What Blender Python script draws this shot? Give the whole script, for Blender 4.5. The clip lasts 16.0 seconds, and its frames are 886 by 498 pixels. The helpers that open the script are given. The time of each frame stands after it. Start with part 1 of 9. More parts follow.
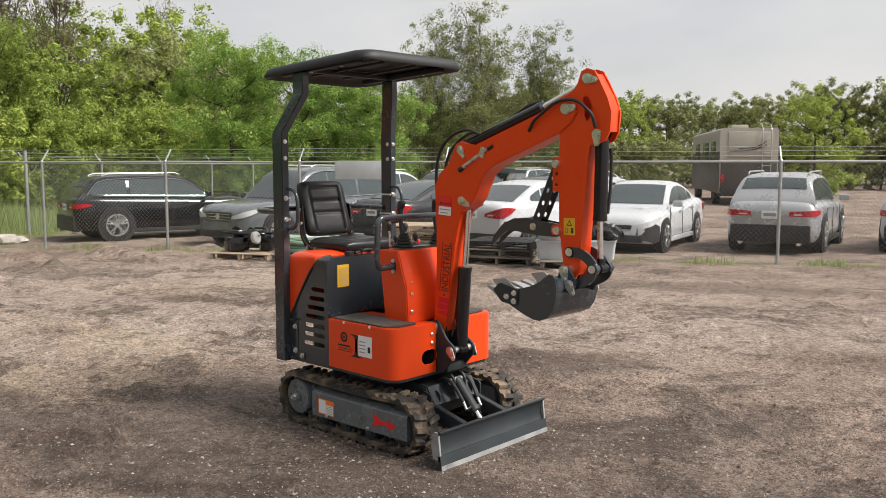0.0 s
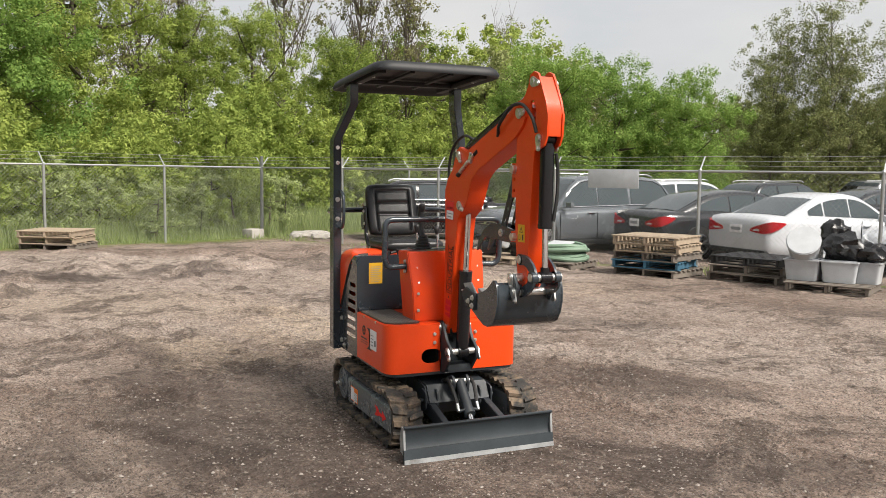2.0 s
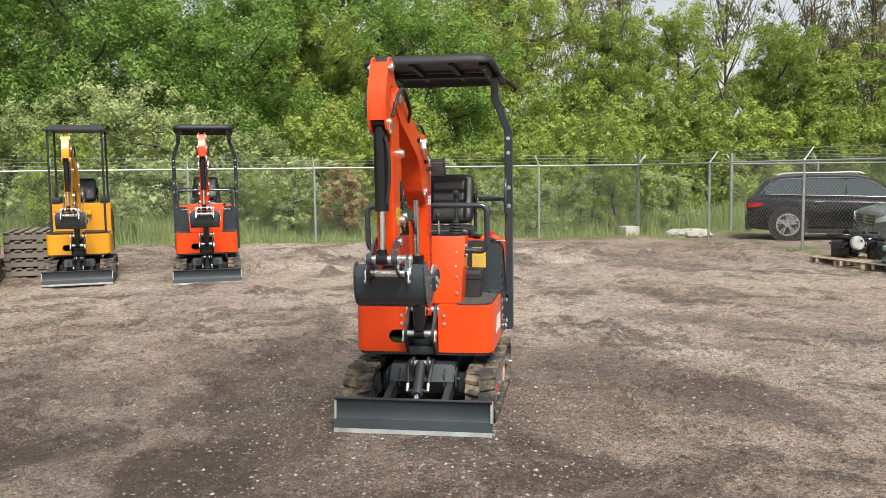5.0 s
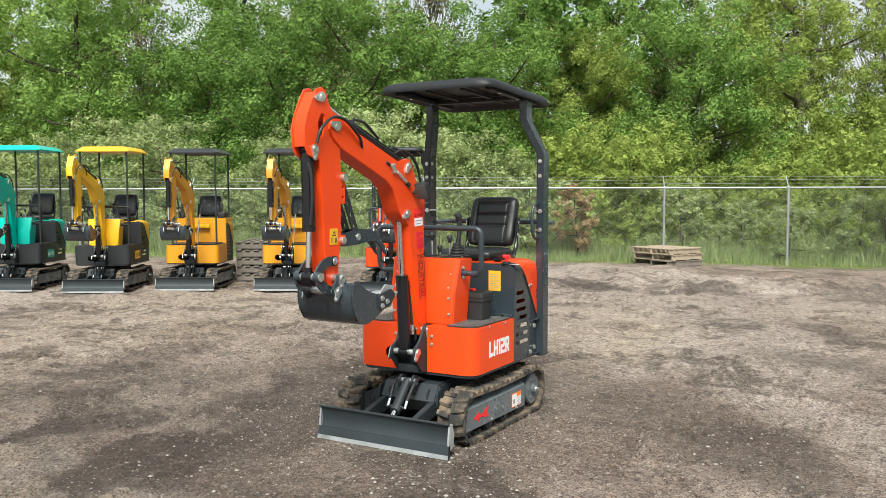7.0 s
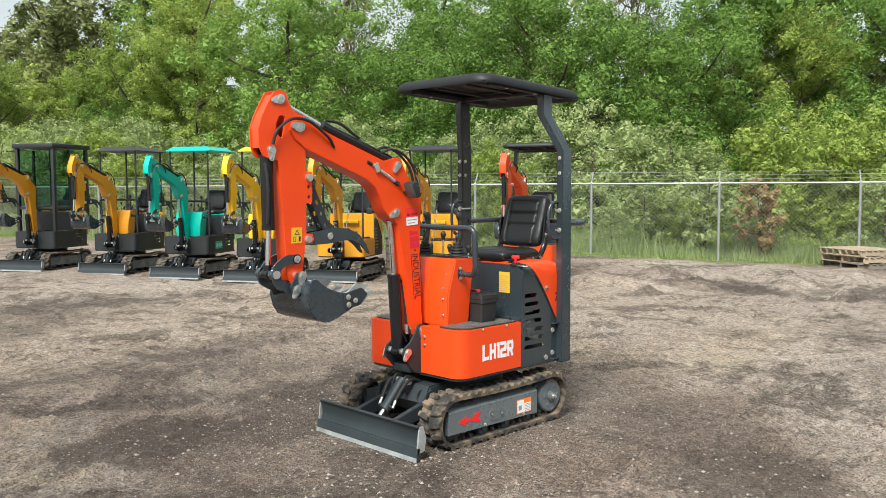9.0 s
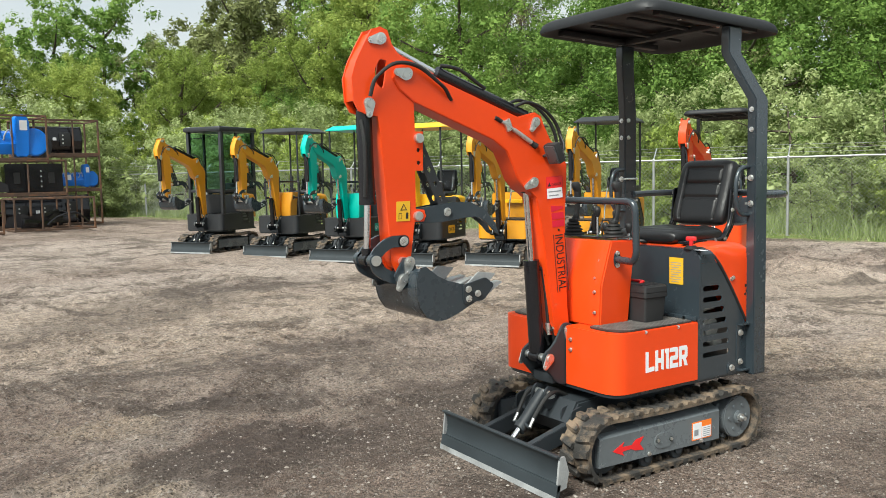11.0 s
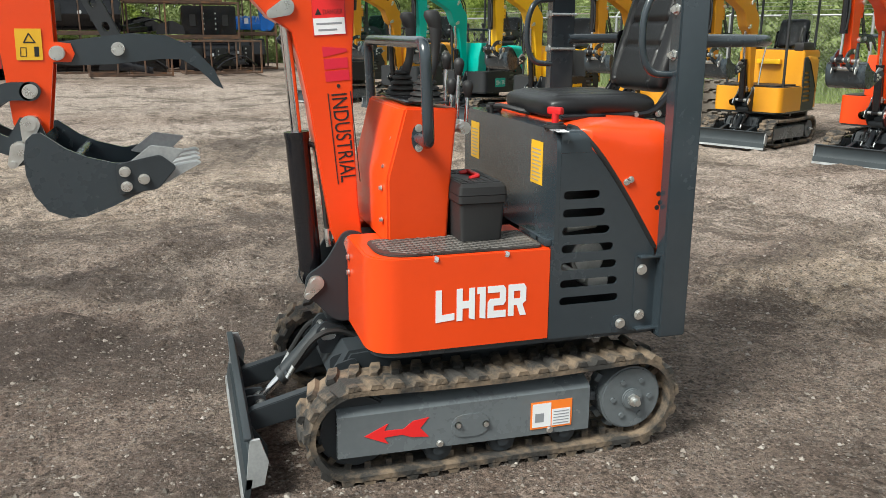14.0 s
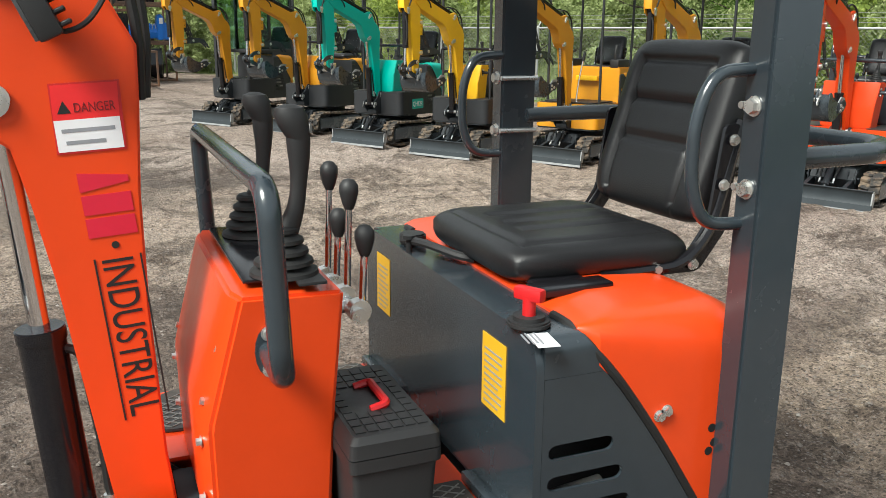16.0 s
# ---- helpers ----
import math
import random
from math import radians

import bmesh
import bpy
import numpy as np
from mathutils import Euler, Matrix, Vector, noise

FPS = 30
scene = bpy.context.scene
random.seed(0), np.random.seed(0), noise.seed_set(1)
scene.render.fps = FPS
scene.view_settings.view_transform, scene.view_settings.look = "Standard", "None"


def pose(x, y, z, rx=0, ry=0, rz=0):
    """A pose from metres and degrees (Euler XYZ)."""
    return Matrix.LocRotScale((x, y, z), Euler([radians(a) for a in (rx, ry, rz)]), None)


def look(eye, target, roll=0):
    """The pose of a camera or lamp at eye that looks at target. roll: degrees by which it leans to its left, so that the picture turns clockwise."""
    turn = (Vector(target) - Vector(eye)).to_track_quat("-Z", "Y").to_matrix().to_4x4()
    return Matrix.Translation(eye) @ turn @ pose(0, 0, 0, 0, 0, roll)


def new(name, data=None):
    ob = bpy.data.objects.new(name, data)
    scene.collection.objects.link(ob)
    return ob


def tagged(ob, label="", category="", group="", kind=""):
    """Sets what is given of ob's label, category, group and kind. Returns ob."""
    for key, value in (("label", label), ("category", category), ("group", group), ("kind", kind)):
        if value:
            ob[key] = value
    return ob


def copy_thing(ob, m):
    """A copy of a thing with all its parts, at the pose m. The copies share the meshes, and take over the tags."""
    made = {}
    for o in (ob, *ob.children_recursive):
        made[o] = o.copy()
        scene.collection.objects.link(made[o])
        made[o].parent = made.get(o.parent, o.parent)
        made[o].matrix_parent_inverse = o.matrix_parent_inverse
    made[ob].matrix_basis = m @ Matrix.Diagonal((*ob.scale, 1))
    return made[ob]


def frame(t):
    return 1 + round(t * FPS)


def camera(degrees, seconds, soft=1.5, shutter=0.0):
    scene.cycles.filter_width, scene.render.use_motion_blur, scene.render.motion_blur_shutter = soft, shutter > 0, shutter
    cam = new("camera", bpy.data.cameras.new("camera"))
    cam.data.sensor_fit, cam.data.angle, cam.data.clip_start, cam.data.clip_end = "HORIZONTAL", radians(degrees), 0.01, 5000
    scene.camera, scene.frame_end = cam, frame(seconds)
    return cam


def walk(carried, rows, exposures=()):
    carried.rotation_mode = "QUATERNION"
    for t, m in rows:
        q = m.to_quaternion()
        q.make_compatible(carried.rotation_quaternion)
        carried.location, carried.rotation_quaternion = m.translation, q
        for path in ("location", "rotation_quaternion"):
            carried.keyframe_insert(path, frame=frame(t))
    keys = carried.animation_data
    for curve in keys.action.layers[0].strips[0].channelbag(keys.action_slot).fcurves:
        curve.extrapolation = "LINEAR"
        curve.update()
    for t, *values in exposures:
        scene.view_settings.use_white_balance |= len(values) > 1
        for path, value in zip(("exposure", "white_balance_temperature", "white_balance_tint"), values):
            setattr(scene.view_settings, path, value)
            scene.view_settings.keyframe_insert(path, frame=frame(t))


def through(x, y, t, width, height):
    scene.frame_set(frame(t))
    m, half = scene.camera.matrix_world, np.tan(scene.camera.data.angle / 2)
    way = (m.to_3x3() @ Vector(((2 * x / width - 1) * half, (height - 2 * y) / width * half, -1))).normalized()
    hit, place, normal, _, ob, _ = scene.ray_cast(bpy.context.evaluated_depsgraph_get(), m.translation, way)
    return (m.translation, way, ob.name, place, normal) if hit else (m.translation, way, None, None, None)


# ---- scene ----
cam = camera(55.3, 16.0, soft=0.25)
PATH = [
    (0, (-0.077, 0.111, 1.583), (-1.432, 1.57, 1.387), 0.0),
    (0.5, (0.215, 0.514, 1.57), (-1.278, 1.83, 1.376), 0.3),
    (1, (0.619, 0.862, 1.559), (-1.003, 2.015, 1.369), 0.5),
    (1.5, (0.911, 1.216, 1.567), (-0.823, 2.194, 1.383), 0.7),
    (2, (1.156, 1.642, 1.57), (-0.67, 2.436, 1.391), 0.7),
    (2.5, (1.417, 2.097, 1.57), (-0.483, 2.699, 1.396), 0.6),
    (3, (1.528, 2.58, 1.526), (-0.421, 2.992, 1.35), 0.5),
    (3.5, (1.596, 3.114, 1.515), (-0.383, 3.333, 1.334), 0.1),
    (4, (1.692, 3.614, 1.531), (-0.299, 3.659, 1.346), -0.2),
    (4.2, (1.692, 3.824, 1.51), (-0.299, 3.796, 1.323), -0.3),
    (6.3, (1.442, 5.901, 1.482), (-0.398, 5.13, 1.343), -0.5),
    (6.5, (1.378, 6.088, 1.524), (-0.433, 5.25, 1.388), -0.3),
    (7, (1.102, 6.476, 1.5), (-0.629, 5.482, 1.372), -0.1),
    (7.5, (0.842, 6.816, 1.495), (-0.806, 5.69, 1.375), 0.0),
    (8, (0.615, 7.176, 1.531), (-0.944, 5.929, 1.414), 0.0),
    (8.5, (0.313, 7.38, 1.507), (-1.168, 6.042, 1.383), -0.1),
    (9, (0.178, 7.546, 1.522), (-1.231, 6.133, 1.383), -0.2),
    (9.5, (0.129, 7.601, 1.524), (-1.209, 6.124, 1.363), -0.5),
    (10, (-0.002, 7.518, 1.493), (-1.256, 5.971, 1.317), -0.7),
    (10.2, (-0.13, 7.385, 1.476), (-1.347, 5.808, 1.298), -0.9),
    (12.3, (-1.693, 6.592, 1.389), (-2.5, 4.773, 1.179), -0.8),
    (12.5, (-1.887, 6.605, 1.379), (-2.64, 4.768, 1.144), -0.8),
    (13, (-2.223, 6.498, 1.361), (-2.908, 4.652, 1.013), -0.4),
    (13.5, (-2.561, 6.376, 1.348), (-3.188, 4.529, 0.904), 0.0),
    (14, (-2.895, 6.399, 1.321), (-3.461, 4.547, 0.822), 0.3),
    (14.5, (-3.096, 6.214, 1.34), (-3.621, 4.358, 0.81), 0.4),
    (15, (-3.192, 5.846, 1.402), (-3.737, 3.997, 0.871), 0.5),
    (15.5, (-3.293, 5.48, 1.434), (-3.915, 3.651, 0.917), 0.7),
    (16, (-3.342, 5.185, 1.489), (-4.086, 3.395, 0.998), 0.5),
]
walk(cam, [(t, look(eye, target, roll)) for t, eye, target, roll in PATH],
     [(0.0, 0.42, 6500, 10), (4.2, 0.44, 6450, 9), (6.3, 0.55, 6080, 1), (10.2, 0.58, 6080, 1), (12.3, 0.49, 6080, 1), (16.0, 0.52, 6080, 2)])

# ---- light ----
SUN_EL, SUN_AZ = 48.0, 25.0          # degrees: height, and bearing counted from +x towards +y
world = bpy.data.worlds.new("sky")
scene.world = world
world.use_nodes = True
wn, wl = world.node_tree.nodes, world.node_tree.links
wn.clear()
sky = wn.new("ShaderNodeTexSky")
sky.sky_type, sky.sun_disc = "NISHITA", False
sky.sun_elevation, sky.sun_rotation = radians(SUN_EL), radians(90 - SUN_AZ)
sky.dust_density, sky.air_density = 3.0, 1.0
coord = wn.new("ShaderNodeTexCoord")
squash = wn.new("ShaderNodeMapping")
squash.inputs["Scale"].default_value = (1.2, 1.2, 4.0)
clouds = wn.new("ShaderNodeTexNoise")
clouds.inputs["Scale"].default_value, clouds.inputs["Detail"].default_value = 2.2, 6.0
cover = wn.new("ShaderNodeValToRGB")
cover.color_ramp.elements[0].position, cover.color_ramp.elements[0].color = 0.25, (0.6, 0.6, 0.6, 1)
cover.color_ramp.elements[1].position, cover.color_ramp.elements[1].color = 0.65, (0.96, 0.96, 0.96, 1)
blend = wn.new("ShaderNodeMixRGB")
blend.inputs[2].default_value = (6.7, 6.6, 6.5, 1)
bg = wn.new("ShaderNodeBackground")
bg.inputs["Strength"].default_value = 0.088
wo = wn.new("ShaderNodeOutputWorld")
wl.new(coord.outputs["Generated"], squash.inputs["Vector"])
wl.new(squash.outputs["Vector"], clouds.inputs["Vector"])
wl.new(clouds.outputs["Fac"], cover.inputs["Fac"])
wl.new(cover.outputs["Color"], blend.inputs[0])
wl.new(sky.outputs["Color"], blend.inputs[1])
wl.new(blend.outputs["Color"], bg.inputs["Color"])
wl.new(bg.outputs["Background"], wo.inputs["Surface"])

sun = new("sun", bpy.data.lights.new("sun", "SUN"))
sun.data.energy, sun.data.angle, sun.data.color = 5.0, radians(24), (1.0, 0.935, 0.85)
_d = Vector((math.cos(radians(SUN_AZ)) * math.cos(radians(SUN_EL)), math.sin(radians(SUN_AZ)) * math.cos(radians(SUN_EL)), math.sin(radians(SUN_EL))))
sun.matrix_world = look(_d * 60, (0, 0, 0))

# ---- materials ----
def mat(name, color, rough=0.5, metal=0.0, vary=0.12, scale=6.0, bump=0.0, bump_scale=60.0, dirt=None, dirt_at=0.6, dirt_scale=3.0, coat=0.0, rand=0.0, spec=0.5):
    """A node material: base colour with variation at two scales, optional dirt patches, optional fine relief."""
    m = bpy.data.materials.new(name)
    m.use_nodes = True
    n, l = m.node_tree.nodes, m.node_tree.links
    b = n["Principled BSDF"]
    b.inputs["Metallic"].default_value = metal
    b.inputs["Specular IOR Level"].default_value = spec
    b.inputs["Coat Weight"].default_value = coat
    b.inputs["Coat Roughness"].default_value = 0.12
    tc = n.new("ShaderNodeTexCoord")
    big = n.new("ShaderNodeTexNoise")
    big.inputs["Scale"].default_value, big.inputs["Detail"].default_value = scale, 5.0
    l.new(tc.outputs["Object"], big.inputs["Vector"])
    fine = n.new("ShaderNodeTexNoise")
    fine.inputs["Scale"].default_value, fine.inputs["Detail"].default_value = scale * 11, 3.0
    l.new(tc.outputs["Object"], fine.inputs["Vector"])
    add = n.new("ShaderNodeMath")
    add.operation = "MULTIPLY_ADD"
    add.inputs[1].default_value = 0.4
    l.new(fine.outputs["Fac"], add.inputs[0])
    l.new(big.outputs["Fac"], add.inputs[2])
    last = add.outputs[0]
    if rand:
        info = n.new("ShaderNodeObjectInfo")
        ra = n.new("ShaderNodeMath")
        ra.operation = "MULTIPLY_ADD"
        ra.inputs[1].default_value = rand
        l.new(info.outputs["Random"], ra.inputs[0])
        l.new(last, ra.inputs[2])
        last = ra.outputs[0]
    ramp = n.new("ShaderNodeMapRange")
    ramp.inputs["From Min"].default_value, ramp.inputs["From Max"].default_value = 0.4, 1.0 + rand
    ramp.inputs["To Min"].default_value, ramp.inputs["To Max"].default_value = 1 - vary, 1 + vary
    l.new(last, ramp.inputs["Value"])
    mul = n.new("ShaderNodeVectorMath")
    mul.operation = "SCALE"
    mul.inputs[0].default_value = color[:3]
    l.new(ramp.outputs[0], mul.inputs["Scale"])
    out = mul.outputs["Vector"]
    rg = n.new("ShaderNodeMapRange")
    rg.inputs["From Min"].default_value, rg.inputs["From Max"].default_value = 0.3, 1.1
    rg.inputs["To Min"].default_value, rg.inputs["To Max"].default_value = max(0.03, rough - 0.1), min(1, rough + 0.1)
    l.new(add.outputs[0], rg.inputs["Value"])
    l.new(rg.outputs[0], b.inputs["Roughness"])
    if dirt:
        dn = n.new("ShaderNodeTexNoise")
        dn.inputs["Scale"].default_value, dn.inputs["Detail"].default_value, dn.inputs["Roughness"].default_value = dirt_scale, 8.0, 0.65
        l.new(tc.outputs["Object"], dn.inputs["Vector"])
        dr = n.new("ShaderNodeMapRange")
        dr.inputs["From Min"].default_value, dr.inputs["From Max"].default_value = dirt_at - 0.08, dirt_at + 0.08
        l.new(dn.outputs["Fac"], dr.inputs["Value"])
        mx = n.new("ShaderNodeMixRGB")
        l.new(dr.outputs[0], mx.inputs[0])
        l.new(out, mx.inputs[1])
        mx.inputs[2].default_value = (*dirt[:3], 1)
        out = mx.outputs["Color"]
    l.new(out, b.inputs["Base Color"])
    if bump:
        bn = n.new("ShaderNodeTexNoise")
        bn.inputs["Scale"].default_value, bn.inputs["Detail"].default_value = bump_scale, 4.0
        l.new(tc.outputs["Object"], bn.inputs["Vector"])
        bp = n.new("ShaderNodeBump")
        bp.inputs["Strength"].default_value, bp.inputs["Distance"].default_value = bump, 0.01
        l.new(bn.outputs["Fac"], bp.inputs["Height"])
        l.new(bp.outputs["Normal"], b.inputs["Normal"])
    return m


def glass_mat(name, tint=(0.8, 0.9, 0.9), rough=0.02):
    m = bpy.data.materials.new(name)
    m.use_nodes = True
    b = m.node_tree.nodes["Principled BSDF"]
    b.inputs["Base Color"].default_value = (*tint, 1)
    b.inputs["Roughness"].default_value = rough
    b.inputs["Transmission Weight"].default_value = 1.0
    b.inputs["IOR"].default_value = 1.1
    return m


DUST = (0.16, 0.125, 0.095)
M_ORANGE = mat("orange_paint", (0.68, 0.055, 0.006), 0.34, 0, 0.05, 3, coat=0.30, spec=0.3)
M_SLATE = mat("slate_paint", (0.027, 0.036, 0.044), 0.24, 0, 0.12, 3, coat=0.45)
M_FRAME = mat("frame_paint", (0.020, 0.025, 0.030), 0.58, 0, 0.18, 4, dirt=DUST, dirt_at=0.70)
M_SIDE = mat("track_frame_paint", (0.120, 0.134, 0.144), 0.26, 0, 0.18, 4, dirt=DUST, dirt_at=0.72)
M_BLADE = mat("blade_paint", (0.024, 0.031, 0.036), 0.5, 0.0, 0.25, 4, dirt=DUST, dirt_at=0.80)
M_EDGE = mat("worn_steel", (0.34, 0.35, 0.355), 0.38, 0.25, 0.3, 9, dirt=(0.12, 0.1, 0.08), dirt_at=0.66)
M_BLACK = mat("black_paint", (0.008, 0.008, 0.010), 0.20, 0, 0.2, 4)
M_CANOPY = mat("canopy_plastic", (0.007, 0.008, 0.010), 0.6, 0, 0.2, 3, bump=0.06, bump_scale=240)
M_RUBBER = mat("track_rubber", (0.028, 0.026, 0.024), 0.85, 0, 0.3, 14, bump=0.4, bump_scale=70, dirt=(0.17, 0.125, 0.085), dirt_at=0.53, dirt_scale=9)
M_HOSE = mat("hose_rubber", (0.012, 0.012, 0.012), 0.6, 0, 0.2, 20)
M_VINYL = mat("seat_vinyl", (0.009, 0.009, 0.010), 0.38, 0, 0.2, 5, bump=0.12, bump_scale=420)
M_CHROME = mat("chrome", (0.72, 0.72, 0.73), 0.12, 1.0, 0.05, 5)
M_ZINC = mat("zinc_bolts", (0.68, 0.68, 0.66), 0.30, 0.9, 0.15, 30)
M_WHITE = mat("white_label", (0.74, 0.74, 0.76), 0.5, 0, 0.04, 6)
M_YLABEL = mat("yellow_label", (0.66, 0.37, 0.015), 0.5, 0, 0.06, 20)
M_RED = mat("red_decal", (0.72, 0.018, 0.02), 0.45, 0, 0.06, 12)
M_DRED = mat("red_plastic", (0.50, 0.012, 0.015), 0.35, 0, 0.08, 12)
M_DKRED = mat("dark_red_ink", (0.16, 0.006, 0.008), 0.5, 0, 0.05, 12)
M_CRIM = mat("crimson_decal", (0.56, 0.008, 0.034), 0.5, 0, 0.06, 12)
M_LENS = mat("dusty_lens", (0.060, 0.064, 0.068), 0.30, 0, 0.1, 20)
M_BORANGE = mat("decal_orange", (0.85, 0.20, 0.02), 0.5, 0, 0.04, 12)
M_INK = mat("black_ink", (0.012, 0.012, 0.012), 0.5, 0, 0.05, 12)
M_GREY = mat("grey_ink", (0.25, 0.26, 0.28), 0.5, 0, 0.05, 12)
M_TREAD = mat("tread_plate", (0.050, 0.046, 0.044), 0.45, 0.35, 0.3, 8, dirt=DUST, dirt_at=0.62)
M_TREADLINE = mat("tread_ridge", (0.34, 0.32, 0.30), 0.4, 0.7, 0.3, 14)
M_BOX = mat("black_plastic", (0.016, 0.016, 0.017), 0.55, 0, 0.2, 8, bump=0.06, bump_scale=420)
M_ENGINE = mat("engine_metal", (0.42, 0.42, 0.41), 0.45, 0.7, 0.3, 12)
M_YELLOW = mat("yellow_paint", (0.80, 0.46, 0.012), 0.34, 0, 0.06, 3, coat=0.2)
M_AMBER = mat("amber_paint", (0.62, 0.27, 0.012), 0.36, 0, 0.06, 3, coat=0.2)
M_TEAL = mat("teal_paint", (0.010, 0.42, 0.34), 0.36, 0, 0.06, 3, coat=0.2)
M_DARK = mat("charcoal_paint", (0.022, 0.024, 0.027), 0.4, 0, 0.15, 3)
M_RUST = mat("rusty_steel", (0.085, 0.052, 0.036), 0.8, 0.2, 0.35, 7, dirt=(0.18, 0.085, 0.04), dirt_at=0.58, bump=0.2, bump_scale=90)
M_BLUE = mat("blue_paint", (0.010, 0.16, 0.62), 0.35, 0, 0.08, 3)
M_GALV = mat("galvanised", (0.42, 0.43, 0.43), 0.42, 0.75, 0.12, 9)
M_WIRE = mat("fence_wire", (0.32, 0.33, 0.32), 0.5, 0.5, 0.2, 9)
M_CONC = mat("concrete", (0.36, 0.34, 0.31), 0.9, 0, 0.25, 7, bump=0.4, bump_scale=40)
M_WOOD = mat("pallet_wood", (0.34, 0.27, 0.195), 0.85, 0, 0.3, 8, bump=0.25, bump_scale=60, rand=0.3)
M_WOODG = mat("weathered_wood", (0.16, 0.138, 0.115), 0.9, 0, 0.35, 8, bump=0.25, bump_scale=60, rand=0.3)
M_WOODB = mat("blue_wood", (0.035, 0.11, 0.17), 0.85, 0, 0.3, 8, bump=0.2, bump_scale=60)
M_TYRE = mat("tyre", (0.014, 0.014, 0.014), 0.8, 0, 0.25, 12, bump=0.2, bump_scale=90)
M_RIM = mat("alloy", (0.55, 0.56, 0.57), 0.28, 0.9, 0.1, 8)
M_CARBLK = mat("car_black", (0.010, 0.010, 0.012), 0.2, 0.2, 0.1, 2, coat=0.6)
M_CARGREY = mat("car_grey", (0.15, 0.165, 0.18), 0.25, 0.4, 0.1, 2, coat=0.6)
M_CARDARK = mat("car_charcoal", (0.028, 0.030, 0.034), 0.25, 0.3, 0.1, 2, coat=0.6)
M_CARWHT = mat("car_white", (0.50, 0.52, 0.55), 0.3, 0, 0.05, 2, coat=0.5)
M_CARSIL = mat("car_silver", (0.40, 0.41, 0.43), 0.28, 0.40, 0.06, 2, coat=0.5)
M_CARGLS = mat("car_glass", (0.050, 0.064, 0.070), 0.04, 0, 0.1, 2, spec=0.6)
M_LAMPR = mat("tail_lens", (0.36, 0.008, 0.014), 0.15, 0, 0.1, 6)
M_LAMPW = mat("head_lens", (0.60, 0.62, 0.64), 0.12, 0.2, 0.1, 6)
M_TRIM = mat("car_trim", (0.016, 0.016, 0.017), 0.55, 0, 0.15, 8)
M_CREAM = mat("cream_panel", (0.36, 0.335, 0.29), 0.45, 0, 0.06, 3)
M_BROWN = mat("brown_panel", (0.050, 0.040, 0.036), 0.45, 0, 0.1, 3)
M_BIN = mat("clear_bin", (0.46, 0.48, 0.50), 0.35, 0, 0.12, 6)
M_BAG = mat("bin_bag", (0.010, 0.010, 0.011), 0.28, 0, 0.2, 9, bump=0.8, bump_scale=18)
M_GHOSE = mat("green_hose", (0.16, 0.24, 0.17), 0.6, 0, 0.2, 9)
M_BARK = mat("bark", (0.085, 0.068, 0.052), 0.95, 0, 0.35, 9, bump=0.5, bump_scale=30)
M_PLASTIC = glass_mat("clear_wrap", (0.85, 0.88, 0.9), 0.25)
M_PANE = glass_mat("cab_glass", (0.55, 0.72, 0.66), 0.03)


def leaf_mat(name, color, dark, light, through=0.35):
    m = bpy.data.materials.new(name)
    m.use_nodes = True
    n, l = m.node_tree.nodes, m.node_tree.links
    b = n["Principled BSDF"]
    geo = n.new("ShaderNodeNewGeometry")
    info = n.new("ShaderNodeObjectInfo")
    ramp = n.new("ShaderNodeValToRGB")
    ramp.color_ramp.elements[0].color = (*dark, 1)
    ramp.color_ramp.elements[1].color = (*light, 1)
    mid = ramp.color_ramp.elements.new(0.5)
    mid.color = (*color, 1)
    mixr = n.new("ShaderNodeMath")
    mixr.operation = "MULTIPLY_ADD"
    mixr.inputs[1].default_value = 0.35
    sc = n.new("ShaderNodeMath")
    sc.operation = "MULTIPLY"
    sc.inputs[1].default_value = 0.65
    l.new(geo.outputs["Random Per Island"], sc.inputs[0])
    l.new(info.outputs["Random"], mixr.inputs[0])
    l.new(sc.outputs[0], mixr.inputs[2])
    l.new(mixr.outputs[0], ramp.inputs["Fac"])
    l.new(ramp.outputs["Color"], b.inputs["Base Color"])
    b.inputs["Roughness"].default_value = 0.68
    b.inputs["Specular IOR Level"].default_value = 0.16
    tr = n.new("ShaderNodeBsdfTranslucent")
    l.new(ramp.outputs["Color"], tr.inputs["Color"])
    ms = n.new("ShaderNodeMixShader")
    ms.inputs[0].default_value = through
    l.new(b.outputs[0], ms.inputs[1])
    l.new(tr.outputs[0], ms.inputs[2])
    l.new(ms.outputs[0], n["Material Output"].inputs["Surface"])
    return m


M_LEAF = leaf_mat("spring_leaves", (0.260, 0.336, 0.074), (0.105, 0.155, 0.035), (0.45, 0.51, 0.135), 0.42)
M_LEAFD = leaf_mat("dark_leaves", (0.185, 0.295, 0.066), (0.075, 0.142, 0.030), (0.33, 0.45, 0.115), 0.42)
M_LEAFS = leaf_mat("silver_leaves", (0.310, 0.370, 0.150), (0.165, 0.210, 0.080), (0.50, 0.56, 0.27), 0.42)
# paled and greyed, so haze over the far wood sits in these leaf colours
M_LEAFB = leaf_mat("hazed_bronze_leaves", (0.19, 0.190, 0.080), (0.10, 0.100, 0.042), (0.30, 0.30, 0.13), 0.38)
M_LEAFG = leaf_mat("hazed_grey_green_leaves", (0.215, 0.240, 0.095), (0.100, 0.115, 0.048), (0.36, 0.39, 0.165), 0.40)
M_LEAFR = leaf_mat("reddish_leaves", (0.30, 0.22, 0.10), (0.17, 0.12, 0.05), (0.46, 0.33, 0.17))
M_STONE = leaf_mat("stone", (0.22, 0.19, 0.165), (0.060, 0.050, 0.043), (0.50, 0.47, 0.43), 0.0)
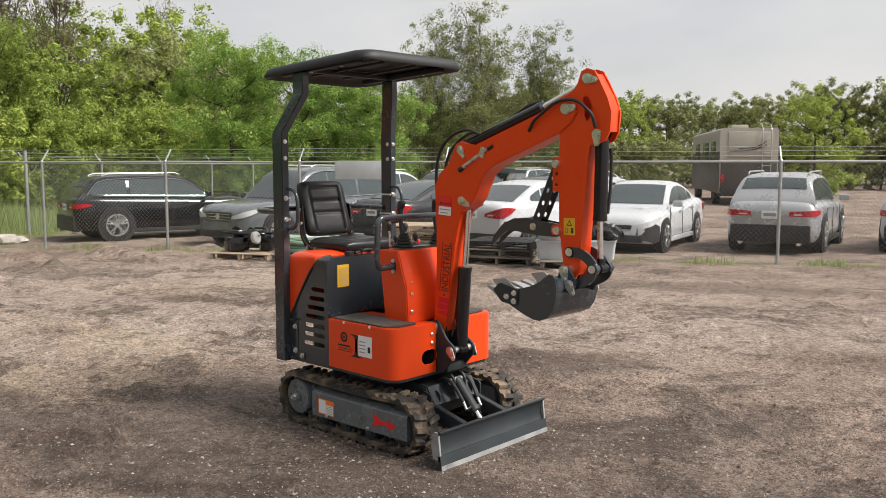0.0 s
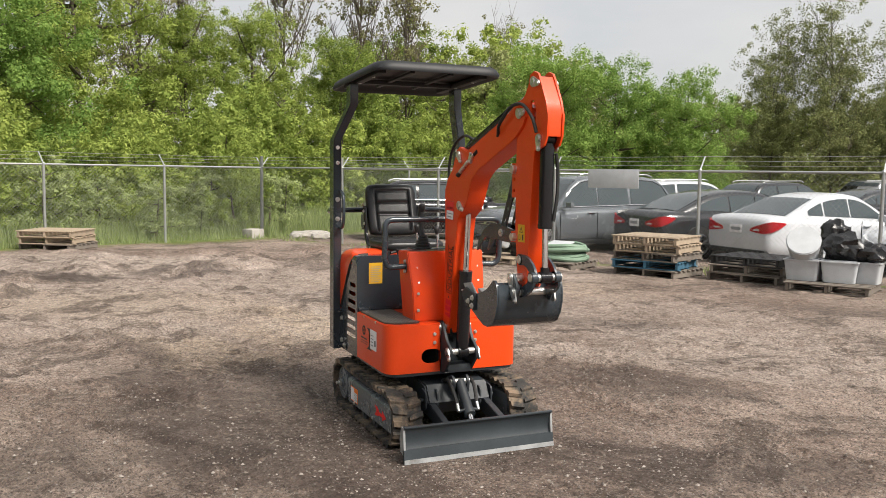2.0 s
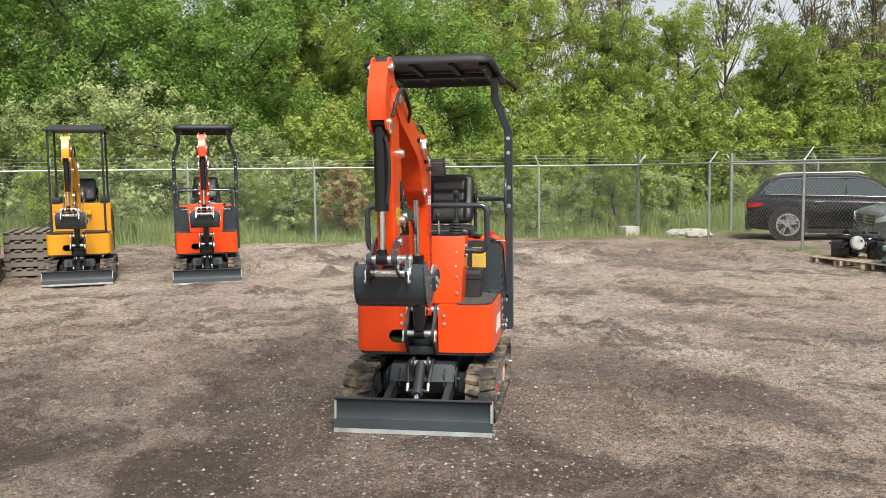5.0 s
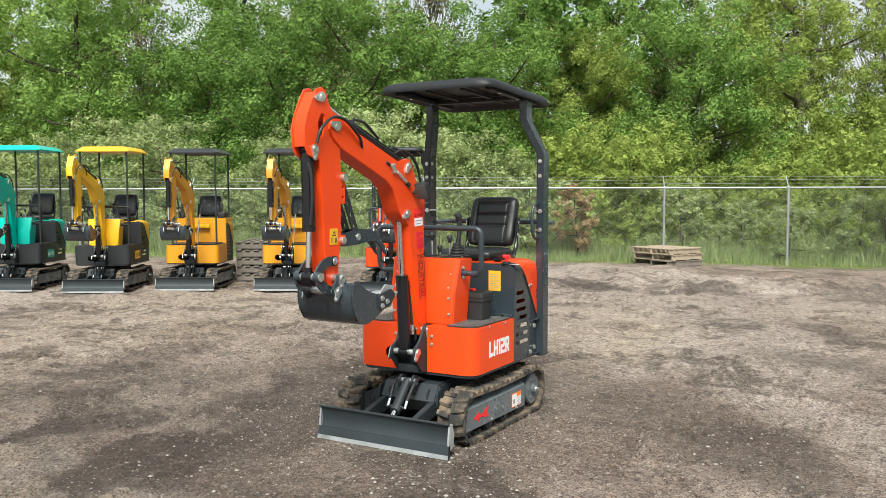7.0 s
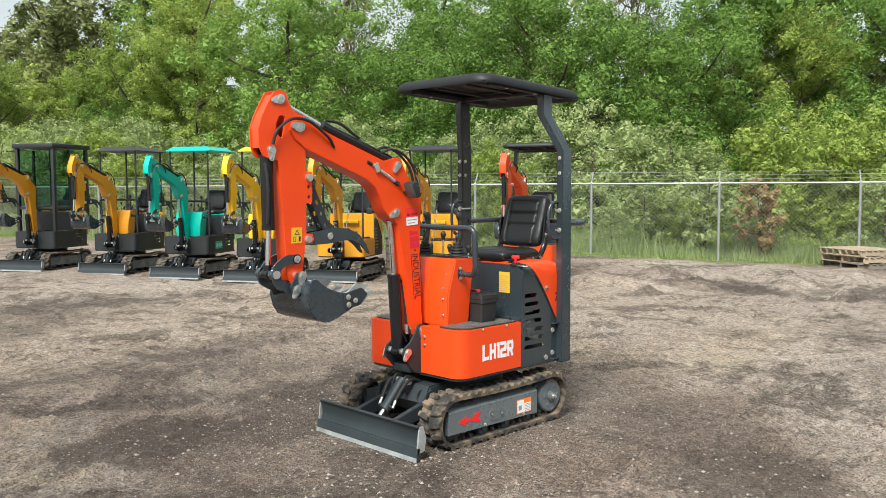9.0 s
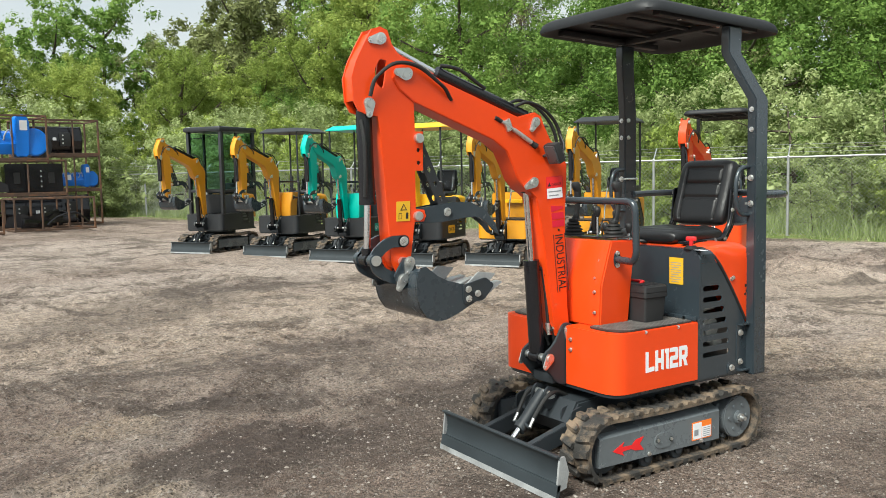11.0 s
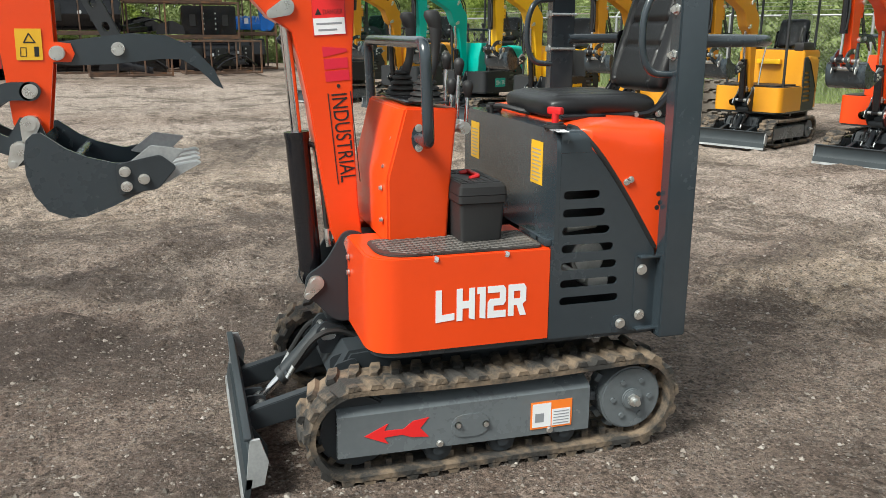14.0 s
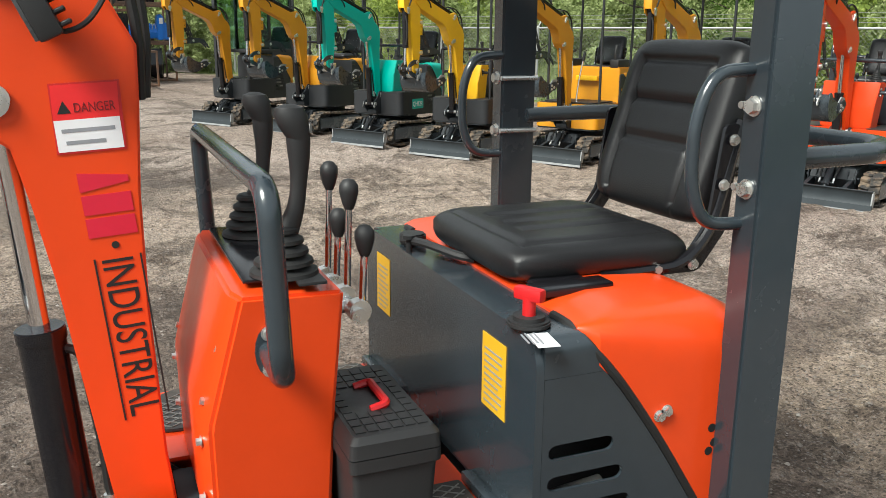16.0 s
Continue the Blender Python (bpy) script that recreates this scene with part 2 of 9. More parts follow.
M_GRASS = leaf_mat("grass_blades", (0.255, 0.320, 0.125), (0.140, 0.190, 0.065), (0.43, 0.48, 0.23), 0.42)

# ---- building tools ----
from mathutils.geometry import tessellate_polygon


def link_mesh(name, me, material, parent=None):
    ob = new(name, me)
    if material and not me.materials:
        me.materials.append(material)
    if parent:
        ob.parent = parent
    return ob


def part(name, bm, material, parent, label="", smooth=38):
    """Links a bmesh as one mesh object under a thing or a part."""
    me = bpy.data.meshes.new(name)
    bmesh.ops.recalc_face_normals(bm, faces=bm.faces)
    bm.to_mesh(me)
    bm.free()
    if smooth:
        me.shade_smooth()
        me.set_sharp_from_angle(angle=radians(smooth))
    return tagged(link_mesh(name, me, material, parent), label=label)


def thing(name, label, category, group="", kind="", at=None):
    ob = tagged(new(name), label, category, group, kind)
    if at is not None:
        ob.matrix_world = at
    return ob


def box(bm, c, s, rot=None, bevel=0.0, seg=2):
    r = bmesh.ops.create_cube(bm, size=1.0)
    vs = r["verts"]
    m = Matrix.Translation(c) @ (rot.to_4x4() if rot else Matrix.Identity(4)) @ Matrix.Diagonal((*s, 1))
    bmesh.ops.transform(bm, matrix=m, verts=vs)
    if bevel:
        es = list({e for v in vs for e in v.link_edges})
        bmesh.ops.bevel(bm, geom=es, offset=bevel, segments=seg, affect="EDGES", profile=0.6)
    return bm


def cyl(bm, a, b, r, seg=18, r2=None, bevel=0.0):
    a, b = Vector(a), Vector(b)
    d = b - a
    m = Matrix.Translation((a + b) / 2) @ d.to_track_quat("Z", "Y").to_matrix().to_4x4()
    res = bmesh.ops.create_cone(bm, cap_ends=True, segments=seg, radius1=r, radius2=r if r2 is None else r2, depth=d.length, matrix=m)
    if bevel:
        es = [e for e in {e for v in res["verts"] for e in v.link_edges} if any(len(f.verts) > 4 for f in e.link_faces)]
        bmesh.ops.bevel(bm, geom=es, offset=bevel, segments=2, affect="EDGES")
    return bm


def extrude_poly(bm, pts, put, w0, w1, bevel=0.0, holes=()):
    """A plate with the outline pts (u, v), from depth w0 to w1; put(u, v, w) gives the place. Holes go right through."""
    loops = [list(pts)] + [list(h) for h in holes]
    flat = [p for lp in loops for p in lp]
    va = [bm.verts.new(put(u, v, w0)) for u, v in flat]
    vb = [bm.verts.new(put(u, v, w1)) for u, v in flat]
    rim = []
    if holes:
        for tri in tessellate_polygon([[Vector((u, v, 0)) for u, v in lp] for lp in loops]):
            bm.faces.new([va[i] for i in tri])
            bm.faces.new([vb[i] for i in reversed(tri)])
    else:
        rim.append(bm.faces.new(va))
        rim.append(bm.faces.new(list(reversed(vb))))
    k = 0
    for lp in loops:
        n = len(lp)
        for i in range(n):
            j = (i + 1) % n
            bm.faces.new((va[k + i], va[k + j], vb[k + j], vb[k + i]))
        k += n
    if bevel and not holes:
        es = list({e for f in rim for e in f.edges})
        bmesh.ops.recalc_face_normals(bm, faces=bm.faces)
        bmesh.ops.bevel(bm, geom=es, offset=bevel, segments=2, affect="EDGES")
    return bm


def side(bm, pts, y0, y1, bevel=0.0, holes=()):
    """A plate in the upright plane along x, from y0 to y1; pts are (x, z)."""
    return extrude_poly(bm, pts, lambda u, v, w: (u, w, v), y0, y1, bevel, holes)


def flat(bm, pts, z0, z1, bevel=0.0, holes=()):
    return extrude_poly(bm, pts, lambda u, v, w: (u, v, w), z0, z1, bevel, holes)


def front(bm, pts, x0, x1, bevel=0.0, holes=()):
    return extrude_poly(bm, pts, lambda u, v, w: (w, u, v), x0, x1, bevel, holes)


def rounded(pts, r, n=4):
    """The outline with its corners rounded; r is one radius or one for each corner."""
    out, m = [], len(pts)
    for i in range(m):
        p, a, b = Vector(pts[i]), Vector(pts[i - 1]), Vector(pts[(i + 1) % m])
        rr = r[i] if isinstance(r, (list, tuple)) else r
        rr = min(rr, (a - p).length * 0.49, (b - p).length * 0.49)
        if rr < 1e-4:
            out.append(tuple(p))
            continue
        s, e = p + (a - p).normalized() * rr, p + (b - p).normalized() * rr
        for k in range(n + 1):
            t = k / n
            out.append(tuple((1 - t) ** 2 * s + 2 * t * (1 - t) * p + t * t * e))
    return out


def ring(cx, cz, r, n=14):
    return [(cx + r * math.cos(2 * math.pi * k / n), cz + r * math.sin(2 * math.pi * k / n)) for k in range(n)]


def slot(cx, cz, w, h, n=5):
    r = h / 2
    return [(cx + w / 2 - r + r * math.cos(a), cz + r * math.sin(a)) for a in [math.pi * (k / n - 0.5) for k in range(n + 1)]] + \
           [(cx - w / 2 + r + r * math.cos(a), cz + r * math.sin(a)) for a in [math.pi * (k / n + 0.5) for k in range(n + 1)]]


def curve_pts(pts, n=6):
    """A smooth line through the points."""
    p = [Vector(q) for q in pts]
    p = [2 * p[0] - p[1]] + p + [2 * p[-1] - p[-2]]
    out = []
    for i in range(1, len(p) - 2):
        for k in range(n):
            t = k / n
            out.append(0.5 * (2 * p[i] + (p[i + 1] - p[i - 1]) * t + (2 * p[i - 1] - 5 * p[i] + 4 * p[i + 1] - p[i + 2]) * t * t + (3 * p[i] - p[i - 1] - 3 * p[i + 1] + p[i + 2]) * t ** 3))
    out.append(p[-2])
    return out


def bent(pts, r, n=5):
    """A line with rounded bends, in space."""
    p = [Vector(q) for q in pts]
    out = [p[0]]
    for i in range(1, len(p) - 1):
        a, b = p[i - 1] - p[i], p[i + 1] - p[i]
        rr = min(r, a.length * 0.49, b.length * 0.49)
        s, e = p[i] + a.normalized() * rr, p[i] + b.normalized() * rr
        out += [(1 - t) ** 2 * s + 2 * t * (1 - t) * p[i] + t * t * e for t in [k / n for k in range(n + 1)]]
    return out + [p[-1]]


def sweep(bm, pts, section):
    """A section (list of (u, v)) carried along a line."""
    pts = [Vector(p) for p in pts]
    rings, side_v = [], None
    for i, p in enumerate(pts):
        d = (pts[min(i + 1, len(pts) - 1)] - pts[max(i - 1, 0)]).normalized()
        if side_v is None:
            ref = Vector((0, 0, 1)) if abs(d.z) < 0.9 else Vector((1, 0, 0))
            side_v = d.cross(ref).normalized()
        side_v = (side_v - d * side_v.dot(d)).normalized()
        up = side_v.cross(d)
        rings.append([bm.verts.new(p + side_v * u + up * v) for u, v in section])
    n = len(section)
    for a, b in zip(rings, rings[1:]):
        for k in range(n):
            bm.faces.new((a[k], a[(k + 1) % n], b[(k + 1) % n], b[k]))
    bm.faces.new(list(reversed(rings[0])))
    bm.faces.new(rings[-1])
    return bm


def tube(bm, pts, r, seg=10):
    return sweep(bm, pts, [(r * math.cos(2 * math.pi * k / seg), r * math.sin(2 * math.pi * k / seg)) for k in range(seg)])


def loft(bm, sections, closed=True):
    """Skin over sections with equal numbers of points; ends are capped."""
    rings = [[bm.verts.new(p) for p in s] for s in sections]
    n = len(rings[0])
    for a, b in zip(rings, rings[1:]):
        for k in range(n if closed else n - 1):
            bm.faces.new((a[k], a[(k + 1) % n], b[(k + 1) % n], b[k]))
    if closed:
        bm.faces.new(list(reversed(rings[0])))
        bm.faces.new(rings[-1])
    return bm


def bolt(parent, p, axis, r=0.011, h=0.007, name="bolt"):
    """A hexagon bolt head on its washer."""
    bm = bmesh.new()
    p, a = Vector(p), Vector(axis).normalized()
    cyl(bm, p, p + a * 0.002, r * 1.35, 14)
    cyl(bm, p + a * 0.002, p + a * (0.002 + h), r, 6)
    return part(name, bm, M_ZINC, parent)


def letters(text, size, m, material, parent, name="lettering", depth=0.0008, label="", width=None, bold=0.0):
    """Raised flat lettering; m places its left lower corner, x along the line, y up."""
    cu = bpy.data.curves.new(name, "FONT")
    cu.body, cu.size, cu.extrude, cu.offset = text, size, depth, bold
    tmp = bpy.data.objects.new(name, cu)
    scene.collection.objects.link(tmp)
    bpy.context.view_layer.update()
    me = bpy.data.meshes.new_from_object(tmp.evaluated_get(bpy.context.evaluated_depsgraph_get()))
    bpy.data.objects.remove(tmp)
    bpy.data.curves.remove(cu)
    if width:
        xs = [v.co.x for v in me.vertices]
        k, x0 = width / (max(xs) - min(xs)), min(xs)
        for v in me.vertices:
            v.co.x = (v.co.x - x0) * k
    me.transform(m)
    me.materials.clear()
    return tagged(link_mesh(name, me, material, parent), label=label)


def block_word(m, w, h, material, parent, label=""):
    """The model name in square sign-painter's letters; m places its left lower corner."""
    glyphs = (
        (0.0, [(0, 0), (0.92, 0.05), (0.92, 0.26), (0.30, 0.23), (0.30, 1), (0, 1)], None),
        (1.03, [(0, 0), (0.29, 0), (0.29, 0.38), (0.61, 0.38), (0.61, 0.06), (0.90, 0), (0.90, 1), (0.61, 1), (0.61, 0.61), (0.29, 0.61), (0.29, 1), (0, 1)], None),
        (2.05, [(0.13, 0.04), (0.42, 0), (0.42, 1), (0, 1), (0, 0.79), (0.13, 0.79)], None),
        (2.58, [(0, 1), (0.80, 1), (0.92, 0.89), (0.92, 0.50), (0.80, 0.38), (0.30, 0.38), (0.30, 0.22), (0.92, 0.22), (0.92, 0), (0, 0), (0, 0.49), (0.12, 0.60), (0.61, 0.60), (0.61, 0.79), (0, 0.79)], None),
        (3.62, [(0, 0), (0.29, 0), (0.29, 0.34), (0.44, 0.34), (0.62, 0), (0.94, 0), (0.74, 0.36), (0.92, 0.46), (0.92, 0.88), (0.80, 1), (0, 1)], [(0.29, 0.55), (0.29, 0.79), (0.61, 0.79), (0.61, 0.55)]))
    bm = bmesh.new()
    k = w / 4.56
    for x0, o, hole in glyphs:
        flat(bm, [((x0 + u) * k, v * h) for u, v in o], 0, 0.0010, holes=[[((x0 + u) * k, v * h) for u, v in hole]] if hole else ())
    bm.transform(m)
    return part("lettering", bm, material, parent, label, smooth=0)


def on_left(x, y, z):
    """A page on a face that looks to +y; its x runs to -x, its y up."""
    return Matrix.Translation((x, y, z)) @ Matrix(((-1, 0, 0, 0), (0, 0, 1, 0), (0, 1, 0, 0), (0, 0, 0, 1)))


def on_right(x, y, z):
    return Matrix.Translation((x, y, z)) @ Matrix(((1, 0, 0, 0), (0, 0, -1, 0), (0, 1, 0, 0), (0, 0, 0, 1)))


def on_front(x, y, z):
    """A page on a face that looks to +x; its x runs to +y."""
    return Matrix.Translation((x, y, z)) @ Matrix(((0, 0, 1, 0), (1, 0, 0, 0), (0, 1, 0, 0), (0, 0, 0, 1)))


def page(parent, m, w, h, material, name="label", label="", t=0.0012, r=0.0):
    """A thin sticker of size w by h with its lower left corner at m."""
    bm = bmesh.new()
    pts = [(0, 0), (w, 0), (w, h), (0, h)]
    flat(bm, rounded(pts, r) if r else pts, 0, t)
    bm.transform(m)
    return part(name, bm, material, parent, label, smooth=0)

# ---- ground ----
FK = Vector((-21.44, 6.19))                  # corner post of the yard fence
FU = Vector((0.4365, -0.8997))               # along the long fence
FN = Vector((-0.8997, -0.4365))              # out of the yard across it
FV = Vector((0.8757, 0.4829))                # along the car park fence


def level(x, y):
    """The yard falls gently towards the fence corner and rises the other way."""
    u = 0.7 * (y - 3.7 - x - 3.8)
    u = math.copysign(max(0.0, abs(u) - 1.6), u)
    return -0.0175 * min(11.0, max(-15.0, u))


def stand(x, y, turn=0.0, up=0.0):
    """The pose of a thing that stands on the ground at x, y."""
    return pose(x, y, level(x, y) + up, 0, 0, turn)


def clods(x, y):
    """Lumps of trodden soil, thicker in some places than in others."""
    if not (-16 < x < 4 and -6 < y < 10):
        return 0.0
    m = 0.35 + 0.65 * min(1, max(0, 0.5 + 1.6 * noise.noise((x * 0.9, y * 0.9, 12.0))))
    a = noise.noise((x * 9, y * 9, 2.0))
    b = noise.noise((x * 19 + 3 * a, y * 19, 5.0))
    return m * (0.062 * max(0.0, a - 0.08) + 0.042 * max(0.0, b - 0.05) + 0.010 * noise.noise((x * 31, y * 31, 2.0)))


# heaps of clods: x, y, half length, half width, turn, height
HEAPS = ((-10.6, 0.9, 0.8, 0.35, -10, 0.20), (-12.6, 0.6, 1.2, 0.4, -8, 0.24), (-12.1, 3.2, 0.9, 0.35, -60, 0.22), (-12.5, 3.0, 0.6, 0.3, 30, 0.18), (-14.3, 5.5, 1.1, 0.35, 35, 0.18), (-10.0, 2.7, 0.8, 0.3, 40, 0.10), (-9.0, 5.6, 1.2, 0.4, 30, 0.10), (-6.6, 2.1, 0.9, 0.3, 25, 0.07))


def ground_z(x, y):
    z = 0.05 * noise.noise((x * 0.35, y * 0.35, 0.3)) + 0.018 * noise.noise((x * 1.7, y * 1.7, 4.0)) + 0.016 * noise.noise((x * 5.5, y * 5.5, 9.0)) + clods(x, y)
    d = max(abs(x + 3.75) / 1.25, abs(y - 3.7) / 0.75)
    k = min(1, max(0, (d - 0.85) / 0.9))
    z = z * (0.15 + 0.85 * k) - 0.004
    if -18 < x < 4 and -8 < y < 14:
        a = noise.noise((x * 1.3, y * 1.3, 20.0))
        z += k * (0.075 * max(0.0, a - 0.18) + 0.050 * max(0.0, noise.noise((x * 3.1 + 2 * a, y * 3.1, 23.0)) - 0.12))
    # ridges of pushed-up mud towards the fence
    q = Vector((x, y)) - FK
    dep, s = -q.dot(FN), q.dot(FU)
    if 2.0 < dep < 8 and -1 < s < 12:
        r = noise.noise((s * 0.9, dep * 1.6, 7.0))
        z += max(0, r - 0.10) * 0.36 * math.sin(math.pi * (dep - 2) / 6)
    # heaps of clods left where machines have turned
    for cx, cy, a, b, turn, hh in HEAPS:
        if abs(x - cx) < 2 * a and abs(y - cy) < 2 * a:
            c_, s_ = math.cos(radians(turn)), math.sin(radians(turn))
            dd = math.hypot(((x - cx) * c_ + (y - cy) * s_) / a, (-(x - cx) * s_ + (y - cy) * c_) / b)
            if dd < 1.4:
                z += 0.5 * hh * max(0.0, 1 - dd / 1.4) * max(0.0, 0.45 + 1.7 * noise.noise((x * 3.2, y * 3.2, 31.0)) + 0.7 * noise.noise((x * 8, y * 8, 33.0)))
    # worn track prints
    for a, b, w in (((-9.0, -1.0), (-1.5, 4.6), 0.24), ((-8.6, -1.5), (-1.0, 4.0), 0.24), ((-7.5, 8.0), (0.8, 1.0), 0.28), ((-3.0, 1.2), (1.8, 2.4), 0.3)):
        ax, ay = b[0] - a[0], b[1] - a[1]
        L = math.hypot(ax, ay)
        t = ((x - a[0]) * ax + (y - a[1]) * ay) / L
        if 0 < t < L:
            c = abs((x - a[0]) * ay - (y - a[1]) * ax) / L
            if c < w:
                z -= (0.016 + 0.010 * math.sin(t * 2 * math.pi / 0.14)) * (1 - (c / w) ** 4) * k
    return z + level(x, y)


# worn and damp places in the yard, and shade painted under the excavator: x, y, half length, half width, turn, strength
DAMP_AND_SHADE = ((-10.6, 0.9, 0.6, 0.22, -10, 0.75), (-12.6, 0.6, 0.9, 0.25, -8, 0.75), (-12.1, 3.2, 0.7, 0.22, -60, 0.8), (-14.3, 5.5, 0.8, 0.22, 35, 0.7), (-9.0, 5.6, 0.9, 0.2, 30, 0.5), (-6.6, 2.1, 0.8, 0.2, 25, 0.6),
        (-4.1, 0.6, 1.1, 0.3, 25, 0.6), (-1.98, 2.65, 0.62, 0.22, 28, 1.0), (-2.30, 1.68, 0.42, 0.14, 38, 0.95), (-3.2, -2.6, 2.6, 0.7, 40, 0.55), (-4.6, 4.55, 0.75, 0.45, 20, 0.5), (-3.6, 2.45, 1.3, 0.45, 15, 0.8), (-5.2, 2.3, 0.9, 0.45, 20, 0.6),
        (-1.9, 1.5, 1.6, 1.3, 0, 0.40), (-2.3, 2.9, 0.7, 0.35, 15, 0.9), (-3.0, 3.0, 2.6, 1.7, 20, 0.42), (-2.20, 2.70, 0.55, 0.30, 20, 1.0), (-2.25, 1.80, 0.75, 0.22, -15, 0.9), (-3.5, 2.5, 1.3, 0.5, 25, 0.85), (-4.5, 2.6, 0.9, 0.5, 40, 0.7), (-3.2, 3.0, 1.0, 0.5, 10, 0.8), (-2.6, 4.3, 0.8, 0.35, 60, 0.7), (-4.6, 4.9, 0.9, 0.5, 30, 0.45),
        # the spot at -3.9, 3.75 puts the excavator's own shade into the soil colour
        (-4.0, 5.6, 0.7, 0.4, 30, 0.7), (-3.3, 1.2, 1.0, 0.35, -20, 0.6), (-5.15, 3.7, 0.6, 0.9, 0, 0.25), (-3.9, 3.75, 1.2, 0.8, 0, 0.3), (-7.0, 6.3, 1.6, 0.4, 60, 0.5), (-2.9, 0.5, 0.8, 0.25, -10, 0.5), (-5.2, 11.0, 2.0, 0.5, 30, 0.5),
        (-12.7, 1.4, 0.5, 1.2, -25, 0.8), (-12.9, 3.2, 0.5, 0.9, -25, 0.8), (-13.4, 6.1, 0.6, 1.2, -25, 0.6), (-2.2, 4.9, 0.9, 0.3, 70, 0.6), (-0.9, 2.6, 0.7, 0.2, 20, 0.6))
SANDY = ((-1.5, 1.85, 0.34, 0.17, 15, 1.0), (-1.40, 3.05, 0.30, 0.17, 20, 1.0), (-7.4, 3.9, 0.9, 0.22, 35, 1.0), (-6.4, 2.75, 0.7, 0.2, 25, 0.9),
         (-7.6, 3.85, 1.1, 0.35, 10, 1.0), (-6.6, 3.9, 0.7, 0.25, 30, 0.8), (-6.1, 2.55, 0.6, 0.3, 20, 0.8), (-1.55, 1.87, 0.35, 0.25, 0, 0.9), (-1.4, 2.8, 0.3, 0.22, 30, 0.7), (-6.4, 2.6, 1.1, 0.3, 40, 0.7), (-7.2, 3.6, 1.4, 0.5, 0, 0.6),
         (-6.5, -2.0, 3.5, 1.6, 30, 0.6), (-2.5, -1.5, 3.0, 2.0, 0, 0.55), (-9.5, 2.0, 2.5, 1.2, 60, 0.5), (-10.0, 7.0, 2.5, 1.2, 60, 0.45))

# dry pale crust
PALE = ((-2.0, -9.5, 6.0, 3.0, 10, 1.0), (-8.0, 4.9, 2.2, 0.8, 25, 0.9), (-6.4, 5.3, 1.2, 0.5, 20, 0.9), (-4.6, -4.6, 4.2, 1.6, 28, 1.0), (-8.5, -1.6, 2.2, 1.2, 30, 0.9), (-1.2, 3.25, 0.8, 0.5, 20, 0.9), (-9.8, 1.8, 2.4, 1.3, 30, 0.9), (-6.9, 3.9, 1.3, 0.5, 20, 0.9),
        (-7.6, 4.6, 1.8, 0.9, 20, 1.0), (-5.6, 5.5, 1.0, 0.4, 25, 0.9), (-4.5, 6.5, 1.2, 0.5, 25, 0.9), (-4.5, 7.7, 3.0, 1.0, 20, 0.9), (-8.5, 1.8, 2.0, 0.8, 30, 0.8), (-1.3, -2.0, 1.5, 2.5, 0, 0.6), (-3.0, -0.8, 2.0, 0.9, 0, 0.6), (-14.5, 1.0, 2.2, 5.0, -26, 1.0), (-11.0, 3.6, 2.6, 2.2, -20, 0.8), (-9.0, 1.2, 2.2, 1.4, 30, 0.8), (-12.0, 7.5, 2.5, 3.0, 0, 0.7), (-6.5, -2.8, 3.0, 1.3, 30, 0.7), (-1.0, -3.0, 4.0, 2.5, 0, 0.7), (-7.0, 5.6, 1.0, 0.5, 20, 0.6),
        (-5.0, 9.0, 3.5, 1.4, 20, 0.6), (0.8, 6.5, 2.0, 1.2, 40, 0.6), (-6.6, 0.9, 1.3, 0.6, 40, 0.6), (-1.7, 2.2, 0.5, 0.25, 60, 0.6), (-3.0, 1.75, 0.6, 0.22, 20, 0.3))


def cover(x, y, spots):
    u, v = x + 0.22 * noise.noise((x * 1.6, y * 1.6, 3.3)) + 0.09 * noise.noise((x * 6, y * 6, 1.3)), y + 0.22 * noise.noise((x * 1.6, y * 1.6, 8.3)) + 0.09 * noise.noise((x * 6, y * 6, 5.3))
    k = 0.0
    for cx, cy, a, b, turn, st in spots:
        if abs(x - cx) < a + b + 1 and abs(y - cy) < a + b + 1:
            c, s = math.cos(radians(turn)), math.sin(radians(turn))
            dx, dy = u - cx, v - cy
            d = math.hypot((dx * c + dy * s) / a, (-dx * s + dy * c) / b)
            k = max(k, st * min(1.0, max(0.0, (1.25 - d) / 0.55)))
    return k


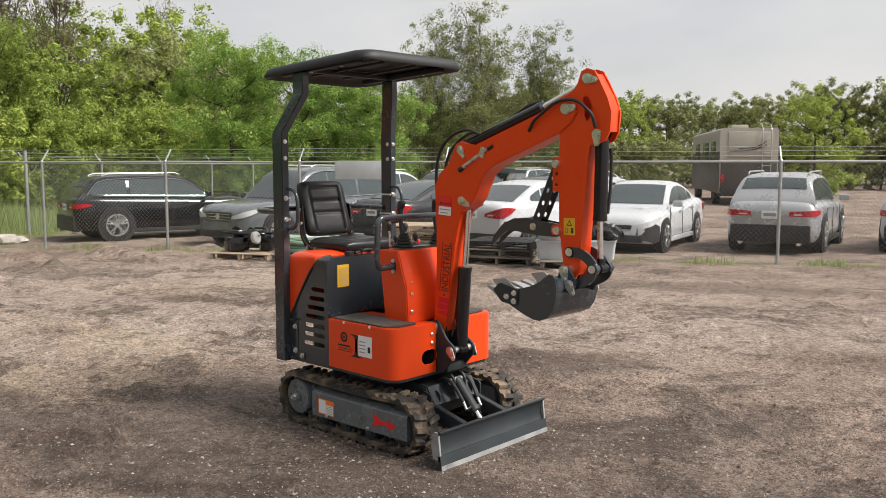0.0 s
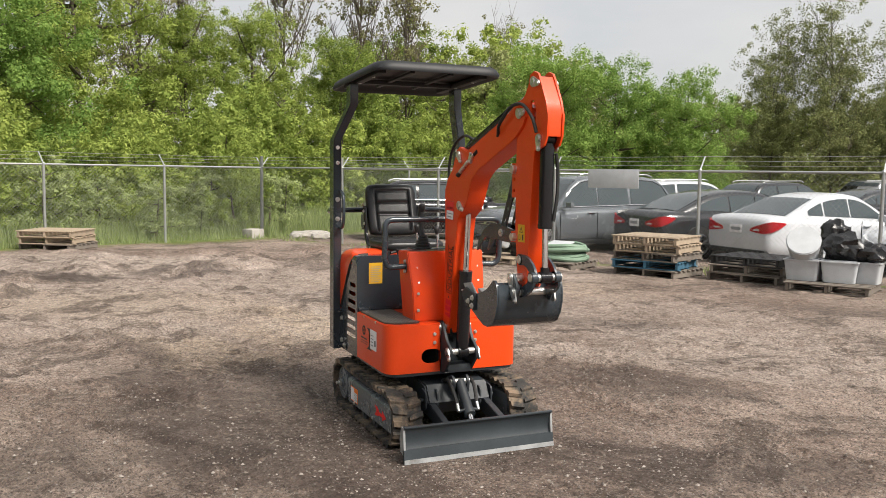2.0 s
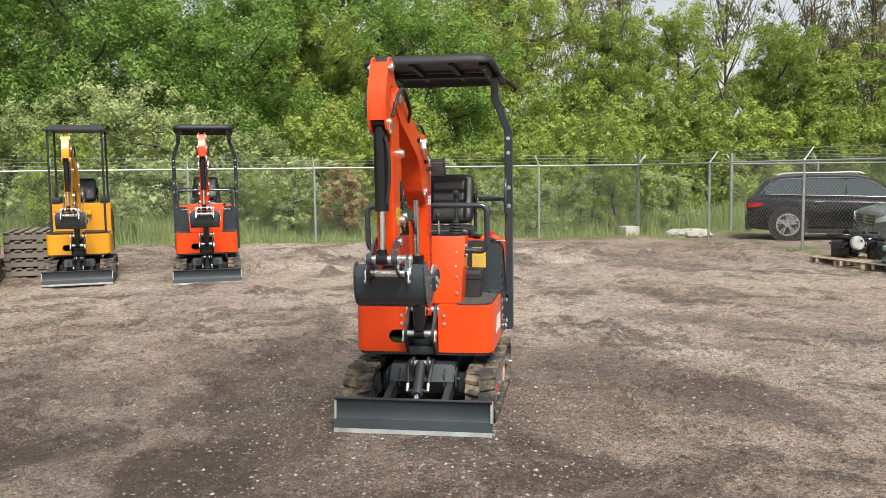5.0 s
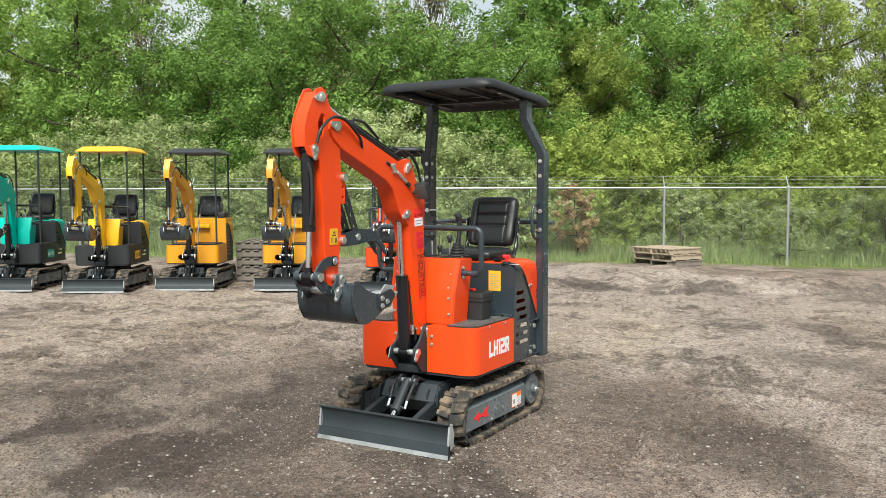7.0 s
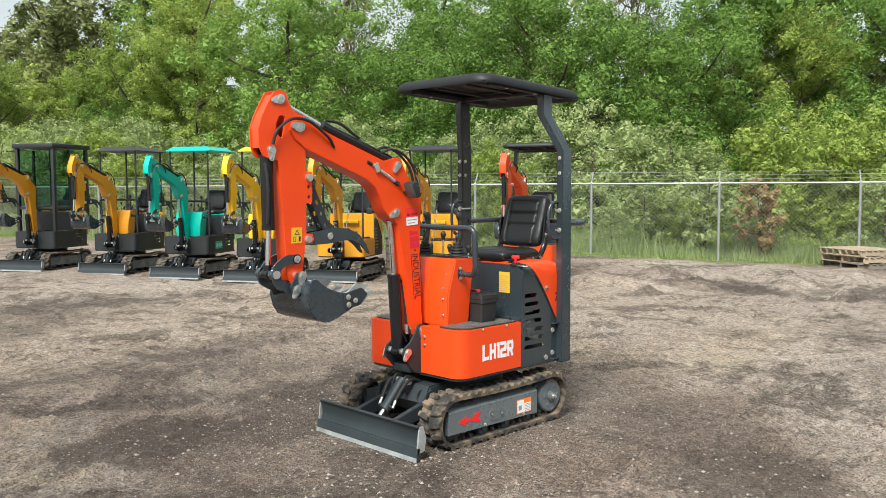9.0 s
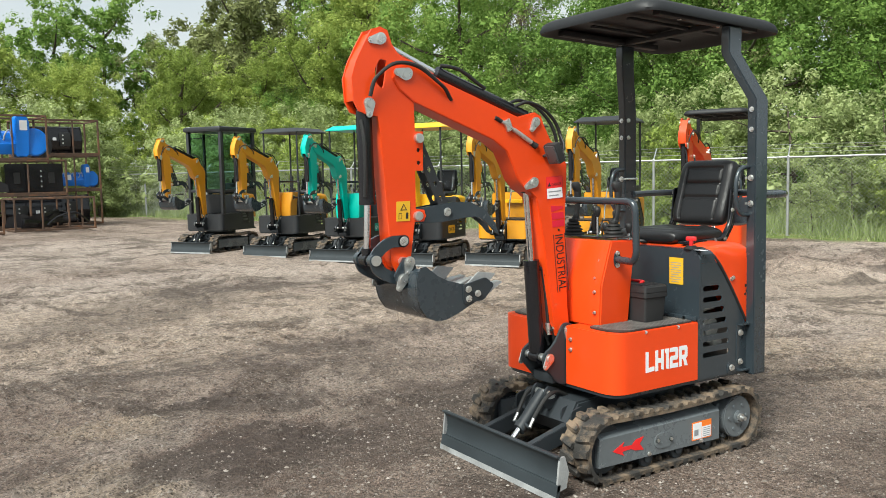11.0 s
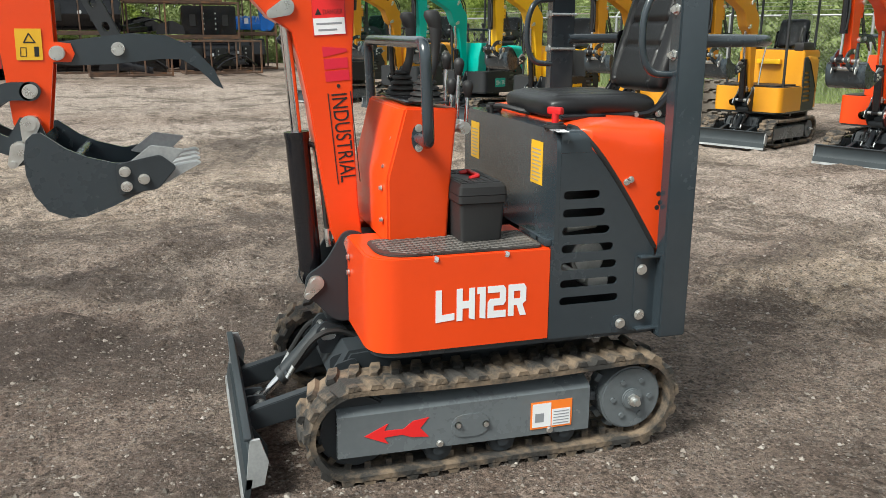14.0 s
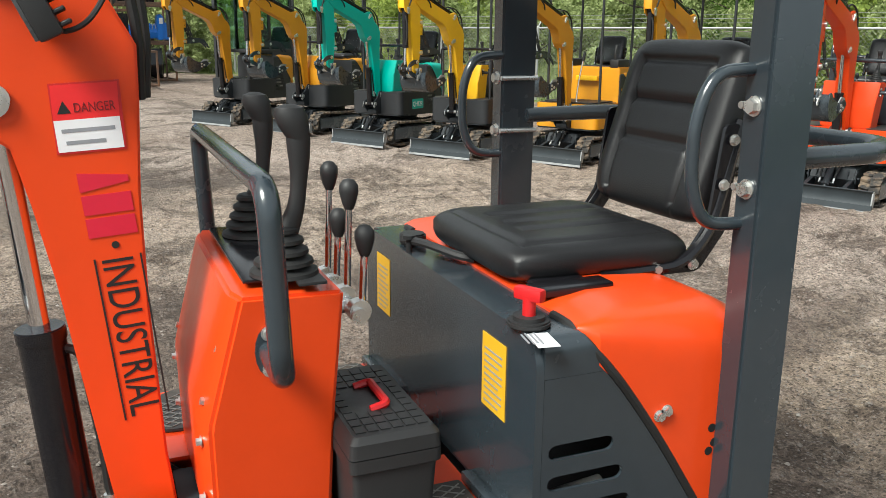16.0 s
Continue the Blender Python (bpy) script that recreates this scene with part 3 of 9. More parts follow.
def ground_mat():
    m = bpy.data.materials.new("dirt_and_gravel")
    m.use_nodes = True
    n, l = m.node_tree.nodes, m.node_tree.links
    b = n["Principled BSDF"]
    b.inputs["Specular IOR Level"].default_value = 0.2
    pos = n.new("ShaderNodeNewGeometry")

    def nz(scale, detail=6.0, rough=0.6, dist=0.0):
        t = n.new("ShaderNodeTexNoise")
        t.inputs["Scale"].default_value, t.inputs["Detail"].default_value, t.inputs["Roughness"].default_value, t.inputs["Distortion"].default_value = scale, detail, rough, dist
        l.new(pos.outputs["Position"], t.inputs["Vector"])
        return t.outputs["Fac"]

    def span(v, a, b_):
        r = n.new("ShaderNodeMapRange")
        r.inputs["From Min"].default_value, r.inputs["From Max"].default_value = a, b_
        l.new(v, r.inputs["Value"])
        return r.outputs[0]

    def mix(f, a, b_):
        x = n.new("ShaderNodeMixRGB")
        for i, v in enumerate((f, a, b_)):
            if isinstance(v, (tuple, float)):
                x.inputs[i].default_value = (*v, 1) if isinstance(v, tuple) else v
            else:
                l.new(v, x.inputs[i])
        return x.outputs["Color"]

    def math_(op, a, b_=None):
        x = n.new("ShaderNodeMath")
        x.operation = op
        for i, v in enumerate((a, b_)):
            if v is None:
                continue
            if isinstance(v, (int, float)):
                x.inputs[i].default_value = v
            else:
                l.new(v, x.inputs[i])
        return x.outputs[0]

    def along(vx, vy, c):
        d = n.new("ShaderNodeVectorMath")
        d.operation = "DOT_PRODUCT"
        l.new(pos.outputs["Position"], d.inputs[0])
        d.inputs[1].default_value = (vx, vy, 0)
        return math_("SUBTRACT", d.outputs["Value"], c)

    at = n.new("ShaderNodeAttribute")
    at.attribute_name = "cover"
    sp = n.new("ShaderNodeSeparateColor")
    l.new(at.outputs["Color"], sp.inputs[0])
    vor = n.new("ShaderNodeTexVoronoi")
    vor.inputs["Scale"].default_value = 75
    l.new(pos.outputs["Position"], vor.inputs["Vector"])
    sep = n.new("ShaderNodeSeparateColor")
    l.new(vor.outputs["Color"], sep.inputs[0])
    # base soil, dry crust, sand
    dirt = mix(span(nz(0.55, 8, 0.65, 0.4), 0.40, 0.62), (0.195, 0.142, 0.112), (0.385, 0.305, 0.252))
    dirt = mix(span(nz(0.23, 5, 0.6), 0.52, 0.66), dirt, (0.36, 0.288, 0.234))
    dirt = mix(math_("MULTIPLY", math_("MULTIPLY", sp.outputs[2], span(nz(4.5, 9, 0.75), 0.34, 0.54)), 0.72), dirt, (0.52, 0.445, 0.385))
    dirt = mix(math_("MULTIPLY", math_("MULTIPLY", sp.outputs[1], span(nz(9, 8, 0.7), 0.25, 0.7)), 0.85), dirt, (0.52, 0.415, 0.295))
    # turned-up dark soil at three sizes
    dirt = mix(math_("MULTIPLY", span(nz(0.7, 9, 0.75, 0.9), 0.525, 0.575), 0.76), dirt, (0.084, 0.062, 0.048))
    dirt = mix(math_("MULTIPLY", span(nz(2.1, 9, 0.80, 1.0), 0.54, 0.59), 0.70), dirt, (0.090, 0.066, 0.050))
    dirt = mix(math_("MULTIPLY", span(nz(5.5, 9, 0.75, 0.8), 0.54, 0.64), 0.42), dirt, (0.075, 0.057, 0.047))
    turn_ = n.new("ShaderNodeMapping")
    turn_.inputs["Rotation"].default_value, turn_.inputs["Scale"].default_value = (0, 0, radians(-12)), (3.4, 0.55, 1)
    l.new(pos.outputs["Position"], turn_.inputs["Vector"])
    drag = n.new("ShaderNodeTexNoise")
    drag.inputs["Scale"].default_value, drag.inputs["Detail"].default_value, drag.inputs["Roughness"].default_value = 1.3, 9.0, 0.8
    l.new(turn_.outputs[0], drag.inputs["Vector"])
    dirt = mix(math_("MULTIPLY", span(drag.outputs["Fac"], 0.54, 0.64), 0.42), dirt, (0.085, 0.064, 0.052))
    dirt = mix(math_("MULTIPLY", span(drag.outputs["Fac"], 0.45, 0.36), 0.20), dirt, (0.50, 0.432, 0.370))
    # grit
    dirt = mix(math_("MULTIPLY", span(nz(13, 9, 0.85), 0.50, 0.60), 0.38), dirt, (0.52, 0.450, 0.385))
    dirt = mix(math_("MULTIPLY", span(nz(19, 7, 0.75), 0.48, 0.38), 0.42), dirt, (0.045, 0.035, 0.030))
    grit_h = None
    for sc_, lo_, hi_ in ((34, 0.82, 1.18), (85, 0.70, 1.30), (190, 0.78, 1.22)):
        vc = n.new("ShaderNodeTexVoronoi")
        vc.inputs["Scale"].default_value = sc_
        warp = n.new("ShaderNodeVectorMath")
        warp.operation = "MULTIPLY_ADD"
        nzc = n.new("ShaderNodeTexNoise")
        nzc.inputs["Scale"].default_value = sc_ * 0.8
        l.new(pos.outputs["Position"], nzc.inputs["Vector"])
        l.new(nzc.outputs["Color"], warp.inputs[0])
        warp.inputs[1].default_value = (0.6 / sc_, 0.6 / sc_, 0.6 / sc_)
        l.new(pos.outputs["Position"], warp.inputs[2])
        l.new(warp.outputs[0], vc.inputs["Vector"])
        spc = n.new("ShaderNodeSeparateColor")
        l.new(vc.outputs["Color"], spc.inputs[0])
        rr = n.new("ShaderNodeMapRange")
        rr.inputs["To Min"].default_value, rr.inputs["To Max"].default_value = lo_, hi_
        l.new(spc.outputs[0], rr.inputs["Value"])
        vm = n.new("ShaderNodeVectorMath")
        vm.operation = "SCALE"
        l.new(dirt, vm.inputs[0])
        l.new(rr.outputs[0], vm.inputs["Scale"])
        dirt = vm.outputs[0]
        hh = math_("MULTIPLY", math_("MULTIPLY", span(vc.outputs["Distance"], 0.55, 0.05), spc.outputs[0]), 6.0 / sc_)
        grit_h = hh if grit_h is None else math_("ADD", grit_h, hh)
    stones = math_("MULTIPLY", span(sep.outputs[0], 0.80, 0.86), span(vor.outputs["Distance"], 0.55, 0.35))
    dirt = mix(math_("MULTIPLY", stones, 0.55), dirt, (0.44, 0.41, 0.38))
    dark = math_("MULTIPLY", span(sep.outputs[1], 0.70, 0.78), span(vor.outputs["Distance"], 0.6, 0.4))
    dirt = mix(math_("MULTIPLY", dark, 0.70), dirt, (0.045, 0.036, 0.031))
    tone = n.new("ShaderNodeVectorMath")
    tone.operation = "MULTIPLY"
    l.new(dirt, tone.inputs[0])
    tone.inputs[1].default_value = (0.835, 0.822, 0.825)
    dirt = tone.outputs[0]
    # damp soil, and the shade painted under the excavator
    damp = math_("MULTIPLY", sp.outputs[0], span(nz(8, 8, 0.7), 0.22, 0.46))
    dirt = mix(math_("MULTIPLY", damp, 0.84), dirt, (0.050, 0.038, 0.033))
    # grass beyond the fence and in a strip before it
    edge = math_("ADD", along(FN.x, FN.y, FK.dot(FN) - 0.6), math_("MULTIPLY", math_("SUBTRACT", nz(0.8, 5), 0.5), 2.6))
    grassf = span(edge, -0.2, 0.5)
    fvn = Vector((-FV.y, FV.x))
    e2 = math_("ABSOLUTE", along(fvn.x, fvn.y, FK.dot(fvn)))
    strip = math_("MULTIPLY", span(math_("ADD", e2, math_("MULTIPLY", nz(1.3, 5), 1.2)), 1.05, 0.65), span(nz(1.1, 6, 0.7), 0.45, 0.6))
    grass = mix(span(nz(1.8, 7), 0.4, 0.65), (0.105, 0.150, 0.034), (0.19, 0.205, 0.07))
    col = mix(grassf, dirt, grass)
    col = mix(strip, col, grass)
    l.new(col, b.inputs["Base Color"])
    rg = n.new("ShaderNodeMapRange")
    rg.inputs["From Min"].default_value, rg.inputs["From Max"].default_value, rg.inputs["To Min"].default_value, rg.inputs["To Max"].default_value = 0.35, 0.6, 0.95, 0.75
    l.new(nz(0.9, 6, 0.7, 0.6), rg.inputs["Value"])
    l.new(rg.outputs[0], b.inputs["Roughness"])
    h = math_("ADD", math_("MULTIPLY", nz(22, 9, 0.75), 0.6), grit_h)
    bp = n.new("ShaderNodeBump")
    bp.inputs["Strength"].default_value, bp.inputs["Distance"].default_value = 1.0, 0.060
    l.new(h, bp.inputs["Height"])
    l.new(bp.outputs["Normal"], b.inputs["Normal"])
    return m


def axis(lo, hi, step, lo2, hi2, step2, far):
    """Grid lines: close ones from lo to hi, wider ones from lo2 to hi2, then ever wider ones to far."""
    out = list(np.arange(lo, hi + step / 2, step))
    for edge, way in ((lo2, -1), (hi2, 1)):
        p, d, row = out[0] if way < 0 else out[-1], step, []
        while abs(p) < far:
            d = min(d * 1.12, step2) if (edge - p) * way > 0 else d * 1.13
            p += d * way
            row.append(p)
        out = row[::-1] + out if way < 0 else out + row
    return out


gx, gy = axis(-8.0, 0.4, 0.037, -17.0, 2.2, 0.095, 1500), axis(-0.6, 6.0, 0.037, -5.0, 12.0, 0.095, 1500)
verts = [(x, y, ground_z(x, y) if abs(x) < 60 and abs(y) < 60 else level(x, y)) for x in gx for y in gy]
ny_ = len(gy)
faces = [(i * ny_ + j, (i + 1) * ny_ + j, (i + 1) * ny_ + j + 1, i * ny_ + j + 1) for i in range(len(gx) - 1) for j in range(ny_ - 1)]
me = bpy.data.meshes.new("ground")
me.from_pydata(verts, [], faces)
me.shade_smooth()
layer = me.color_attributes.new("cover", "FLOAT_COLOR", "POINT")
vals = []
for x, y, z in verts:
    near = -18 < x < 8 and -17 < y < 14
    vals += [cover(x, y, DAMP_AND_SHADE) if near else 0.0, cover(x, y, SANDY) if near else 0.0, cover(x, y, PALE) if near else 0.0, 1.0]
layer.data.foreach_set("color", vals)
ground = tagged(link_mesh("ground", me, ground_mat()), "bare brown dirt and gravel yard with ruts and damp patches", "ground", kind="structure")

# loose stones on the dirt
rng = random.Random(11)
sv, sf = [], []
OCT = ((1, 0, 0), (0, 1, 0), (-1, 0, 0), (0, -1, 0), (0, 0, 0.8), (0, 0, -0.6))
OCF = ((0, 1, 4), (1, 2, 4), (2, 3, 4), (3, 0, 4), (1, 0, 5), (2, 1, 5), (3, 2, 5), (0, 3, 5))
for _ in range(22000):
    x, y = rng.uniform(-8.5, 0.8), rng.uniform(-2, 6.2)
    if rng.random() > 0.5:
        x, y = rng.gauss(-3.4, 1.4), rng.gauss(3.6, 1.5)
    r = min(0.014, 0.0036 * rng.paretovariate(2.6))
    z = ground_z(x, y)
    k = len(sv)
    a = rng.uniform(0, 6.3)
    for p in OCT:
        jx, jy, jz = p[0] * r * rng.uniform(0.7, 1.3), p[1] * r * rng.uniform(0.6, 1.1), p[2] * r * rng.uniform(0.6, 1.0)
        sv.append((x + jx * math.cos(a) - jy * math.sin(a), y + jx * math.sin(a) + jy * math.cos(a), z + jz + r * 0.15))
    sf += [tuple(k + q for q in f) for f in OCF]
me = bpy.data.meshes.new("gravel")
me.from_pydata(sv, [], sf)
tagged(link_mesh("gravel", me, M_STONE), "loose grey and tan gravel scattered over the dirt", "gravel", kind="stuff")

# ---- chain-link fences ----
RAIL = 1.655


def chain_link(a, b, h, z0, pitch=0.062, r=0.0012):
    """Woven wire between two posts: crossing diagonal wires."""
    a, b = Vector(a), Vector(b)
    L = (b - a).length
    u = (b - a).normalized()
    nrm = Vector((-u.y, u.x))
    vs, fs = [], []
    step = pitch * 1.414
    for sg, off in ((1, 0.002), (-1, -0.002)):
        c = -h if sg > 0 else 0.0
        while c < L + (0 if sg > 0 else h):
            # the wire runs from (c, 0) to (c + sg*h, h)
            s0, t0, s1, t1 = c, 0.0, c + sg * h, h
            if sg > 0:
                if s0 < 0:
                    t0, s0 = -s0, 0.0
                if s1 > L:
                    t1, s1 = h - (s1 - L), L
            else:
                if s0 > L:
                    t0, s0 = s0 - L, L
                if s1 < 0:
                    t1, s1 = h + s1, 0.0
            if t1 - t0 > 0.02:
                k = len(vs)
                for s, t in ((s0, t0), (s1, t1)):
                    p = a + u * s + nrm * off
                    d = Vector((u.x * sg, u.y * sg)) * r
                    vs += [(p.x + d.x, p.y + d.y, z0 + t - r), (p.x - d.x, p.y - d.y, z0 + t + r), (p.x + nrm.x * r * 1.6, p.y + nrm.y * r * 1.6, z0 + t)]
                fs += [(k, k + 1, k + 4, k + 3), (k + 1, k + 2, k + 5, k + 4), (k + 2, k, k + 3, k + 5)]
            c += step
    me = bpy.data.meshes.new("wire_mesh")
    me.from_pydata(vs, [], fs)
    return me


def fence_run(name, pts, out, label, arms=True, barbed=True):
    root = thing(name, label, "fence", kind="structure")
    up = []
    for i, p in enumerate(pts):
        bm = bmesh.new()
        big = i == 0
        zg = level(p.x, p.y)
        cyl(bm, (p.x, p.y, zg - 0.08), (p.x, p.y, RAIL + (0.30 if big else 0.02)), 0.045 if big else 0.030, 12)
        cyl(bm, (p.x, p.y, RAIL + 0.02), (p.x, p.y, RAIL + 0.045), 0.036, 10, 0.02)
        po = part("post", bm, M_GALV, root)
        tip = Vector((p.x + out.x * 0.22, p.y + out.y * 0.22, RAIL + 0.27))
        if arms:
            bm = bmesh.new()
            tube(bm, [(p.x, p.y, RAIL + 0.02), tip], 0.014, 8)
            part("barb_arm", bm, M_GALV, po)
        up.append(tip)
    bm = bmesh.new()
    for a, b in zip(pts, pts[1:]):
        cyl(bm, (a.x, a.y, RAIL), (b.x, b.y, RAIL), 0.021, 10)
    part("top_rail", bm, M_GALV, root)
    if barbed:
        for f in (0.35, 0.68, 1.0):
            bm = bmesh.new()
            line = []
            for (p, tip), (p2, tip2) in zip(zip(pts, up), zip(pts[1:], up[1:])):
                A = Vector((p.x, p.y, RAIL + 0.02)).lerp(tip, f)
                B = Vector((p2.x, p2.y, RAIL + 0.02)).lerp(tip2, f)
                line += [A, A.lerp(B, 0.5) - Vector((0, 0, 0.012))]
            line.append(B)
            tube(bm, line, 0.0035, 4)
            part("barbed_wire", bm, M_GALV, root)
    for a, b in zip(pts, pts[1:]):
        o = link_mesh("wire_mesh", chain_link(a, b, RAIL - 0.02 - level(a.x, a.y), level(a.x, a.y) + 0.02), M_WIRE, root)
    return root


SP = 2.87
long_pts = [FK + FU * SP * k for k in range(0, 14)]
fence_run("fence_yard", long_pts, FN, "galvanised chain-link fence with barbed wire on top")
lot_pts = [FK + FV * 2.98 * k for k in range(0, 10)]
fence_run("fence_car_park", lot_pts, Vector((-FV.y, FV.x)), "galvanised chain-link fence between the yard and parked cars")
back_pts = [FK - FU * SP * k for k in range(0, 9)]
fence_run("fence_back", back_pts[1:], FN, "galvanised chain-link fence behind the parked cars")

block = thing("concrete_block", "rough pale concrete footing at the foot of the corner post", "concrete block")
bm = bmesh.new()
box(bm, (FK.x + 0.1, FK.y - 0.25, level(FK.x, FK.y) + 0.10), (0.42, 0.42, 0.26), Matrix.Rotation(0.5, 3, "Z"), 0.04)
part("block", bm, M_CONC, block)

# ---- trees, bushes, grass ----
def leaf_cloud(rng, clumps, per, size, spread=0.5, flatten=0.85):
    """Small leaves round clump centres: vertices and faces. Each leaf is one pointed blade."""
    vs, fs = [], []
    for c, r in clumps:
        for _ in range(per):
            d = Vector((rng.gauss(0, 1), rng.gauss(0, 1), rng.gauss(0, 1) * flatten))
            if d.length < 1e-3:
                continue
            d = d.normalized() * r * (rng.random() ** 0.33)
            p = c + d
            s = size * rng.uniform(0.6, 1.5)
            a = Vector((rng.gauss(0, 1), rng.gauss(0, 1), rng.gauss(0, 0.6))).normalized()
            n = (d.normalized() * 1.0 + Vector((rng.gauss(0, 0.45), rng.gauss(0, 0.45), 0.45 + rng.gauss(0, 0.4)))).normalized()
            b = n.cross(a)
            if b.length < 1e-3:
                continue
            b.normalize()
            a = b.cross(n)
            k = len(vs)
            vs += [p - a * s - b * s * 0.5, p - a * s * 0.6 + b * s * 0.7, p + a * s * 1.1]
            fs.append((k, k + 1, k + 2))
    return vs, fs


def tree_kind(name, seed, height, width, leaf, clump_n, per, leaf_size, label, trunk_h=0.25, density=1.0, twiggy=False):
    rng = random.Random(seed)
    root = thing(name, label, "tree" if name == "tree" else "bush")
    bm = bmesh.new()
    lean = Vector((rng.uniform(-0.25, 0.25), rng.uniform(-0.25, 0.25), 0))
    top = Vector((0, 0, height * 0.86)) + lean * 2
    trunk = curve_pts([Vector((0, 0, -0.1)), Vector((0, 0, height * 0.3)) + lean, top], 5)
    def taper(pts, r0, r1, seg):
        rings = []
        for i, p in enumerate(pts):
            d = (pts[min(i + 1, len(pts) - 1)] - pts[max(i - 1, 0)]).normalized()
            s = d.cross(Vector((1, 0.3, 0.1))).normalized()
            t = s.cross(d)
            r = r0 + (r1 - r0) * i / (len(pts) - 1)
            rings.append([bm.verts.new(p + (s * math.cos(a) + t * math.sin(a)) * r) for a in [2 * math.pi * k / seg for k in range(seg)]])
        for a, b in zip(rings, rings[1:]):
            for k in range(seg):
                bm.faces.new((a[k], a[(k + 1) % seg], b[(k + 1) % seg], b[k]))
    r0 = (0.009 if twiggy else 0.022) * height
    taper(trunk, r0, r0 * 0.2, 7)
    clumps = []
    limbs = 13 if name == "tree" else 9
    for i in range(limbs * (2 if twiggy else 1)):
        h = height * (trunk_h + (0.88 - trunk_h) * (i / limbs if not twiggy else rng.random()))
        h = min(h, height * 0.88)
        base = Vector((0, 0, h)) + lean * (h / height * 2)
        a = i * 2.4 + rng.uniform(-0.5, 0.5)
        t = max(0.0, (h / height - trunk_h) / (1 - trunk_h))
        reach = width * 0.5 * (1 - 0.62 * t ** 1.5) * rng.uniform(0.55, 1.08)
        end = base + Vector((math.cos(a) * reach * (0.7 if twiggy else 1), math.sin(a) * reach * (0.7 if twiggy else 1), height * rng.uniform(0.05, 0.2) * (2 if twiggy else 1)))
        mid = base.lerp(end, 0.5) + Vector((0, 0, -0.03 * height))
        taper(curve_pts([base, mid, end], 3), r0 * 0.4, r0 * 0.07, 5)
        if twiggy:
            for _ in range(14):
                e2 = base.lerp(end, rng.uniform(0.3, 1)) 
                taper([e2, e2 + Vector((rng.uniform(-0.7, 0.7), rng.uniform(-0.7, 0.7), rng.uniform(0.5, 1.5)))], r0 * 0.14, r0 * 0.05, 3)
        for q in range(clump_n):
            f = rng.uniform(0.35, 1.08)
            c = base.lerp(end, f) + Vector((rng.gauss(0, 1), rng.gauss(0, 1), rng.gauss(0, 0.8))) * width * 0.10
            clumps.append((c, width * rng.uniform(0.035, 0.085)))
    for _ in range(int(limbs * 0.7)):
        clumps.append((top + Vector((rng.gauss(0, width * 0.13), rng.gauss(0, width * 0.13), rng.uniform(-0.1, 0.13) * height)), width * rng.uniform(0.05, 0.11)))
    part("trunk", bm, M_BARK, root, smooth=60)
    vs, fs = leaf_cloud(rng, clumps, int(per * density), leaf_size)
    core, cf = leaf_cloud(rng, [(c, r * 0.7) for c, r in clumps], 9 if not twiggy else 0, leaf_size * 2.2)
    fs += [tuple(i + len(vs) for i in f) for f in cf]
    vs += core
    me = bpy.data.meshes.new("crown")
    me.from_pydata(vs, [], fs)
    link_mesh("crown", me, leaf, root)
    return root


protos = {
    "a": tree_kind("tree", 1, 8.4, 6.4, M_LEAF, 24, 190, 0.038, "tall broadleaf tree in fresh yellow-green spring leaf", 0.05),
    "b": tree_kind("tree", 2, 9.4, 5.8, M_LEAF, 24, 185, 0.038, "slender broadleaf tree in fresh green leaf", 0.06),
    "c": tree_kind("tree", 3, 7.4, 7.0, M_LEAFD, 24, 190, 0.039, "spreading tree in darker green leaf", 0.04),
    "d": tree_kind("tree", 4, 10.0, 6.6, M_LEAFD, 17, 75, 0.070, "tall dark green tree at the edge of the wood", 0.08),
    "e": tree_kind("tree", 5, 10.5, 4.8, M_LEAFB, 5, 30, 0.060, "thin tree with bare twigs and sparse bronze leaf", 0.2, twiggy=True),
    "f": tree_kind("tree", 15, 9.0, 7.0, M_LEAFG, 17, 75, 0.070, "distant tree past the car park, haze put into its dull green leaf", 0.02),
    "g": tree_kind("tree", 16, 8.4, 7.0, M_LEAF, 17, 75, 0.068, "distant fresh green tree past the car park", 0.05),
    "h": tree_kind("tree", 17, 8.4, 6.4, M_LEAFB, 13, 52, 0.072, "distant bronze-leaved tree past the car park, haze put into its leaf colour", 0.08),
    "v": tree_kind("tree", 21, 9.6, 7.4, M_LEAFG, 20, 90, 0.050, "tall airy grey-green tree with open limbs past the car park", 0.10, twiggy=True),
    "u": tree_kind("bush", 18, 4.0, 6.0, M_LEAFG, 12, 40, 0.085, "distant undergrowth past the car park, haze put into its dull leaf", 0.0),
    "s": tree_kind("bush", 6, 3.5, 4.4, M_LEAFS, 20, 95, 0.036, "silvery grey-green bush behind the fence", 0.03),
    "t": tree_kind("bush", 7, 3.0, 3.4, M_LEAF, 18, 95, 0.036, "bright green bush behind the fence", 0.03),
    "r": tree_kind("bush", 8, 2.1, 1.5, M_LEAFR, 9, 60, 0.036, "young reddish-leaved sapling by the fence", 0.05),
    "w": tree_kind("bush", 9, 2.0, 2.0, M_LEAFS, 9, 55, 0.028, "loose pale shrub among the weeds", 0.05),
}
rng = random.Random(5)
used = set()


def plant(kind, x, y, s=1.0, sz=1.0):
    p = protos[kind]
    m = stand(x, y, rng.uniform(0, 360), -0.03) @ Matrix.Diagonal((s, s, s * sz, 1))
    if kind not in used:
        used.add(kind)
        p.matrix_world = m
        return p
    o = copy_thing(p, m)
    o.scale = (s, s, s * sz)
    return o


def behind(s, d):
    p = FK + FU * s + FN * d
    return p.x, p.y


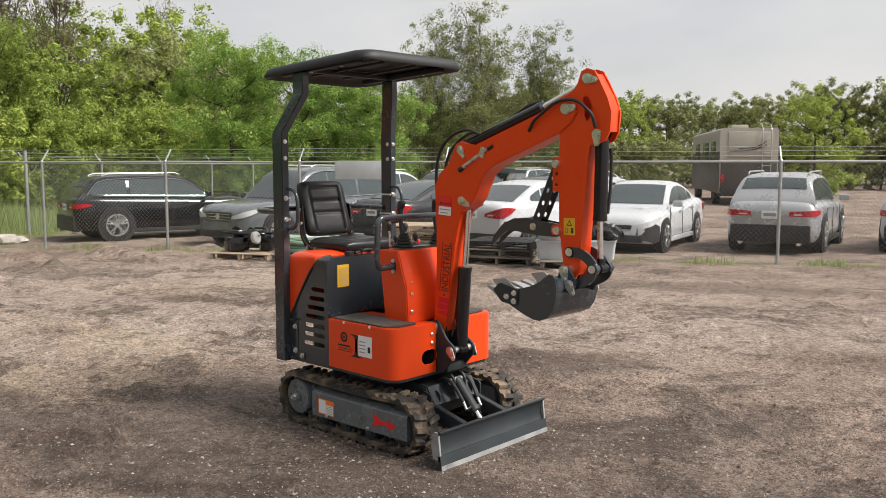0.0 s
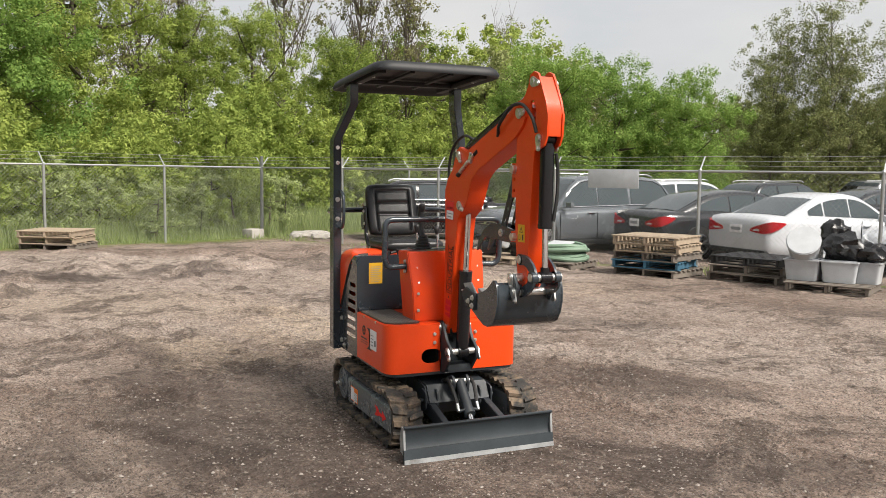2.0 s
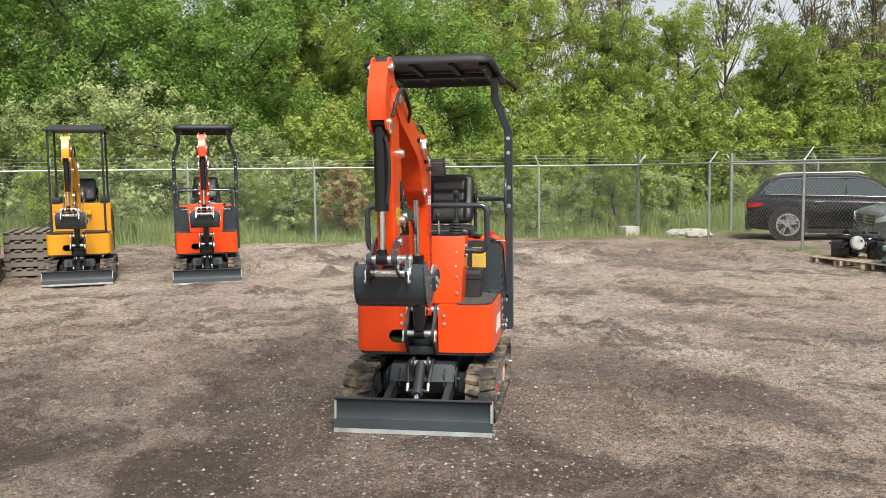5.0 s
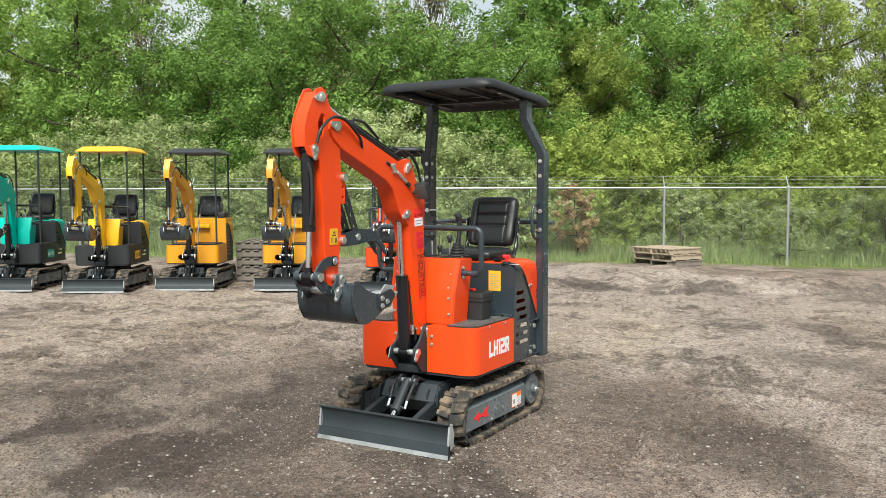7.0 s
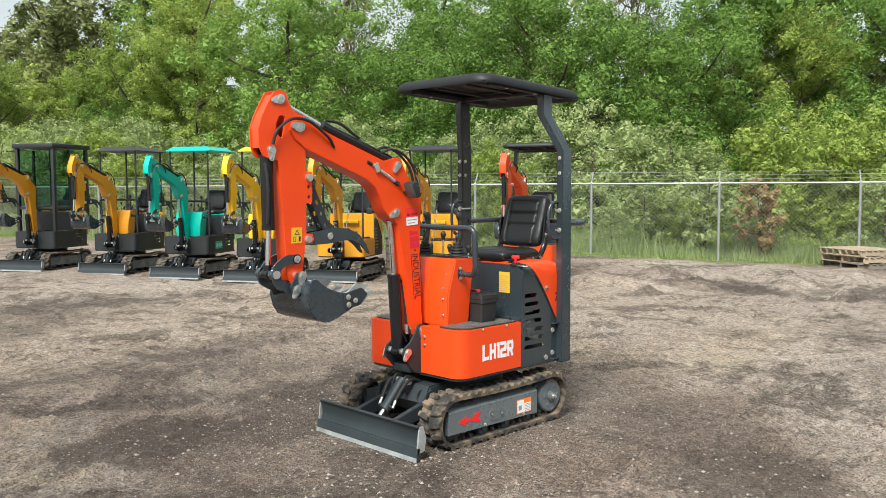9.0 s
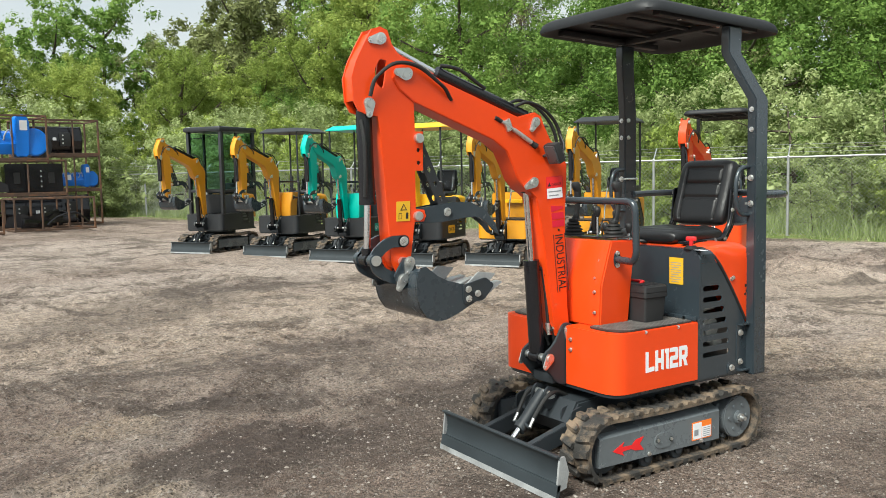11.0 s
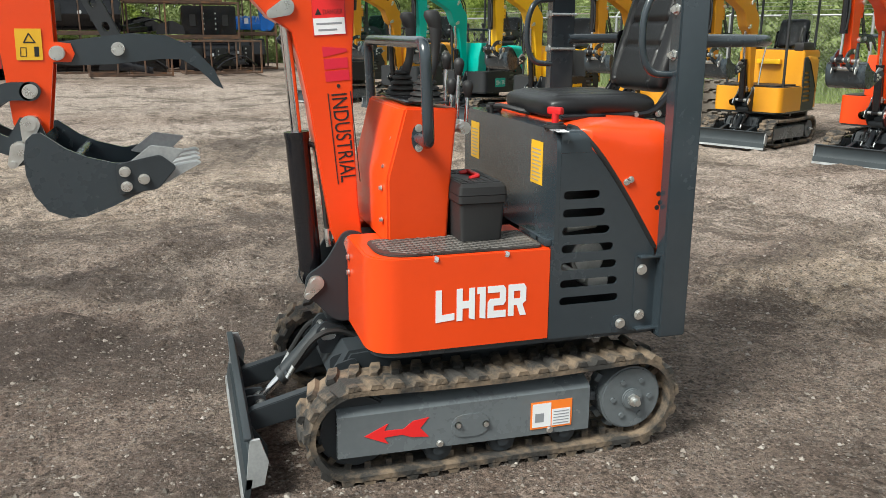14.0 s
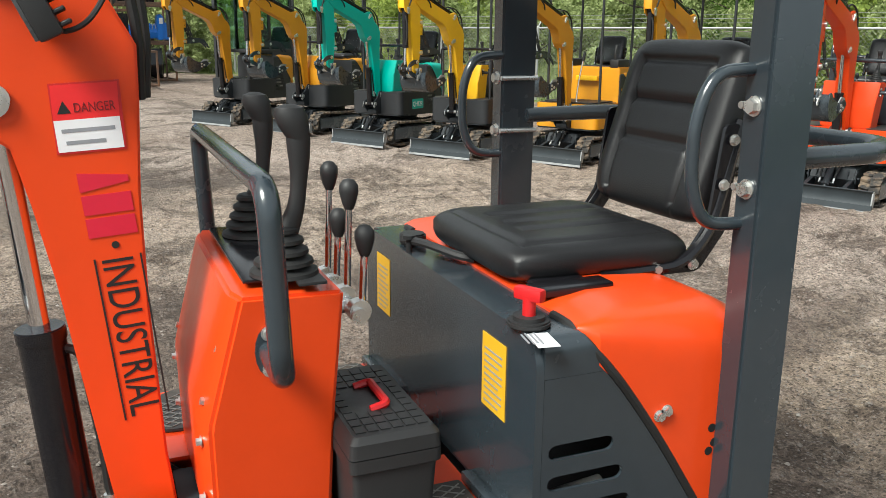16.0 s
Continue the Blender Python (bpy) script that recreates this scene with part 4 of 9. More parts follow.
# the wood behind the long fence: s runs along the fence, d away from it
s = -34.0
while s < 37:
    kind = rng.choice("ggf") if s < -14 else rng.choice("aabbc") if s < 8 else rng.choice("abccc")
    x, y = behind(s + rng.uniform(-0.8, 0.8), rng.uniform(10.5, 14))
    plant(kind, x, y, rng.uniform(1.02, 1.28) if s > -6 else rng.uniform(0.84, 1.0))
    s += rng.uniform(3.6, 4.8) if s > -12 else rng.uniform(2.6, 3.4)
s = -42.0
while s < 50:
    x, y = behind(s, rng.uniform(16, 22))
    plant(rng.choice("dgeg" if s < -5 else "dddfge"), x, y, rng.uniform(1.1, 1.4) * (1.0 if s < 4 else 1.05))
    s += rng.uniform(3.2, 4.6)
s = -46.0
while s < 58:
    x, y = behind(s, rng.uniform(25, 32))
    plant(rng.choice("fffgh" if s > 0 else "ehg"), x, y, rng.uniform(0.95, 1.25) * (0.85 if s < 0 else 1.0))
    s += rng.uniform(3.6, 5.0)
s = -36.0
while s < -1:
    x, y = behind(s, rng.uniform(7.5, 9.5))
    plant("t", x, y, rng.uniform(1.2, 1.6))
    s += rng.uniform(2.4, 3.4)
s = 1.0
while s < 36:
    x, y = behind(s, rng.uniform(4.0, 7.5))
    plant("s" if rng.random() < (0.4 if s < 8 else 0.9) else "t", x, y, rng.uniform(0.85, 1.25))
    s += rng.uniform(1.8, 3.0)
for s, d, k in ((-2.5, 2.2, "w"), (-0.8, 3.0, "t"), (0.6, 1.6, "w"), (2.0, 4.2, "t"), (4.9, 1.8, "w"), (7.6, 1.3, "r"), (9.0, 1.5, "w"), (10.4, 2.0, "w"), (3.2, 2.4, "w"), (6.1, 3.0, "t")):
    x, y = behind(s, d)
    plant(k, x, y, rng.uniform(0.8, 1.1))
# young growth close behind the wire
s = -1.0
while s < 34:
    x, y = behind(s, rng.uniform(0.9, 3.2))
    plant("w" if rng.random() < 0.7 else "t", x, y, rng.uniform(0.45, 0.85), rng.uniform(0.8, 1.3))
    s += rng.uniform(0.9, 2.2)
# trees that close the yard behind the crates
for k in range(13):
    x, y = 13 - k * 2.6 + rng.uniform(-0.8, 0.8), -26 - rng.uniform(0, 5) - k * 0.3
    plant(rng.choice("bacga"), x, y, rng.uniform(0.72, 0.9))
for k in range(10):
    plant(rng.choice("dfd"), 14 - k * 3.4 + rng.uniform(-1, 1), -36 - rng.uniform(0, 4), rng.uniform(0.85, 1.05))
for k in range(17):
    plant(rng.choice("sst"), 9 - k * 1.6 + rng.uniform(-0.5, 0.5), -20.5 - rng.uniform(0, 3.0) - k * 0.2, rng.uniform(0.85, 1.15))
# far wood past the car park, its haze put into the leaf colours
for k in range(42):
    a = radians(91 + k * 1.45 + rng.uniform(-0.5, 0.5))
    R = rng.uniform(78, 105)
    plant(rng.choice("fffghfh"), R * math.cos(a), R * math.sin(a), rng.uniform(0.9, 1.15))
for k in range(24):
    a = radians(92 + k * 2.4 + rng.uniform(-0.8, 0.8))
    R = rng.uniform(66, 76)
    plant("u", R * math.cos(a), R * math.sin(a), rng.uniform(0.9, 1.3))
for x, y, s in ((-37.4, 44.6, 1.02), (-40.6, 42.5, 0.96), (-34.6, 47.8, 0.9)):
    plant("v", x, y, s)
for x, y, s in ((-31.0, 20.5, 0.92), (-30.0, 23.2, 0.9), (-28.6, 25.8, 0.82)):
    plant("c", x, y, s)
plant("g", -18.3, 52.4, 0.72)

# broken slabs in the grass at the fence corner
rs = random.Random(4)
for x, y, r, turn in ((-21.45, 7.25, 0.42, 20), (-21.75, 7.75, 0.34, 70), (-20.75, 7.65, 0.38, 120), (-21.15, 7.05, 0.26, 160)):
    sl = thing("rubble_slab", "broken pale concrete slab lying in the grass", "rubble", "rubble slabs")
    bm = bmesh.new()
    bmesh.ops.create_icosphere(bm, subdivisions=2, radius=1.0)
    o = Vector((rs.uniform(0, 9), rs.uniform(0, 9), 0))
    for v in bm.verts:
        k = r * (1 + 0.4 * noise.noise(v.co * 1.6 + o))
        v.co = Vector((v.co.x * k, v.co.y * k * 0.7, max(-0.05, min(0.10, v.co.z * k * 0.5)) + 0.03))
    part("slab", bm, M_CONC, sl, smooth=20)
    sl.matrix_world = stand(x, y, turn)

# tall grass and weeds past the fence
gv, gf = [], []
for _ in range(70000):
    s, d = rng.uniform(-9, 40), min(rng.uniform(-0.35, 7.5), rng.uniform(-0.35, 7.5))
    if d < 0.1 and rng.random() < 0.6:
        continue
    x, y = behind(s, d)
    h = rng.uniform(0.12, 0.55) * (1 if d > 0.3 else 0.35) * (0.45 + 1.5 * max(0.0, 0.5 + noise.noise((s * 0.55, d * 0.55, 40.0))))
    w = rng.uniform(0.006, 0.016)
    zg = level(x, y)
    a = rng.uniform(0, 6.3)
    lx, ly = rng.gauss(0, 0.22) * h, rng.gauss(0, 0.22) * h
    k = len(gv)
    gv += [(x - w * math.cos(a), y - w * math.sin(a), zg), (x + w * math.cos(a), y + w * math.sin(a), zg), (x + lx, y + ly, zg + h)]
    gf.append((k, k + 1, k + 2))
for _ in range(7000):
    s, d = rng.uniform(0, 26), rng.gauss(0, 0.3)
    if noise.noise((s * 1.1, 0.0, 5.0)) < 0.05 + rng.uniform(-0.1, 0.2):
        continue
    p = FK + FV * s + Vector((-FV.y, FV.x)) * d
    h, a = rng.uniform(0.03, 0.16), rng.uniform(0, 6.3)
    k = len(gv)
    zg = level(p.x, p.y)
    gv += [(p.x - 0.008 * math.cos(a), p.y - 0.008 * math.sin(a), zg), (p.x + 0.008 * math.cos(a), p.y + 0.008 * math.sin(a), zg), (p.x + rng.gauss(0, 0.04), p.y + rng.gauss(0, 0.04), zg + h)]
    gf.append((k, k + 1, k + 2))
me = bpy.data.meshes.new("tall_grass")
me.from_pydata(gv, [], gf)
tagged(link_mesh("tall_grass", me, M_GRASS), "tall green grass and weeds along the fences", "grass", kind="stuff")

# ---- the small excavators ----
def kin(ob):
    """A part with all that hangs on it."""
    return [ob, *ob.children_recursive]


def reshape(obs, move):
    """Shifts the points of the meshes: move takes a point and gives its new place."""
    done = set()
    for o in obs:
        if o.type == "MESH" and o.data.name not in done:
            done.add(o.data.name)
            for v in o.data.vertices:
                v.co = move(v.co)


def steps(t, *knots):
    """A value between knots (t, value), held past the ends."""
    if t <= knots[0][0]:
        return knots[0][1]
    for (a, va), (b, vb) in zip(knots, knots[1:]):
        if t <= b:
            return va + (vb - va) * (t - a) / (b - a)
    return knots[-1][1]


def low_boom(p):
    """The boom and arm as they stand when lowered a little and drawn in."""
    k = steps(p.x, (0.68, 0.0), (1.18, 1.0))
    bx, bz = steps(p.z, (0.66, -0.008), (1.40, -0.002), (1.70, -0.036), (1.9, -0.030)), steps(p.z, (0.66, 0.002), (1.40, -0.011), (1.70, -0.021), (1.9, -0.034))
    ax, az = steps(p.z, (0.95, -0.010), (1.15, -0.017), (1.30, -0.028), (1.75, -0.026), (1.88, -0.014), (2.05, -0.046)), steps(p.z, (0.85, -0.004), (1.07, -0.020), (1.35, -0.028), (1.75, -0.026), (1.90, -0.036))
    return Vector((p.x + bx + (ax - bx) * k, p.y, p.z + bz + (az - bz) * k))


def drawn_in(p):
    return Vector((p.x - steps(p.x, (0.48, 0.0), (0.78, 0.072)), p.y, p.z))


def track_line(n_arc=14):
    """The closed line of the track's middle, and its outward normals, as (x, z, nx, nz)."""
    xr, xf, zc, r = -0.447, 0.462, 0.165, 0.142
    out = []
    for k in range(26):
        t = k / 26
        sag = 0.012 * math.sin(math.pi * t)
        out.append((xr + (xf - xr) * t, zc + r - sag, 0, 1))
    for k in range(n_arc):
        a = math.pi / 2 - math.pi * k / n_arc
        out.append((xf + r * math.cos(a), zc + r * math.sin(a), math.cos(a), math.sin(a)))
    for k in range(26):
        t = k / 26
        out.append((xf + (xr - xf) * t, zc - r, 0, -1))
    for k in range(n_arc):
        a = -math.pi / 2 - math.pi * k / n_arc
        out.append((xr + r * math.cos(a), zc + r * math.sin(a), math.cos(a), math.sin(a)))
    return out


def arc_walk(line, step):
    """Points at even steps along the closed line."""
    n = len(line)
    ds = [math.hypot(line[(i + 1) % n][0] - line[i][0], line[(i + 1) % n][1] - line[i][1]) for i in range(n)]
    total = sum(ds)
    cnt = round(total / step)
    out, i, acc = [], 0, 0.0
    for k in range(cnt):
        s = k * total / cnt
        while acc + ds[i] < s:
            acc += ds[i]
            i += 1
        t = (s - acc) / ds[i]
        a, b = line[i], line[(i + 1) % n]
        out.append(tuple(a[q] + (b[q] - a[q]) * t for q in range(4)))
    return out


def track(root, sgn, fine):
    y0, y1 = sgn * 0.282, sgn * 0.458
    ym = (y0 + y1) / 2
    line = track_line()
    bm = bmesh.new()
    rings = []
    for x, z, nx, nz in line:
        rings.append([bm.verts.new(p) for p in ((x - nx * 0.012, y0, z - nz * 0.012), (x + nx * 0.006, y0, z + nz * 0.006), (x + nx * 0.010, ym, z + nz * 0.010),
                                                (x + nx * 0.006, y1, z + nz * 0.006), (x - nx * 0.012, y1, z - nz * 0.012))])
    n = len(rings)
    for i in range(n):
        a, b = rings[i], rings[(i + 1) % n]
        for k in range(5):
            bm.faces.new((a[k], a[(k + 1) % 5], b[(k + 1) % 5], b[k]))
    belt = part("rubber_track", bm, M_RUBBER, root, "black rubber track caked with dry mud", smooth=30)
    bm = bmesh.new()
    rng = random.Random(3)
    for half in (0, 1):
        for j, (x, z, nx, nz) in enumerate(arc_walk(line, 0.066)):
            tx, tz = nz, -nx
            off = 0.033 * half
            yo, yi = (y1, ym + sgn * 0.006) if half == 0 else (y0, ym - sgn * 0.006)
            h = 0.017 + rng.uniform(-0.002, 0.002)
            quad = []
            for y, dt, w in ((yo, off - 0.004, 0.017), (ym * 0.55 + yo * 0.45, off + 0.006, 0.019), (yi, off + 0.018, 0.012)):
                for s, hh in ((-1.25, 0), (-0.8, h), (0.8, h), (1.25, 0)):
                    px = x + tx * (dt + s * w) + nx * (0.004 + hh)
                    pz = z + tz * (dt + s * w) + nz * (0.004 + hh)
                    quad.append(bm.verts.new((px, y, pz)))
            for k in range(2):
                for c in range(3):
                    bm.faces.new((quad[k * 4 + c], quad[k * 4 + c + 1], quad[k * 4 + 5 + c], quad[k * 4 + 4 + c]))
            bm.faces.new(quad[0:4])
            bm.faces.new(quad[8:12])
            if fine:
                part("lug", bm, M_RUBBER, belt, smooth=30)
                bm = bmesh.new()
    if not fine:
        tagged(part("tread", bm, M_RUBBER, belt, smooth=30), kind="stuff")
        bm = bmesh.new()
    if fine:
        for x, z, nx, nz in arc_walk(line, 0.066):
            tx, tz = nz, -nx
            for yy in (ym - 0.03, ym + 0.03):
                c = Vector((x - nx * 0.022, yy, z - nz * 0.022))
                box(bm, c, (0.02, 0.016, 0.022), Matrix(((tx, 0, nx), (0, 1, 0), (tz, 0, nz))))
        tagged(part("guide_teeth", bm, M_RUBBER, belt, smooth=30), kind="stuff")
    ys = sgn * 0.452
    # sprocket, idler, rollers
    bm = bmesh.new()
    cyl(bm, (-0.447, sgn * 0.33, 0.165), (-0.447, sgn * 0.43, 0.165), 0.108, 28, bevel=0.006)
    for k in range(11):
        a = 2 * math.pi * k / 11
        box(bm, (-0.447 + 0.112 * math.cos(a), ym, 0.165 + 0.112 * math.sin(a)), (0.026, 0.03, 0.03), Euler((0, -a, 0)).to_matrix(), 0.004)
    for k in range(6):
        a = 2 * math.pi * k / 6
        cyl(bm, (-0.447 + 0.066 * math.cos(a), sgn * 0.43, 0.165 + 0.066 * math.sin(a)), (-0.447 + 0.066 * math.cos(a), sgn * 0.436, 0.165 + 0.066 * math.sin(a)), 0.009, 8)
    spr = part("drive_sprocket", bm, M_SIDE, root)
    bm = bmesh.new()
    cyl(bm, (-0.447, sgn * 0.43, 0.165), (-0.447, sgn * 0.444, 0.165), 0.036, 20, bevel=0.004)
    hb = part("hub", bm, M_SIDE, spr)
    bm = bmesh.new()
    cyl(bm, (-0.447, sgn * 0.444, 0.165), (-0.447, sgn * 0.458, 0.165), 0.021, 6)
    cyl(bm, (-0.447, sgn * 0.458, 0.165), (-0.447, sgn * 0.478, 0.165), 0.011, 10)
    part("hub_nut", bm, M_ZINC, spr)
    bm = bmesh.new()
    cyl(bm, (0.462, sgn * 0.33, 0.165), (0.462, sgn * 0.41, 0.165), 0.118, 26, bevel=0.008)
    cyl(bm, (0.462, sgn * 0.41, 0.165), (0.462, sgn * 0.425, 0.165), 0.045, 18)
    part("front_idler", bm, M_FRAME, root)
    for x in (-0.21, 0.0, 0.21):
        bm = bmesh.new()
        cyl(bm, (x, sgn * 0.32, 0.078), (x, sgn * 0.425, 0.078), 0.045, 18, bevel=0.004)
        cyl(bm, (x, sgn * 0.425, 0.078), (x, sgn * 0.435, 0.078), 0.02, 12)
        part("track_roller", bm, M_FRAME, root)
    # side frame with its sloping top
    bm = bmesh.new()
    sec = [(0.30, 0.12), (0.30, 0.255), (0.375, 0.258), (0.432, 0.235), (0.440, 0.225), (0.440, 0.094), (0.42, 0.09)]
    secs = []
    for x, dz in ((-0.292, -0.012), (0.525, 0.0)):
        secs.append([(x, sgn * u, v + (dz if v < 0.12 else 0)) for u, v in sec])
    loft(bm, secs)
    fr = part("track_frame", bm, M_SIDE, root)
    if fine:
        bm = bmesh.new()
        side(bm, [(0.112 + u, 0.15 + v) for u, v in slot(0, 0, 0.125, 0.075, 6)], sgn * 0.440, sgn * 0.443)
        part("cover_plate", bm, M_SIDE, fr)
        for x, z in ((0.152, 0.155), (0.062, 0.148), (0.21, 0.102), (-0.155, 0.098)):
            bolt(fr, (x, sgn * 0.441, z), (0, sgn, 0), 0.0085)
        # warning sticker
        if sgn > 0:
            pg = page(fr, on_left(-0.088, 0.4412, 0.105), 0.142, 0.092, M_BORANGE, "warning_label", "white and orange warning sticker")
            page(pg, on_left(-0.094, 0.4426, 0.111), 0.063, 0.080, M_WHITE, "label_field", t=0.0008)
            page(pg, on_left(-0.161, 0.4426, 0.111), 0.063, 0.056, M_WHITE, "label_field", t=0.0008)
            for k in range(5):
                page(pg, on_left(-0.166, 0.4436, 0.117 + k * 0.010), 0.053, 0.003, M_GREY, "print_line", t=0.0004)
            page(pg, on_left(-0.103, 0.4436, 0.128), 0.03, 0.03, M_GREY, "print_mark", t=0.0004)
        else:
            pg = page(fr, on_right(-0.230, -0.4412, 0.105), 0.142, 0.092, M_BORANGE, "warning_label", "white and orange warning sticker")
            page(pg, on_right(-0.224, -0.4426, 0.111), 0.063, 0.080, M_WHITE, "label_field", t=0.0008)
            page(pg, on_right(-0.157, -0.4426, 0.111), 0.063, 0.056, M_WHITE, "label_field", t=0.0008)
            for k in range(5):
                page(pg, on_right(-0.152, -0.4436, 0.117 + k * 0.010), 0.053, 0.003, M_GREY, "print_line", t=0.0004)
        # red arrow that points to the front
        ar = [(0.445, 0.157), (0.372, 0.190), (0.385, 0.168), (0.325, 0.166), (0.295, 0.188), (0.245, 0.194), (0.272, 0.162), (0.245, 0.130), (0.300, 0.136), (0.330, 0.148), (0.385, 0.146), (0.372, 0.124)]
        bm = bmesh.new()
        side(bm, ar, sgn * 0.4405, sgn * 0.4418)
        part("arrow_decal", bm, M_RED, fr, "red arrow decal", smooth=0)
    return belt


def undercarriage(root, fine):
    for sgn in (1, -1):
        track(root, sgn, fine)
    bm = bmesh.new()
    box(bm, (-0.02, 0, 0.19), (0.62, 0.58, 0.13), bevel=0.02)
    side(bm, [(0.24, 0.13), (0.44, 0.16), (0.50, 0.24), (0.44, 0.335), (0.1, 0.36), (-0.4, 0.30), (-0.4, 0.2)], -0.20, 0.20, 0.01)
    cyl(bm, (-0.05, 0, 0.25), (-0.05, 0, 0.385), 0.27, 36)
    part("centre_frame", bm, M_FRAME, root)
    # blade with its arms and cylinder
    bm = bmesh.new()
    prof = []
    for k in range(9):
        t = k / 8
        prof.append((0.842 + 0.020 * (2 * t - 1) ** 2 - 0.004 * t, 0.055 + 0.148 * t))
    outl = prof + [(x - 0.010, z) for x, z in reversed(prof)]
    side(bm, outl, -0.46, 0.46)
    box(bm, (0.855, 0, 0.204), (0.022, 0.92, 0.010), bevel=0.003)
    for y in (-0.30, 0.30):
        side(bm, [(0.834, 0.06), (0.834, 0.17), (0.79, 0.10), (0.79, 0.06)], y - 0.006, y + 0.006)
    bl = part("dozer_blade", bm, M_BLADE, root, "slate dozer blade with a scuffed face")
    for y in (-0.457, 0.457):
        bm = bmesh.new()
        side(bm, [(0.868, 0.05), (0.850, 0.202), (0.822, 0.202), (0.80, 0.13), (0.815, 0.06)], y - 0.006, y + 0.006)
        part("end_plate", bm, M_EDGE, bl, "scraped bare steel end plate")
    bm = bmesh.new()
    side(bm, [(0.866, 0.082), (0.880, 0.004), (0.862, 0.002), (0.848, 0.080)], -0.463, 0.463)
    ce = part("cutting_edge", bm, M_BLADE, bl)
    bm = bmesh.new()
    side(bm, [(0.8785, 0.030), (0.882, 0.006), (0.8765, 0.006), (0.8735, 0.030)], -0.4632, 0.4632)
    part("worn_rim", bm, M_EDGE, ce, "bare worn steel rim")
    for y in (-0.175, 0.175):
        bm = bmesh.new()
        side(bm, rounded([(0.834, 0.10), (0.834, 0.17), (0.46, 0.245), (0.40, 0.245), (0.40, 0.175), (0.47, 0.155)], 0.02), y - 0.02, y + 0.02, 0.003)
        part("blade_arm", bm, M_FRAME, bl)
        bm = bmesh.new()
        for s in (-1, 1):
            side(bm, rounded([(0.50, 0.20), (0.50, 0.30), (0.42, 0.32), (0.40, 0.20)], 0.02), y + s * 0.036 - 0.005, y + s * 0.036 + 0.005)
        cyl(bm, (0.455, y - 0.06, 0.25), (0.455, y + 0.06, 0.25), 0.013, 14)
        part("arm_bracket", bm, M_FRAME, bl)
    for s in (-1, 1):
        bm = bmesh.new()
        side(bm, rounded([(0.52, 0.28), (0.54, 0.36), (0.50, 0.395), (0.42, 0.37), (0.40, 0.28)], 0.02), s * 0.045 - 0.007, s * 0.045 + 0.007)
        part("cylinder_bracket", bm, M_FRAME, bl)
        bm = bmesh.new()
        side(bm, rounded([(0.834, 0.07), (0.834, 0.15), (0.77, 0.15), (0.755, 0.12), (0.79, 0.07)], 0.015), s * 0.032 - 0.006, s * 0.032 + 0.006)
        part("cylinder_bracket", bm, M_FRAME, bl)
    for p in ((0.50, 0.352), (0.785, 0.118)):
        bm = bmesh.new()
        cyl(bm, (p[0], -0.062, p[1]), (p[0], 0.062, p[1]), 0.020, 18, bevel=0.003)
        side(bm, slot(p[0] - 0.012, p[1] - 0.006, 0.062, 0.034), 0.053, 0.057)
        part("pin", bm, M_ZINC, bl)
    bm = bmesh.new()
    a, b = Vector((0.50, 0, 0.352)), Vector((0.785, 0, 0.118))
    cyl(bm, a, a.lerp(b, 0.68), 0.030, 22, bevel=0.003)
    cyl(bm, a.lerp(b, 0.62), a.lerp(b, 0.69), 0.034, 22)
    for s in (-1, 1):
        cyl(bm, a.lerp(b, 0.60) + Vector((0, s * 0.015, 0.01)), a.lerp(b, 0.60) + Vector((0, s * 0.062, 0.0)), 0.009, 10)
    cy = part("blade_cylinder", bm, M_FRAME, bl)
    bm = bmesh.new()
    cyl(bm, a.lerp(b, 0.68), b, 0.016, 16)
    part("piston_rod", bm, M_CHROME, cy)
    for s in (-1, 1):
        q = a.lerp(b, 0.60) + Vector((0, s * 0.062, 0))
        bm = bmesh.new()
        cyl(bm, q, q + Vector((-0.035, 0, 0.045)), 0.010, 10)
        part("hose_fitting", bm, M_ZINC, cy)
        bm = bmesh.new()
        tube(bm, curve_pts([q + Vector((-0.03, 0, 0.04)), q + Vector((-0.12, s * 0.01, 0.13)), q + Vector((-0.22, s * 0.005, 0.15)), q + Vector((-0.33, 0, 0.09))]), 0.011, 8)
        part("hose", bm, M_HOSE, cy)
    reshape(kin(bl), drawn_in)


def ram(root, a, b, part_len, r, rod, name="cylinder", body=None, fine=True):
    """A hydraulic cylinder from a to b; the barrel starts at a."""
    body = body or M_BLACK
    a, b = Vector(a), Vector(b)
    d = (b - a).normalized()
    bm = bmesh.new()
    cyl(bm, a + d * 0.02, a + d * part_len, r, 22, bevel=0.004)
    cyl(bm, a + d * (part_len - 0.02), a + d * (part_len + 0.004), r * 1.06, 22, bevel=0.002)
    cyl(bm, a - Vector((0, 0.030, 0)), a + Vector((0, 0.030, 0)), r * 0.9, 16)
    c = part(name, bm, body, root)
    bm = bmesh.new()
    cyl(bm, a + d * part_len, b, rod, 16)
    part("piston_rod", bm, M_CHROME, c, "polished chrome rod")
    bm = bmesh.new()
    cyl(bm, b - Vector((0, 0.028, 0)), b + Vector((0, 0.028, 0)), rod * 1.9, 16)
    cyl(bm, b - d * 0.05, b, rod * 1.5, 12)
    part("rod_end", bm, body, c)
    return c


